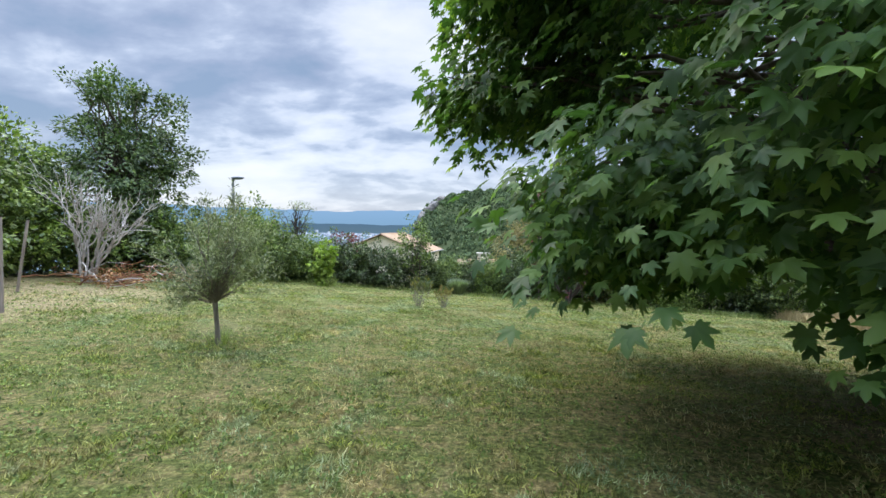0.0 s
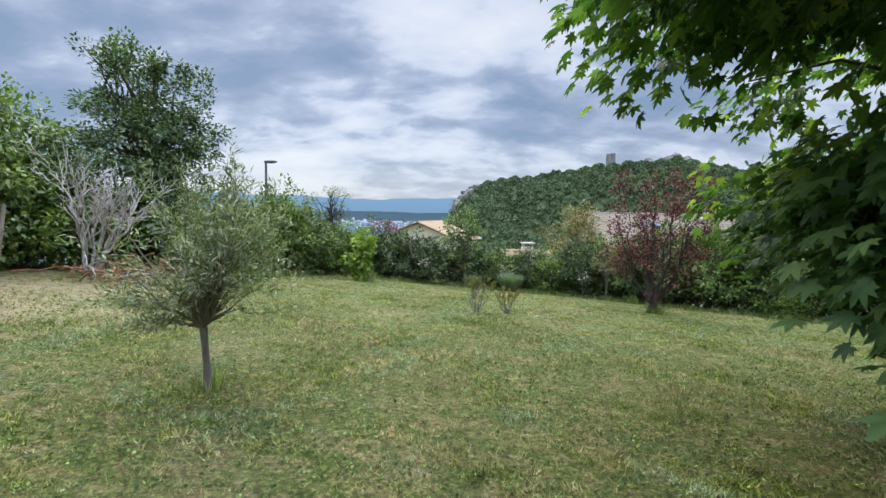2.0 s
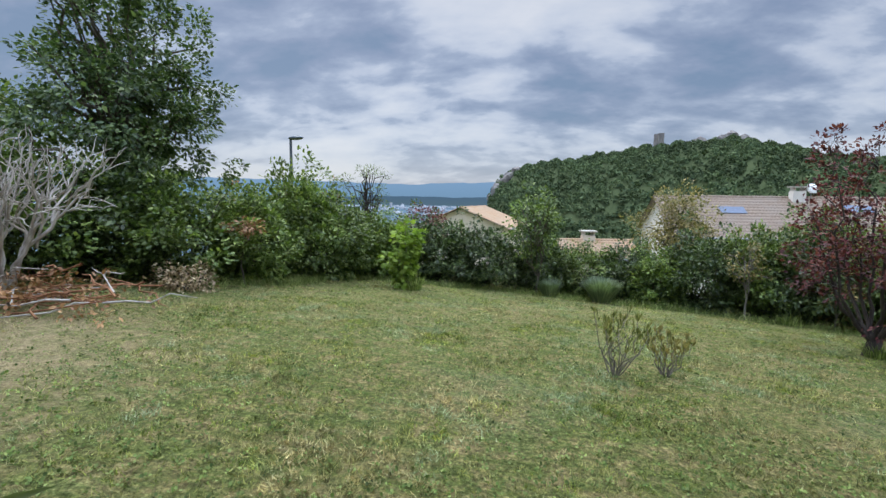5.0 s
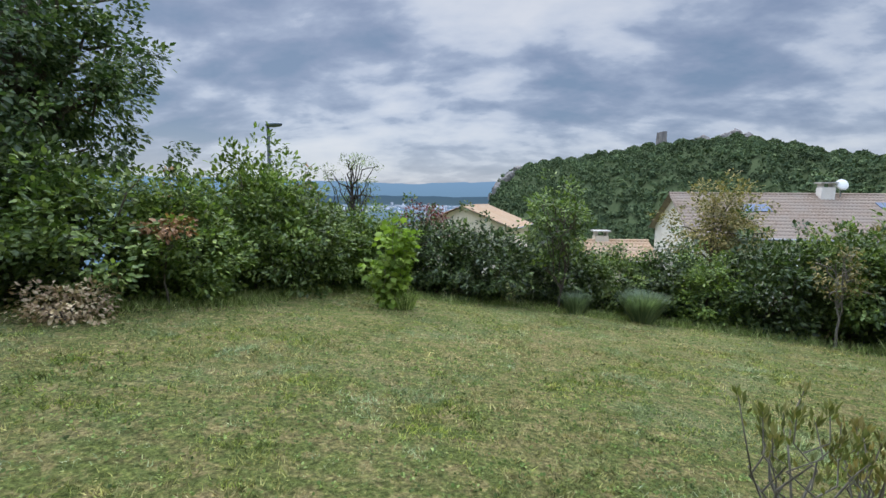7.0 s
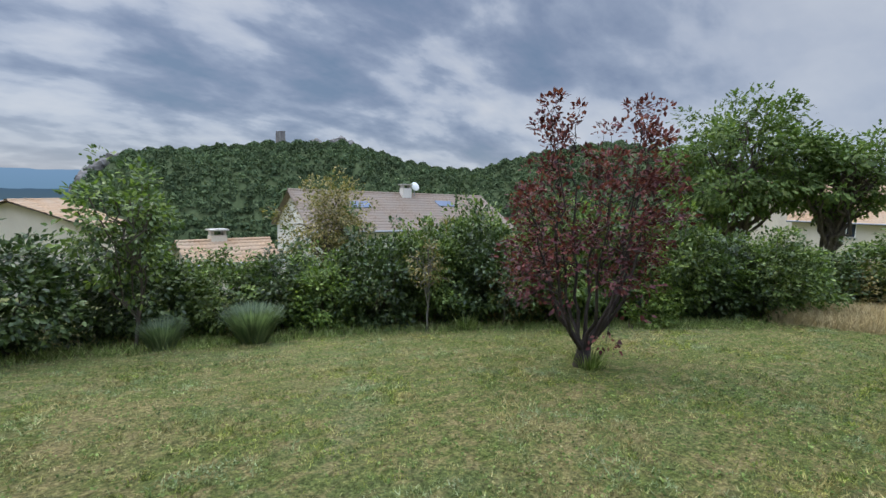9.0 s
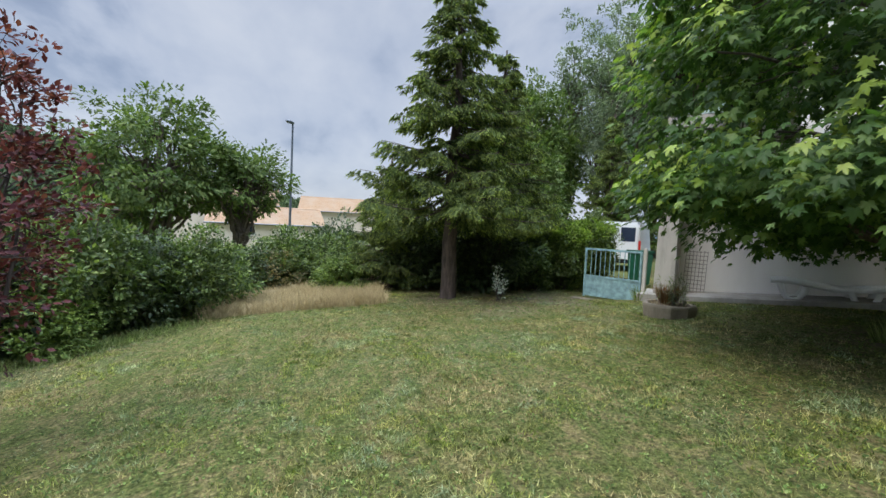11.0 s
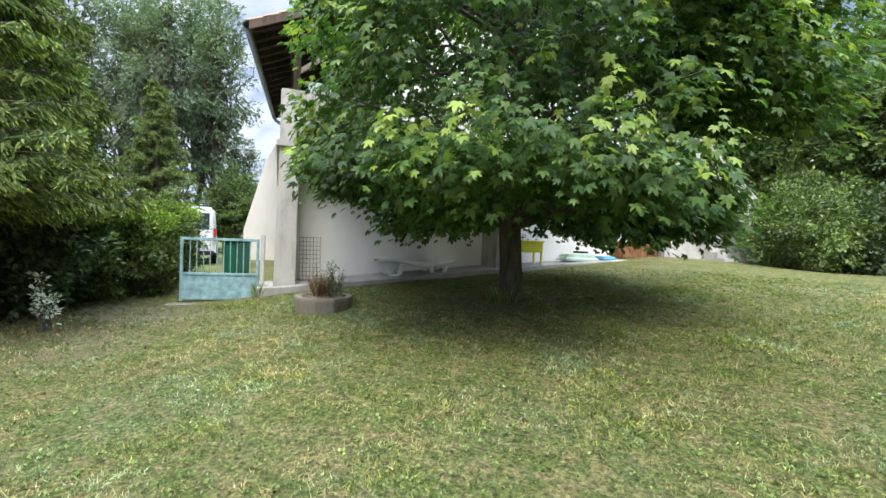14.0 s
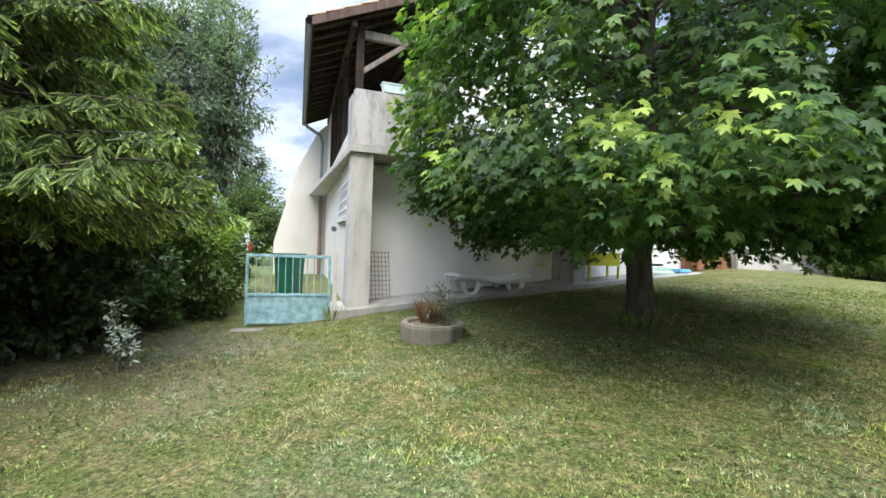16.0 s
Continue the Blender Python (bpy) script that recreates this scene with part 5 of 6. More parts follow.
def build_van():
    x, y, _ = at_house(-2.75, 6.6)
    z = -0.75
    v = thing("van", Matrix.Translation((x, y, ground(x, y) - 0.02)) @ Matrix.Rotation(math.atan2(HU.y, HU.x) + radians(6), 4, "Z"), "white van with tinted rear door windows parked beyond the gate", "van")
    bm = bmesh.new()
    box(bm, -0.85, 0.85, 0, 3.9, 0.35, 1.95, None, 0.09)
    for q in bm.verts:
        if q.co.z > 1.1:
            q.co.x *= 1 - 0.12 * (q.co.z - 1.1)
        if q.co.y > 2.8 and q.co.z > 1.2:
            q.co.y -= (q.co.z - 1.2) * 1.2
    part("body", bm, VAN_WHITE, v)
    for s in (-1, 1):
        d = box_part("rear_door", v, VAN_WHITE, min(s * 0.02, s * 0.74), max(s * 0.02, s * 0.74), -0.05, -0.003, 0.5, 1.86, 0.02)
        box_part("rear_window", d, DARK_GLASS, min(s * 0.12, s * 0.64), max(s * 0.12, s * 0.64), -0.058, -0.052, 1.2, 1.74)
        box_part("tail_lamp", v, RED_LAMP, min(s * 0.76, s * 0.84), max(s * 0.76, s * 0.84), -0.03, -0.002, 0.85, 1.25, 0.01)
        for yy in (0.7, 3.0):
            w = rod("wheel", v, RUBBER, (s * 0.68, yy, 0.32), (s * 0.86, yy, 0.32), 0.32, 18)
            rod("rim", w, ZINC, (s * 0.80, yy, 0.32), (s * 0.865, yy, 0.32), 0.19, 14)
    box_part("bumper", v, RUBBER, -0.82, 0.82, -0.09, -0.003, 0.36, 0.5, 0.03)


build_van()


def build_lounger(u, v, turn):
    m = HOUSE @ Matrix.Translation((u, v, patio_z(u) + 0.012)) @ Matrix.Rotation(radians(turn), 4, "Z")
    t = thing("sun_lounger", m, "white moulded plastic sun lounger with curved legs", "lounger", "loungers by the wall")
    L, W = 1.85, 0.62
    # slatted, gently waved bed
    for k in range(15):
        x = 0.04 + k * (L - 0.08) / 15
        z = 0.33 + 0.05 * math.sin(x / L * 2 * math.pi * 1.1 + 0.6)
        z2 = 0.33 + 0.05 * math.sin((x + 0.1) / L * 2 * math.pi * 1.1 + 0.6)
        bm = bmesh.new()
        box(bm, 0, 0.095, 0.05, W - 0.05, -0.012, 0.012, Matrix.Translation((x, 0, z)) @ Matrix.Rotation(-math.atan2(z2 - z, 0.1), 4, "Y"), 0.004)
        part("slat", bm, PLASTIC, t)
    for y in (0.03, W - 0.03):
        xs = np.linspace(0.0, L, 14)
        pts = np.stack([xs, np.full(14, y), 0.33 + 0.05 * np.sin(xs / L * 2 * np.pi * 1.1 + 0.6)], -1)
        put("side_rail", tubes("side_rail", [(pts, np.full(14, 0.05))], 8), PLASTIC, t)
        for x0, sgn in ((0.38, 1), (1.45, 1)):
            leg = np.array([(x0 - 0.20, y, 0.28), (x0 - 0.16, y, 0.14), (x0 - 0.09, y, 0.03), (x0, y, 0.0), (x0 + 0.09, y, 0.03), (x0 + 0.16, y, 0.14), (x0 + 0.20, y, 0.28)])
            put("leg", tubes("leg", [(leg, (0.062, 0.052, 0.05, 0.055, 0.05, 0.052, 0.062))], 7), PLASTIC, t)


build_lounger(2.15, 0.02, 1.5)


def build_wire_panel():
    m = HOUSE @ Matrix.Translation((0.48, 0.52, patio_z(0.5) + 0.01)) @ Matrix.Rotation(radians(-14), 4, "X")
    t = thing("wire_mesh_panel", m, "rusty wire mesh panel leaning against the wall", "mesh panel")
    for k in range(7):
        rod("upright_wire", t, WIRE, (k * 0.075, 0, 0), (k * 0.075, 0, 1.02), 0.0055, 5)
    for k in range(11):
        rod("cross_wire", t, WIRE, (0, 0.008, 0.02 + k * 0.098), (0.45, 0.008, 0.02 + k * 0.098), 0.0055, 5)


build_wire_panel()


def build_planter():
    x, y = 6.62, 4.52
    rng = np.random.default_rng(80)
    t = thing("concrete_planter", Matrix.Translation((x, y, ground(x, y) - 0.10)), "low octagonal mossy concrete planter with dry plants", "planter")
    bm = bmesh.new()
    prof = ((0.0, 0.42), (0.28, 0.455), (0.32, 0.445), (0.32, 0.36), (0.25, 0.345))
    rings = [[bm.verts.new((r * math.cos(a), r * math.sin(a), z)) for a in np.arange(10) * 2 * math.pi / 10] for z, r in prof]
    for a, b in zip(rings, rings[1:]):
        for i in range(10):
            j = (i + 1) % 10
            bm.faces.new((a[i], a[j], b[j], b[i]))
    part("tub", bm, CONCRETE_OLD, t)
    bm = bmesh.new()
    bmesh.ops.create_cone(bm, cap_ends=True, segments=14, radius1=0.35, radius2=0.26, depth=0.06, matrix=Matrix.Translation((0, 0, 0.28)))
    part("soil", bm, SOIL, t)
    n = 420
    b = rng.uniform(0, 6.28, n)
    r = 0.12 * rng.random(n) ** 0.5
    p = np.stack([0.05 + r * np.cos(b), r * np.sin(b), np.full(n, 0.3)], -1)
    a = np.stack([0.35 * np.cos(b), 0.35 * np.sin(b), np.ones(n)], -1)
    put("red_grass", scatter("red_grass", BLADE, p, a, rng.normal(0, 1, (n, 3)), rng.uniform(0.15, 0.40, n)), BROWN_LEAF, t, "tuft of withered red-brown grass")
    runs, ends = [], []
    for k in range(11):
        s = np.array([-0.16 + rng.normal(0, 0.09), rng.normal(0, 0.1), 0.28])
        e = s + np.array([rng.normal(0, 0.06), rng.normal(0, 0.06), rng.uniform(0.25, 0.55)])
        runs.append((bend(rng, s, e, 5, 0.03), np.linspace(0.007, 0.003, 5)))
        ends += [s + (e - s) * f for f in np.linspace(0.35, 1, 7)]
    st = put("stalkwork", tubes("stalkwork", runs, 5), BARK_OLIVE, t)
    p, a, nn = leaf_cloud(rng, np.array(ends), np.full(len(ends), 0.04), 7)
    put("plant_foliage", scatter("plant_foliage", LEAF_NARROW, p, a, nn, rng.uniform(0.05, 0.1, len(p))), OLIVE, st)
    n = 260
    b = rng.uniform(0, 6.28, n)
    r = 0.36 * rng.random(n) ** 0.5
    p = np.stack([r * np.cos(b), r * np.sin(b), np.full(n, 0.3)], -1)
    put("dry_tuft", scatter("dry_tuft", BLADE, p, rng.normal(0, 0.6, (n, 3)) + np.array([0, 0, 0.7]), rng.normal(0, 1, (n, 3)), rng.uniform(0.05, 0.12, n)), DRY, t)


build_planter()


def build_yellow_trough():
    u0, u1, v0, v1 = 5.5, 6.4, -0.02, 0.40
    z = patio_z(5.9) - 0.08
    t = thing("raised_planter", HOUSE @ Matrix.Translation((u0, v0, z)), "yellow raised planter trough on four legs by the wall", "planter")
    w, d = u1 - u0, v1 - v0
    for (nm, a) in (("front_panel", (0, w, 0, 0.02, 0.42, 0.70)), ("back_panel", (0, w, d - 0.02, d, 0.42, 0.70)), ("side_panel", (0, 0.02, 0.02, d - 0.02, 0.42, 0.70)),
                    ("side_panel", (w - 0.02, w, 0.02, d - 0.02, 0.42, 0.70)), ("base", (0.02, w - 0.02, 0.02, d - 0.02, 0.42, 0.44))):
        box_part(nm, t, YELLOW, *a, 0.004)
    box_part("rim", t, YELLOW, -0.03, w + 0.03, -0.03, 0.0, 0.68, 0.72, 0.004)
    for x in (0.0, w - 0.05):
        for y in (0.004, d - 0.054):
            box_part("leg", t, YELLOW, x + 0.004, x + 0.046, y, y + 0.05, 0, 0.415, 0.004)
    box_part("soil", t, SOIL, 0.022, w - 0.022, 0.022, d - 0.022, 0.60, 0.64)
    rng = np.random.default_rng(81)
    e = np.stack([rng.uniform(0.1, w - 0.1, 12), rng.uniform(0.08, d - 0.08, 12), rng.uniform(0.68, 0.84, 12)], -1)
    p, a, n = leaf_cloud(rng, e, np.full(12, 0.07), 14)
    put("seedling_foliage", scatter("seedling_foliage", LEAF_OVATE, p, a, n, rng.uniform(0.03, 0.06, len(p))), SHRUB, t)


build_yellow_trough()


def build_oddments():
    rng = np.random.default_rng(82)
    # window box on the parapet
    t = thing("window_box", HOUSE @ Matrix.Translation((0.52, 0.0, 3.862)), "pale mint plastic window box standing on the parapet", "planter")
    bm = bmesh.new()
    box(bm, 0, 0.58, 0.0, 0.18, 0, 0.19, None, 0.012)
    for q in bm.verts:
        q.co.x = 0.29 + (q.co.x - 0.29) * (0.86 + 0.14 * q.co.z / 0.19)
    part("box", bm, MINT, t)
    box_part("rim", t, MINT, -0.015, 0.595, -0.015, 0.195, 0.17, 0.195, 0.006)
    # folded sheets and a roll by the wall
    z = patio_z(7.6) + 0.006
    t = thing("folded_tarpaulin", HOUSE @ Matrix.Translation((7.1, 0.0, z)), "pale green folded tarpaulin lying on the paving", "tarpaulin")
    for k in range(4):
        bm = bmesh.new()
        box(bm, 0.05 * k, 1.15 - 0.04 * k, 0.02 * k, 0.42, k * 0.045, k * 0.045 + 0.045, None, 0.015)
        for q in bm.verts:
            q.co.z += 0.012 * math.sin(q.co.x * 9 + k) + 0.012
        part("fold", bm, TARP if k != 1 else PLASTIC, t)
    t = thing("paddling_mat", HOUSE @ Matrix.Translation((8.3, -0.05, patio_z(8.4) + 0.006)), "small blue plastic mat beside the tarpaulin", "mat")
    box_part("sheet", t, TARP_BLUE, 0, 0.45, 0, 0.4, 0, 0.10, 0.03)
    t = thing("dark_hose", HOUSE @ Matrix.Translation((7.75, 0.2, patio_z(7.8) + 0.21)), "dark coiled hose lying on the folded tarpaulin", "hose")
    for k in range(2):
        a = np.linspace(0, 2 * np.pi, 22)
        pts = np.stack([0.22 * np.cos(a), 0.12 * np.sin(a), np.full(22, 0.015 + 0.025 * k)], -1)
        put("coil", tubes("coil", [(pts, np.full(22, 0.014))], 6), RUBBER, t)
    # crate of firewood with a stake
    t = thing("wooden_crate", HOUSE @ Matrix.Translation((9.1, 0.1, patio_z(9.6))), "russet wooden crate of planks against the wall", "crate")
    for k in range(5):
        box_part("plank", t, WOOD_RED, 0, 1.25, 0.0, 0.03, 0.02 + k * 0.09, 0.10 + k * 0.09, 0.006)
    for x in (0.0, 1.22):
        box_part("end_board", t, WOOD_RED, x, x + 0.03, 0.03, 0.45, 0.0, 0.46, 0.006)
    box_part("back_board", t, WOOD_RED, 0, 1.25, 0.45, 0.48, 0, 0.46, 0.006)
    t = thing("wooden_stake", HOUSE @ Matrix.Translation((10.3, -0.08, patio_z(10.3))), "wooden stake leaning against the stair wall", "stake")
    rod("pole", t, WOOD_GREY, (0, 0, 0), (0.08, 0.05, 0.95), 0.022, 7)


build_oddments()

# ---- neighbouring houses ----


def neighbour(x, y, turn, w, d, base, eave, ridge, label, wall_m, roof_m, over=0.45, chimney=None, windows=(), dish=False, skylights=()):
    """A gabled house: ridge along its own x. Heights are absolute."""
    h = thing("neighbour_house", Matrix.Translation((x, y, 0)) @ Matrix.Rotation(radians(turn), 4, "Z"), label, "house")
    bm = bmesh.new()
    prof = [(-d / 2, base), (d / 2, base), (d / 2, eave), (0, ridge - 0.1), (-d / 2, eave)]
    a = [bm.verts.new((-w / 2, py, pz)) for py, pz in prof]
    b = [bm.verts.new((w / 2, py, pz)) for py, pz in prof]
    bm.faces.new(a)
    bm.faces.new(b[::-1])
    for i in range(5):
        j = (i + 1) % 5
        bm.faces.new((a[j], a[i], b[i], b[j]))
    bmesh.ops.recalc_face_normals(bm, faces=bm.faces[:])
    part("wall", bm, wall_m, h)
    slope = (ridge - eave) / (d / 2)
    for s in (-1, 1):
        # courses of tiles, each a little proud of the one above
        nrow = max(6, int((d / 2 + over) / 0.38))
        ncol = max(8, int((w + 2 * over) / 0.24))
        for r in range(nrow):
            vs, cs = [], []
            y0, y1 = (d / 2 + over) * r / nrow, (d / 2 + over) * (r + 1) / nrow + 0.04
            z0, z1 = ridge - slope * y0 + 0.03, ridge - slope * y1 + 0.07
            o = len(vs)
            xs = np.linspace(-w / 2 - over, w / 2 + over, ncol * 2 + 1)
            for yy, zz in ((y0, z0), (y1, z1)):
                for i, xx in enumerate(xs):
                    vs.append((xx, s * yy, zz + (0.05 if i % 2 else 0)))
            for i in range(ncol * 2):
                q = (o + i, o + i + 1, o + len(xs) + i + 1, o + len(xs) + i)
                cs.append(q if s < 0 else q[::-1])
            o2 = len(vs)
            for i, xx in enumerate(xs):
                vs.append((xx, s * y1, z1 - 0.06))
            for i in range(ncol * 2):
                q = (o + len(xs) + i, o + len(xs) + i + 1, o2 + i + 1, o2 + i)
                cs.append(q if s < 0 else q[::-1])
            put("tile_course", raw_mesh("tile_course", vs, cs, np.full(len(cs), 4)), roof_m, h)
        bm = bmesh.new()
        yb = s * (d / 2 + over)
        f = [bm.verts.new(c) for c in ((-w / 2 - over, 0, ridge - 0.06), (w / 2 + over, 0, ridge - 0.06), (w / 2 + over, yb, ridge - slope * abs(yb) - 0.06), (-w / 2 - over, yb, ridge - slope * abs(yb) - 0.06))]
        bm.faces.new(f)
        part("soffit", bm, WOOD_GREY, h)
        rod("gutter", h, ZINC, (-w / 2 - over, yb * 1.01, ridge - slope * abs(yb)), (w / 2 + over, yb * 1.01, ridge - slope * abs(yb)), 0.09, 7)
    rod("ridge_cap", h, roof_m, (-w / 2 - over, 0, ridge + 0.03), (w / 2 + over, 0, ridge + 0.03), 0.13, 8)
    for cx, cy, top in chimney or ():
        zc = ridge - slope * abs(cy)
        c = box_part("chimney", h, wall_m, cx - 0.45, cx + 0.45, cy - 0.35, cy + 0.35, zc - 0.5, top, 0.02)
        box_part("chimney_cap", c, CONCRETE, cx - 0.55, cx + 0.55, cy - 0.45, cy + 0.45, top + 0.28, top + 0.38, 0.01)
        for ax in (-0.35, 0.35):
            box_part("cap_leg", c, CONCRETE, cx + ax - 0.08, cx + ax + 0.08, cy - 0.25, cy + 0.25, top, top + 0.28)
    for wx, wz, ww, wh in windows:
        p = box_part("window", h, DARK_GLASS, wx - ww / 2, wx + ww / 2, -d / 2 - 0.02, -d / 2 + 0.05, wz, wz + wh)
        box_part("frame", p, PLASTIC, wx - ww / 2 - 0.07, wx - ww / 2, -d / 2 - 0.05, -d / 2 + 0.05, wz - 0.07, wz + wh + 0.07)
        box_part("frame", p, PLASTIC, wx + ww / 2, wx + ww / 2 + 0.07, -d / 2 - 0.05, -d / 2 + 0.05, wz - 0.07, wz + wh + 0.07)
        box_part("frame", p, PLASTIC, wx - 0.03, wx + 0.03, -d / 2 - 0.05, -d / 2 - 0.022, wz, wz + wh)
        box_part("sill", p, CONCRETE, wx - ww / 2 - 0.15, wx + ww / 2 + 0.15, -d / 2 - 0.14, -d / 2 + 0.05, wz - 0.15, wz - 0.07)
    for sx, sy in skylights:
        zz = ridge - slope * abs(sy) + 0.1
        bm = bmesh.new()
        box(bm, -0.9, 0.9, -0.5, 0.5, 0, 0.05, Matrix.Translation((sx, sy, zz)) @ Matrix.Rotation(math.atan(slope), 4, "X"), 0.01)
        part("skylight", bm, plain_mat("skylight_glass", (0.13, 0.16, 0.22), 0.7, 0.15), h)
    if dish:
        bm = bmesh.new()
        bmesh.ops.create_uvsphere(bm, u_segments=14, v_segments=8, radius=0.42, matrix=Matrix.Translation((chimney[0][0] + 0.9, chimney[0][1] - 0.2, ridge + 0.75)) @ Matrix.Rotation(radians(70), 4, "X") @ Matrix.Diagonal((1, 1, 0.25, 1)))
        part("satellite_dish", bm, PLASTIC, h, "pale satellite dish on the chimney")
        rod("dish_pole", h, ZINC, (chimney[0][0] + 1.0, chimney[0][1], ridge - 0.4), (chimney[0][0] + 0.9, chimney[0][1], ridge + 0.75), 0.04, 6)
    return h


CREAM_FAR = render_mat("cream_house_render", (0.66, 0.58, 0.47), (0.5, 0.43, 0.35), 0.5)
WHITE_FAR = render_mat("white_house_render", (0.72, 0.68, 0.62), (0.58, 0.53, 0.48), 0.5)
neighbour(-6.4, 61.0, 78, 10.0, 10.6, -9, -1.75, 0.35, "cream house with a low clay-tiled gable", CREAM_FAR, TILE)
neighbour(20.0, 45.5, -2, 19.0, 10.0, -8, -1.0, 1.75, "white house with a broad weathered tiled roof", WHITE_FAR, TILE_GREY,
          chimney=((0.6, -0.4, 2.3),), windows=((-3.2, -4.0, 1.3, 1.4), (1.2, -4.0, 1.3, 1.4), (5.5, -4.0, 1.3, 1.4)), dish=True, skylights=((-4.6, -2.0), (4.2, -1.6)))
neighbour(4.3, 39.5, 8, 4.6, 4.0, -7, -2.45, -1.55, "low outbuilding with a clay-tiled roof", CREAM_FAR, TILE, chimney=((-0.4, 0.2, -1.2),))
neighbour(58.0, 19.5, -78, 12.0, 9.0, -4, 0.4, 2.2, "ochre house with a clay-tiled roof uphill", CREAM_FAR, TILE, windows=((-2, -1, 1.2, 1.3), (2, -1, 1.2, 1.3)))
neighbour(76.0, 29.0, -80, 16.0, 9.0, -4, 3.0, 5.4, "distant terraced house with a clay-tiled roof", CREAM_FAR, TILE, chimney=((2.0, 0.5, 6.0),))
neighbour(80.0, 10.0, -90, 14.0, 9.0, -4, 2.6, 4.8, "distant pale house among trees", CREAM_FAR, TILE)


def street_lamp(x, y, top, arm_turn):
    z = ground(x, y)
    t = thing("street_lamp", Matrix.Translation((x, y, z)), "grey street lamp with a flat head", "street lamp", "street lamps")
    h = top - z
    put("pole", tubes("pole", [(np.array([(0, 0, -0.2), (0, 0, h * 0.5), (0, 0, h - 0.05), (0, 0, h)]), (0.09, 0.075, 0.055, 0.05))], 9), LAMP_GREY, t)
    bm = bmesh.new()
    bmesh.ops.create_uvsphere(bm, u_segments=14, v_segments=8, radius=1, matrix=Matrix.Rotation(arm_turn, 4, "Z") @ Matrix.Translation((0.28, 0, h + 0.03)) @ Matrix.Diagonal((0.40, 0.17, 0.09, 1)))
    part("lamp_head", bm, LAMP_GREY, t, "", True)


street_lamp(-11.1, 23.8, 3.85, radians(-15))
street_lamp(29.1, 13.5, 6.95, radians(150))

# ---- smaller plants and garden things ----
tree("sapling", -0.95, 18.5, "slender light green young tree in the hedge", "tree", 90, 3.1, (0, 0, 2.0), (0.8, 0.8, 1.2), 100, 24, 0.2, LEAF_OVATE, 0.095, SHRUB, BARK, 0.03, 0.2, 0.2, 26)
tree("bronze_sapling", 3.9, 17.15, "thin sapling with bronze tinted young leaves", "tree", 91, 1.95, (0, 0, 1.45), (0.5, 0.5, 0.5), 34, 15, 0.14, LEAF_OVATE, 0.065, SHRUB_WARM, BARK_OLIVE, 0.025, 0.3, 0.3, 16)
tree("bronze_sapling", 5.4, 16.5, "small bronze-leaved sapling at the hedge foot", "tree", 95, 1.2, (0, 0, 0.85), (0.4, 0.4, 0.4), 24, 14, 0.12, LEAF_OVATE, 0.06, SHRUB_WARM, BARK_OLIVE, 0.02, 0.3, 0.3, 10)
sx, sy = 4.3, 23.2
sh = 1.9 - ground(sx, sy)
tree("smoke_bush", sx, sy, "feathery bronze-green smoke bush behind the hedge", "tree", 92, sh, (0, 0, sh - 1.55), (1.5, 1.5, 1.7), 190, 44, 0.32, LEAF_OVATE, 0.10, SHRUB_WARM, BARK, 0.08, 0.2, 0.3, 26)
wx, wy = -7.0, 21.4
wh = 3.1 - ground(wx, wy)
tree("willow", wx, wy, "thin open willow standing above the hedge", "tree", 93, wh, (0, 0, wh - 1.3), (0.95, 0.8, 1.25), 46, 22, 0.22, LEAF_NARROW, 0.14, SHRUB, BARK_DARK, 0.06, 0.25, 0.3, 34)
px, py = -3.3, 24.5
ph = 0.75 - ground(px, py)
tree("purple_bush", px - 3.2, py + 6, "dark purple-leaved tree beyond the hedge", "tree", 94, 1.0 - ground(px - 3.2, py + 6), (0, 0, 1.0 - ground(px - 3.2, py + 6) - 1.2), (1.9, 1.6, 1.2), 70, 24, 0.4, LEAF_OVATE, 0.16, PLUM, BARK_DARK, 0.08, 0.3, 0.4, 16)
for hx, hy, hr, ht, sd in ((10.5, 30.0, 2.6, -1.6, 96), (15.0, 27.0, 2.4, -0.6, 97), (19.5, 25.5, 2.8, 0.6, 98), (6.0, 32.0, 2.2, -2.4, 99), (-1.5, 34.0, 2.2, -2.0, 88)):
    hh = ht - ground(hx, hy)
    tree("garden_tree", hx, hy, "leafy garden tree on the slope below", "tree", sd, hh, (0, 0, hh - hr * 0.9), (hr, hr, hr * 0.9), 90, 34, 0.5, LEAF_SPRIG, 0.24, SHRUB, BARK, 0.12, 0.3, 0.4, 20)


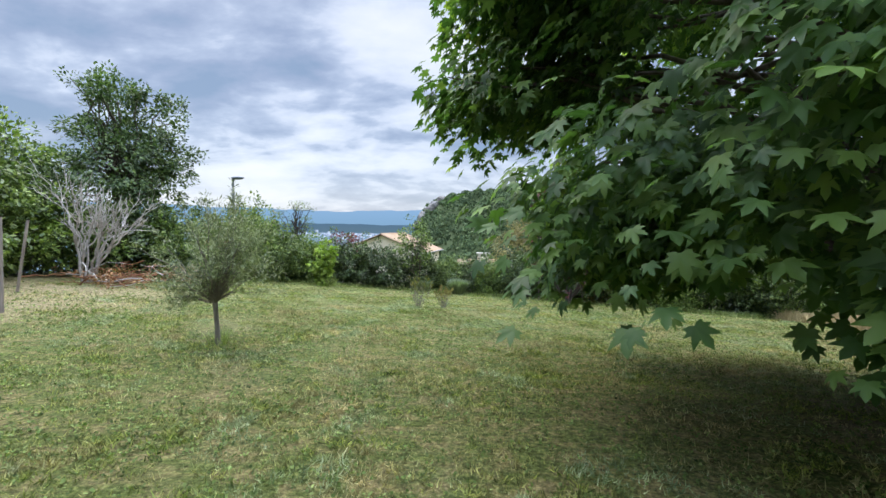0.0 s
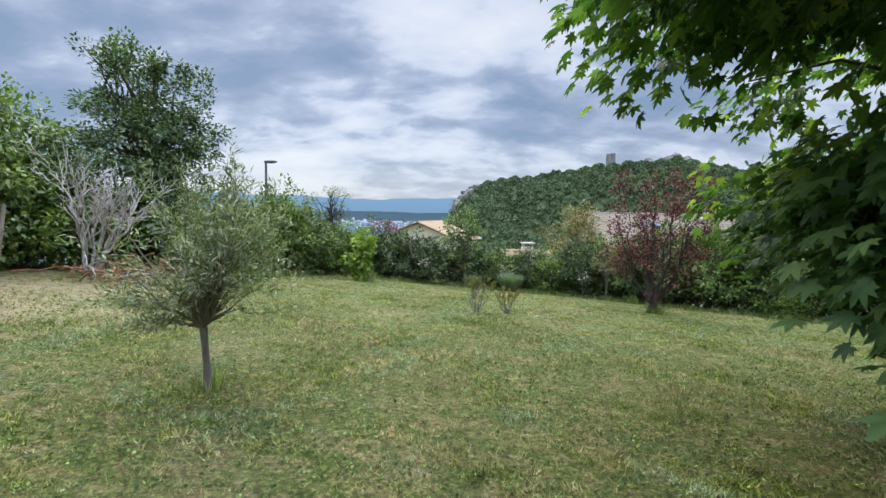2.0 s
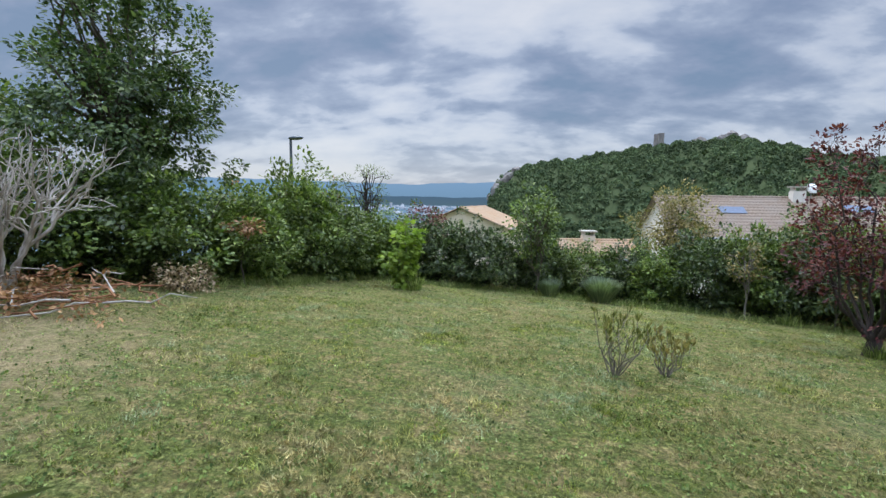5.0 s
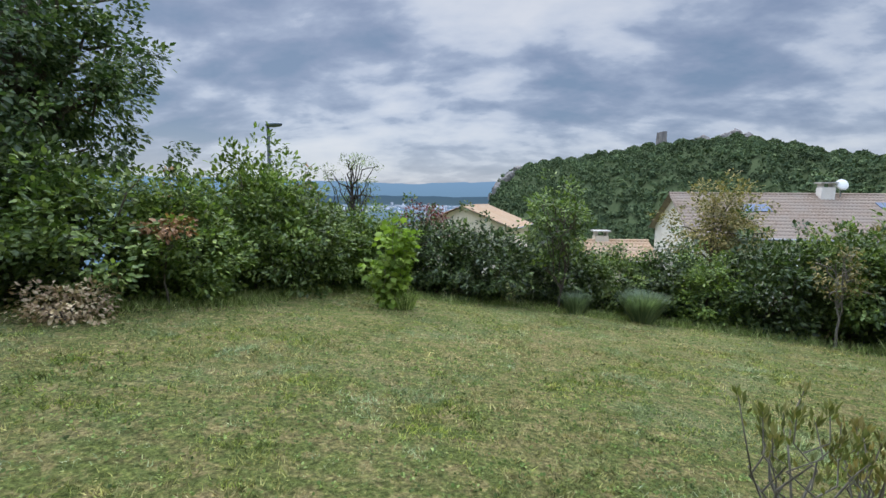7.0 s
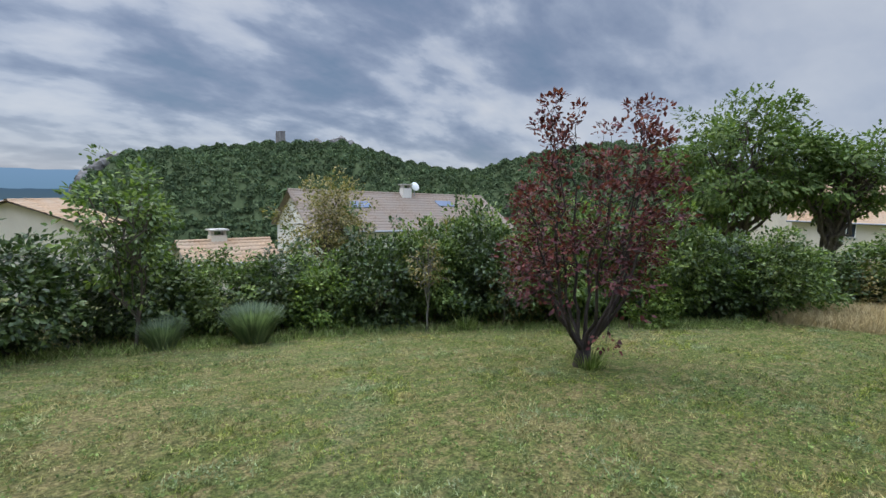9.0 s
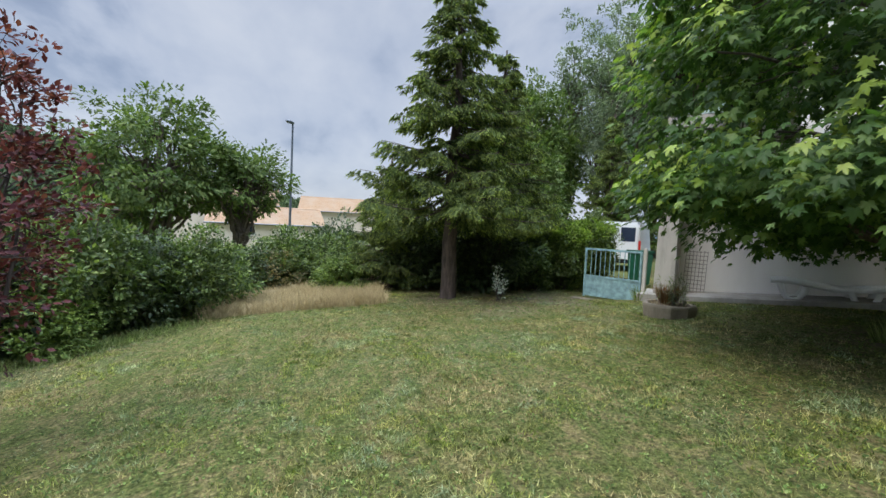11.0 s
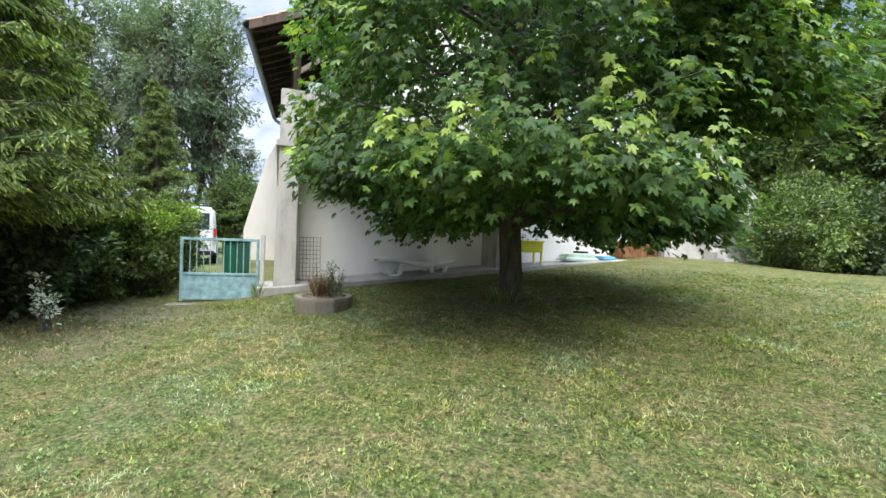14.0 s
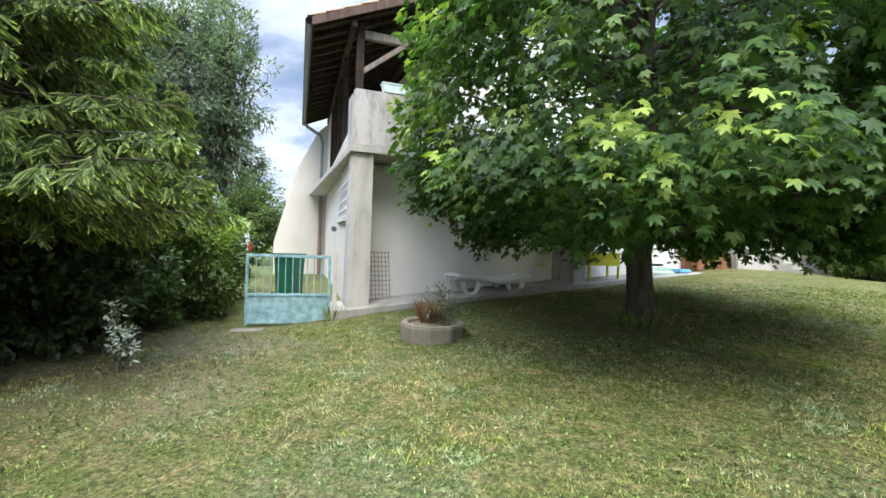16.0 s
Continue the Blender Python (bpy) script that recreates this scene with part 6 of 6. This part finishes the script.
def build_shoot(x, y):
    rng = np.random.default_rng(101)
    t = thing("maple_sapling", Matrix.Translation((x, y, ground(x, y))), "bright green maple sapling with large leaves on the lawn edge", "sapling")
    runs, ends = [], []
    for k in range(9):
        b = k * 0.9
        e = np.array([0.40 * math.cos(b) * rng.uniform(0.4, 1), 0.40 * math.sin(b) * rng.uniform(0.4, 1), rng.uniform(0.7, 1.55)])
        runs.append((bend(rng, (0.03 * math.cos(b), 0.03 * math.sin(b), -0.05), e, 6, 0.03), np.linspace(0.014, 0.005, 6)))
        ends += [e * np.array([f, f, f]) + np.array([0, 0, 0.02]) for f in np.linspace(0.2, 1, 9)]
    put("stemwork", tubes("stemwork", runs, 5), BARK_OLIVE, t)
    p, a, n = leaf_cloud(rng, np.array(ends), np.full(len(ends), 0.18), 10, 0.6, 0.3, (0, 0, 0.4))
    p[:, 2] = np.maximum(p[:, 2], 0.05)
    put("foliage", scatter("foliage", LEAF_MAPLE, p, a, n, rng.uniform(0.09, 0.16, len(p))), SHRUB_LIGHT, t)
    g = 160
    b = rng.uniform(0, 6.28, g)
    p = np.stack([0.28 + 0.16 * np.cos(b) * rng.random(g), 0.16 * np.sin(b), np.zeros(g)], -1)
    put("base_grass", scatter("base_grass", BLADE, p, np.stack([0.3 * np.cos(b), 0.3 * np.sin(b), np.ones(g)], -1), rng.normal(0, 1, (g, 3)), rng.uniform(0.2, 0.45, g)), GRASS, t)


build_shoot(-4.25, 16.1)


def grass_clump(x, y, r, h, mat, label, seed, n=700):
    rng = np.random.default_rng(seed)
    t = thing("grass_clump", Matrix.Translation((x, y, ground(x, y))), label, "grass")
    b = rng.uniform(0, 6.28, n)
    q = rng.random(n) ** 0.5
    p = np.stack([r * 0.5 * q * np.cos(b), r * 0.5 * q * np.sin(b), np.full(n, -0.02)], -1)
    a = np.stack([0.3 * q * np.cos(b), 0.3 * q * np.sin(b), np.ones(n)], -1) + rng.normal(0, 0.08, (n, 3))
    nn = np.stack([-np.cos(b), -np.sin(b), np.full(n, 0.2)], -1)
    put("tuft", scatter("tuft", BLADE, p, a, -nn, h * rng.uniform(0.55, 1.15, n)), mat, t)


grass_clump(0.75, 18.0, 0.42, 0.66, GRASS_BLUE, "round clump of blue-green ornamental grass at the hedge foot", 110, 1900)
grass_clump(-0.6, 18.2, 0.32, 0.5, GRASS_BLUE, "smaller clump of blue-green grass", 111, 1000)
grass_clump(4.6, 16.75, 0.35, 0.35, GRASS, "tuft of uncut grass", 112, 160)
grass_clump(4.05, 13.42, 0.4, 0.3, GRASS, "uncut grass round the plum trunk", 113, 260)
grass_clump(3.95, 3.4, 0.55, 0.28, GRASS, "uncut grass round the maple trunk", 114, 320)
grass_clump(8.95, 3.42, 0.18, 0.38, GRASS, "tall weeds beside the gate post", 115, 60)


def build_sage(x, y, seed, w, h, label):
    rng = np.random.default_rng(seed)
    t = thing("sage_bush", Matrix.Translation((x, y, ground(x, y))), label, "shrub", "small lawn shrubs")
    runs, ends = [], []
    for k in range(15):
        b = k * 2.4
        r = w / 2 * rng.uniform(0.25, 1)
        e = np.array([r * math.cos(b), r * math.sin(b), h * rng.uniform(0.65, 1.05)])
        runs.append((bend(rng, (0.03 * math.cos(b), 0.03 * math.sin(b), -0.03), e, 6, 0.06), np.linspace(0.008, 0.003, 6)))
        ends += [e * f for f in (0.55, 0.75, 0.86, 0.94, 0.97, 1.0, 1.0)]
    put("stemwork", tubes("stemwork", runs, 5), BARK_OLIVE, t)
    p, a, n = leaf_cloud(rng, np.array(ends), np.full(len(ends), 0.025), 3, 0.4, -1.8, (0, 0, 0))
    put("foliage", scatter("foliage", LEAF_SLIM, p, a, n, rng.uniform(0.045, 0.09, len(p))), SHRUB_WARM if seed % 2 else SAGE, t)


build_sage(-0.5, 10.75, 120, 0.75, 0.75, "open grey-green twiggy bush on the lawn")
build_sage(0.12, 11.0, 121, 0.5, 0.48, "small bronze-green twiggy bush on the lawn")


def build_dead_shrub(x, y):
    rng = np.random.default_rng(130)
    t = thing("dead_shrub", Matrix.Translation((x, y, ground(x, y))), "leafless bleached shrub with forking bare branches", "shrub")
    runs = []

    def grow(s, d, length, r, depth):
        e = s + d * length
        runs.append((bend(rng, s, e, 5, 0.05), np.linspace(r, r * 0.6, 5)))
        if depth:
            for _ in range(3):
                nd = unit(d + rng.normal(0, 0.42, 3) + np.array([0, 0, 0.12]))
                grow(s + (e - s) * rng.uniform(0.55, 1), nd, length * rng.uniform(0.55, 0.8), r * 0.6, depth - 1)

    for k in range(7):
        d = unit(np.array([0.34 * math.cos(k * 0.9) + 0.3, 0.34 * math.sin(k * 0.9), 1.0]))
        grow(np.array([0.06 * math.cos(k), 0.06 * math.sin(k), -0.05]), d, rng.uniform(0.95, 1.5), 0.034, 3)
    put("branchwork", tubes("branchwork", runs, 5), DEADWOOD, t)


build_dead_shrub(-8.6, 10.7)


def build_brush_pile(x, y):
    rng = np.random.default_rng(131)
    t = thing("brush_pile", Matrix.Translation((x, y, ground(x, y))), "heap of cut russet brushwood and dead leaves", "brushwood")
    for k in range(46):
        b = rng.normal(0, 0.6) + (math.pi if rng.random() < 0.5 else 0)
        c = np.array([rng.normal(0, 0.55), rng.normal(0, 0.35), abs(rng.normal(0, 0.18)) + 0.03])
        d = np.array([math.cos(b), math.sin(b), rng.normal(0.05, 0.15)]) * rng.uniform(0.3, 0.8)
        q = bend(rng, c - d, c + d, 5, 0.04)
        q[:, 2] = np.maximum(q[:, 2], 0.02)
        put("stick", tubes("stick", [(q, np.linspace(0.016, 0.005, 5))], 5), DEADWOOD if k % 4 == 0 else WOOD_RED, t)
    e = np.stack([rng.normal(0, 0.6, 40), rng.normal(0, 0.4, 40), np.abs(rng.normal(0, 0.2, 40)) + 0.05], -1)
    p, a, n = leaf_cloud(rng, e, np.full(40, 0.16), 18, 0.6, 0.2)
    p[:, 2] = np.maximum(p[:, 2], 0.01)
    put("leaf_litter", scatter("leaf_litter", LEAF_OVATE, p, a, n, rng.uniform(0.04, 0.08, len(p))), BROWN_LEAF, t)


build_brush_pile(-7.8, 10.6)
tree("hazel", -10.9, 9.6, "leafy green hazel at the edge of the garden", "tree", 132, 3.9, (0, 0, 2.3), (1.6, 1.6, 1.7), 150, 34, 0.32, LEAF_OVATE, 0.12, SHRUB, BARK, 0.07, 0.2, 0.3, 24)
tree("hazel", -12.4, 12.0, "leafy green hazel at the edge of the garden", "tree", 133, 4.6, (0, 0, 2.8), (1.9, 1.9, 1.9), 170, 34, 0.36, LEAF_OVATE, 0.13, SHRUB, BARK, 0.08, 0.2, 0.3, 24)


def fence_post(x, y, lean, h, r, label):
    t = thing("fence_post", Matrix.Translation((x, y, ground(x, y))), label, "post")
    rod("pole", t, WOOD_GREY, (0, 0, -0.15), (lean, 0.02, h), r, 8)


fence_post(-6.35, 6.35, 0.0, 1.4, 0.035, "weathered wooden fence post at the lawn edge")
fence_post(-7.9, 8.2, 0.25, 1.35, 0.025, "leaning wooden stake at the lawn edge")

shrub("withered_shrub", -7.3, 12.7, "withered shrub with pale dry blossom at the lawn edge", 140, 0.95, 0.45, PALE_BLOOM, LEAF_OVATE, 0.06, 60, 15, 0.15, "")
shrub("browned_shrub", -8.2, 15.3, "shrub with withered rust-brown leaves", 141, 0.9, 1.9, BROWN_LEAF, LEAF_OVATE, 0.07, 16, 14, 0.14, "")
shrub("browned_shrub", -6.9, 18.0, "shrub with withered rust-brown leaves", 142, 0.9, 2.2, BROWN_LEAF, LEAF_OVATE, 0.07, 16, 14, 0.16, "")
shrub("white_flowering_shrub", 9.75, 6.6, "slim climbing shrub with white blossom", 143, 0.28, 0.95, leaf_mat("white_petal", (0.12, 0.19, 0.05), (0.75, 0.75, 0.66), (0.88, 0.88, 0.84), 0.2), LEAF_OVATE, 0.06, 24, 8, 0.08, "")

for bx, by, bz, sd in ((-7.46, 16.61, 1.3, 144), (-7.0, 13.9, 0.9, 145)):
    bh = bz + 0.25 - ground(bx, by)
    tree("browned_sapling", bx, by, "sapling with withered orange-brown leaves in the hedge", "sapling", sd, bh, (0, 0, bh - 0.3), (0.42, 0.42, 0.22), 15, 20, 0.13, LEAF_OVATE, 0.085, BROWN_LEAF, BARK, 0.02, 0.3, 0.3, 9)

# clipped hedge behind the gate
cl = None
for k, (u, v, sz) in enumerate(((-2.75, 1.3, 1.0), (-2.6, 2.3, 1.05), (-3.5, 1.5, 1.0), (-3.4, 2.5, 1.05), (-4.3, 1.9, 1.0), (-2.6, 3.4, 1.05), (-3.4, 0.7, 1.0), (-4.2, 0.6, 0.95))):
    x, y, z = at_house(u, v)
    if cl is None:
        cl = shrub("clipped_hedge_bush", x, y, "dense clipped hedge bush with bright green top growth", 150, 1.35, 1.75, SHRUB, LEAF_OVATE, 0.085, 210, 30, 0.2, "clipped hedge")
        rng = np.random.default_rng(151)
        e = crown_points(rng, 110, (0, 0, 1.6), (0.66, 0.66, 0.26), 0.1)
        p, a, n = leaf_cloud(rng, e, np.full(110, 0.14), 26, 1.0, 0.0, (0, 0, 0.8))
        put("top_growth", scatter("top_growth", LEAF_OVATE, p, a, n, rng.uniform(0.05, 0.09, len(p))), SHRUB_LIGHT, cl, "bright young leaves on top")
    else:
        again(cl, x, y, k * 1.3, 1.0, sz)

for s, u, v, sx, sz in ((V_MID, 13.4, -1.6, 1.0, 1.15), (V_MID, 15.0, -1.2, 1.1, 1.4), (V_DARK, 16.6, -1.6, 1.2, 1.4), (V_MID, 16.5, 1.0, 1.5, 2.0), (V_LIGHT, 18.5, 0.0, 1.6, 2.0),
                        (V_DARK, 18.0, -3.5, 1.3, 1.6), (V_MID, 19.5, -5.5, 1.3, 1.5), (V_DARK, 20.0, -8.0, 1.3, 1.5), (V_MID, 20.5, -10.5, 1.3, 1.5)):
    x, y, z = at_house(u, v)
    again(s, x, y, u, sx, sz)

# woodland behind the house
W1 = tree("woodland_tree", *at_house(-6.0, 19.0)[:2], "tall slender tree in the wood behind the house", "tree", 160, 17.0, (0, 0, 10.0), (1.9, 1.9, 7.4), 200, 46, 0.58, LEAF_SPRIG, 0.25, FOREST, BARK, 0.2, 0.2, 0.25, 60, 0.7, 0.25, "woodland")
W2 = tree("woodland_tree", *at_house(-13.5, 21.0)[:2], "broad dark tree in the wood behind the house", "tree", 161, 13.0, (0, 0, 7.0), (3.4, 3.4, 6.0), 260, 46, 0.75, LEAF_SPRIG, 0.34, OAK, BARK, 0.2, 0.15, 0.3, 50, 0.7, 0.25, "woodland")
for k, (s, u, v, sc, sz) in enumerate(((W1, -3.9, 22, 1.0, 1.05), (W1, -9.0, 23, 1.0, 1.1), (W1, 4.8, 23, 1.05, 0.75), (W2, -13.0, 19, 1.0, 1.0), (W1, -12.5, 26, 1.1, 1.15),
                                       (W2, -2.2, 17.5, 0.55, 0.36), (W1, 8.0, 24, 1.1, 0.8), (W2, 14.0, 9, 1.0, 0.75), (W2, 19.0, 6, 1.0, 0.8), (W2, 9.0, 15, 1.0, 0.8),
                                       (W1, -5.5, 27, 1.1, 1.2), (W1, -3.0, 27, 0.9, 0.55), (W2, -3.4, 24, 0.5, 0.34), (W1, -7.4, 21, 0.9, 0.95), (W2, 12.5, 5.5, 0.9, 0.75), (W2, 17.0, 3.0, 0.9, 0.75), (W2, 21.0, 0.5, 1.0, 0.8), (W2, 24.0, 2.0, 1.0, 0.9), (W2, 25.0, -6.0, 1.0, 0.9), (W2, -9.0, 11.0, 0.7, 0.55))):
    x, y, z = at_house(u, v)
    again(s, x, y, k * 1.1, sc, sz)

spruce(*at_house(-5.2, 13.5)[:2], 54, 8.0, 2.0, "pale green spruce beyond the drive", 0.8, 0.9)

# ---- grass of the lawn, and dry growth in the gap of the hedge ----


def build_grass():
    rng = np.random.default_rng(200)
    nc, per = 78000, 14
    cx = np.repeat(rng.uniform(-9.3, 11.8, nc), per)
    cy = np.repeat(rng.uniform(-1.0, 18.3, nc), per)
    n = nc * per
    x = cx + rng.normal(0, 0.028, n)
    y = cy + rng.normal(0, 0.028, n)
    # denser along the line walked, thin at the rims
    near = np.minimum(np.hypot(x + 1.2, (y - 5.0) * 0.55), np.hypot((x - 2.5) * 0.6, y - 8.0))
    keep = np.repeat(rng.random(nc), per) < np.clip(1.2 - near / 10, 0.25, 1)
    p = HO.x - x, HO.y - y
    u = -(p[0] * HU.x + p[1] * HU.y)
    v = -(p[0] * HV.x + p[1] * HV.y)
    keep &= ~((v > -0.35) & (u > -0.3)) & ~((v > -0.3) & (u > -2.3) & (u < 0))
    clump = np.sin(x * 2.1 + np.sin(y * 1.3) * 2) * np.sin(y * 2.7 + np.sin(x * 1.9) * 2)
    keep &= rng.random(n) < 0.62 + 0.38 * clump
    x, y, clump = x[keep], y[keep], clump[keep]
    # thin on the trodden earth by the gate, the dry strip and under the maple
    bare = np.zeros(len(x))
    for bx, by, br in ((9.0, 5.2, 1.1), (8.4, 6.9, 0.6), (-7.8, 8.2, 2.0), (4.4, 4.2, 0.9), (5.6, 4.3, 0.6)):
        bare = np.maximum(bare, np.exp(-((x - bx) ** 2 + (y - by) ** 2) / br ** 2))
    ok = rng.random(len(x)) > 0.5 * bare
    x, y, clump = x[ok], y[ok], clump[ok]
    pl = np.stack([x, y, land(x, y) - 0.006], -1)
    along = rng.normal(0, 0.62, (len(x), 3))
    along[:, 2] = 0.75
    nrm = rng.normal(0, 1, (len(x), 3))
    size = rng.uniform(0.024, 0.056, len(x)) * (1 + 0.3 * clump)
    me = scatter("lawn_grass", BLADE_WIDE, pl, along, nrm, size)
    tagged(put("lawn_grass", me, LAWN_BLADE), "short mown grass with yellowed dry blades", "grass", kind="stuff")


LEAF_ROUND = ([(0, 0, 0), (0.42, 0.35, 0.10), (0.36, 0.8, 0.04), (0, 1, -0.04), (-0.36, 0.8, 0.04), (-0.42, 0.35, 0.10)], [(0, 1, 2, 3), (0, 3, 4, 5)])


def build_weeds():
    """Clover and plantain leaves pressed into the mown sward."""
    rng = np.random.default_rng(205)
    nr, per = 80000, 4
    cx, cy = rng.uniform(-9.0, 11.5, nr), rng.uniform(-1.0, 17.5, nr)
    near = np.minimum(np.hypot(cx + 1.2, (cy - 5.0) * 0.55), np.hypot((cx - 2.5) * 0.6, cy - 8.0))
    u, v = (cx - HO.x) * HU.x + (cy - HO.y) * HU.y, (cx - HO.x) * HV.x + (cy - HO.y) * HV.y
    patch = np.sin(cx * 1.3 + 1.5 * np.sin(cy * 0.9)) * np.sin(cy * 1.6 + 1.2 * np.sin(cx * 1.1))
    ok = (rng.random(nr) < np.clip(1.2 - near / 9, 0.15, 1) * (0.6 + 0.4 * patch)) & ~((v > -0.35) & (u > -2.3))
    cx, cy = np.repeat(cx[ok], per), np.repeat(cy[ok], per)
    n = len(cx)
    b = rng.uniform(0, 6.28, n)
    x, y = cx + 0.012 * np.cos(b), cy + 0.012 * np.sin(b)
    pl = np.stack([x, y, land(x, y) + rng.uniform(0.004, 0.024, n)], -1)
    al = np.stack([np.cos(b), np.sin(b), rng.uniform(0.0, 1.6, n)], -1)
    nrm = np.stack([-0.4 * np.cos(b), -0.4 * np.sin(b), np.ones(n)], -1) + rng.normal(0, 0.35, (n, 3))
    me = scatter("clover_leaves", LEAF_ROUND, pl, al, nrm, rng.uniform(0.011, 0.026, n))
    tagged(put("clover_leaves", me, CLOVER), "low clover and broad weed leaves in the lawn", "weeds", kind="stuff")


BLADE_WIDE = ([(-0.09, 0, 0), (0.09, 0, 0), (0.02, 1, 0.3)], [(0, 1, 2)])
build_grass()
build_weeds()


def build_dry_growth():
    rng = np.random.default_rng(201)
    n = 22000
    x = rng.uniform(10.2, 14.5, n)
    y = rng.uniform(9.2, 13.2, n)
    pl = np.stack([x, y, land(x, y) - 0.01], -1)
    al = rng.normal(0, 0.35, (n, 3))
    al[:, 2] = 1
    tagged(put("dry_long_grass", scatter("dry_long_grass", BLADE, pl, al, rng.normal(0, 1, (n, 3)), rng.uniform(0.15, 0.42, n)), DRY), "long straw-coloured dry grass in the hedge gap", "grass", kind="stuff")
    n = 12000
    t = rng.random(n)
    x = np.interp(t, (0, 0.12, 0.3, 0.45, 0.7, 0.85, 1), (-7.6, -6.6, -6.2, -2.0, 3.0, 7.0, 9.6)) + rng.normal(0, 0.22, n)
    y = np.interp(t, (0, 0.12, 0.3, 0.45, 0.7, 0.85, 1), (13.2, 14.6, 17.3, 18.4, 17.7, 15.2, 13.2)) + rng.normal(0, 0.22, n)
    pl = np.stack([x, y, land(x, y) - 0.01], -1)
    al = rng.normal(0, 0.45, (n, 3))
    al[:, 2] = 1
    tagged(put("edge_grass", scatter("edge_grass", BLADE, pl, al, rng.normal(0, 1, (n, 3)), rng.uniform(0.08, 0.24, n)), GRASS), "longer uncut grass along the hedge foot", "grass", kind="stuff")


build_dry_growth()
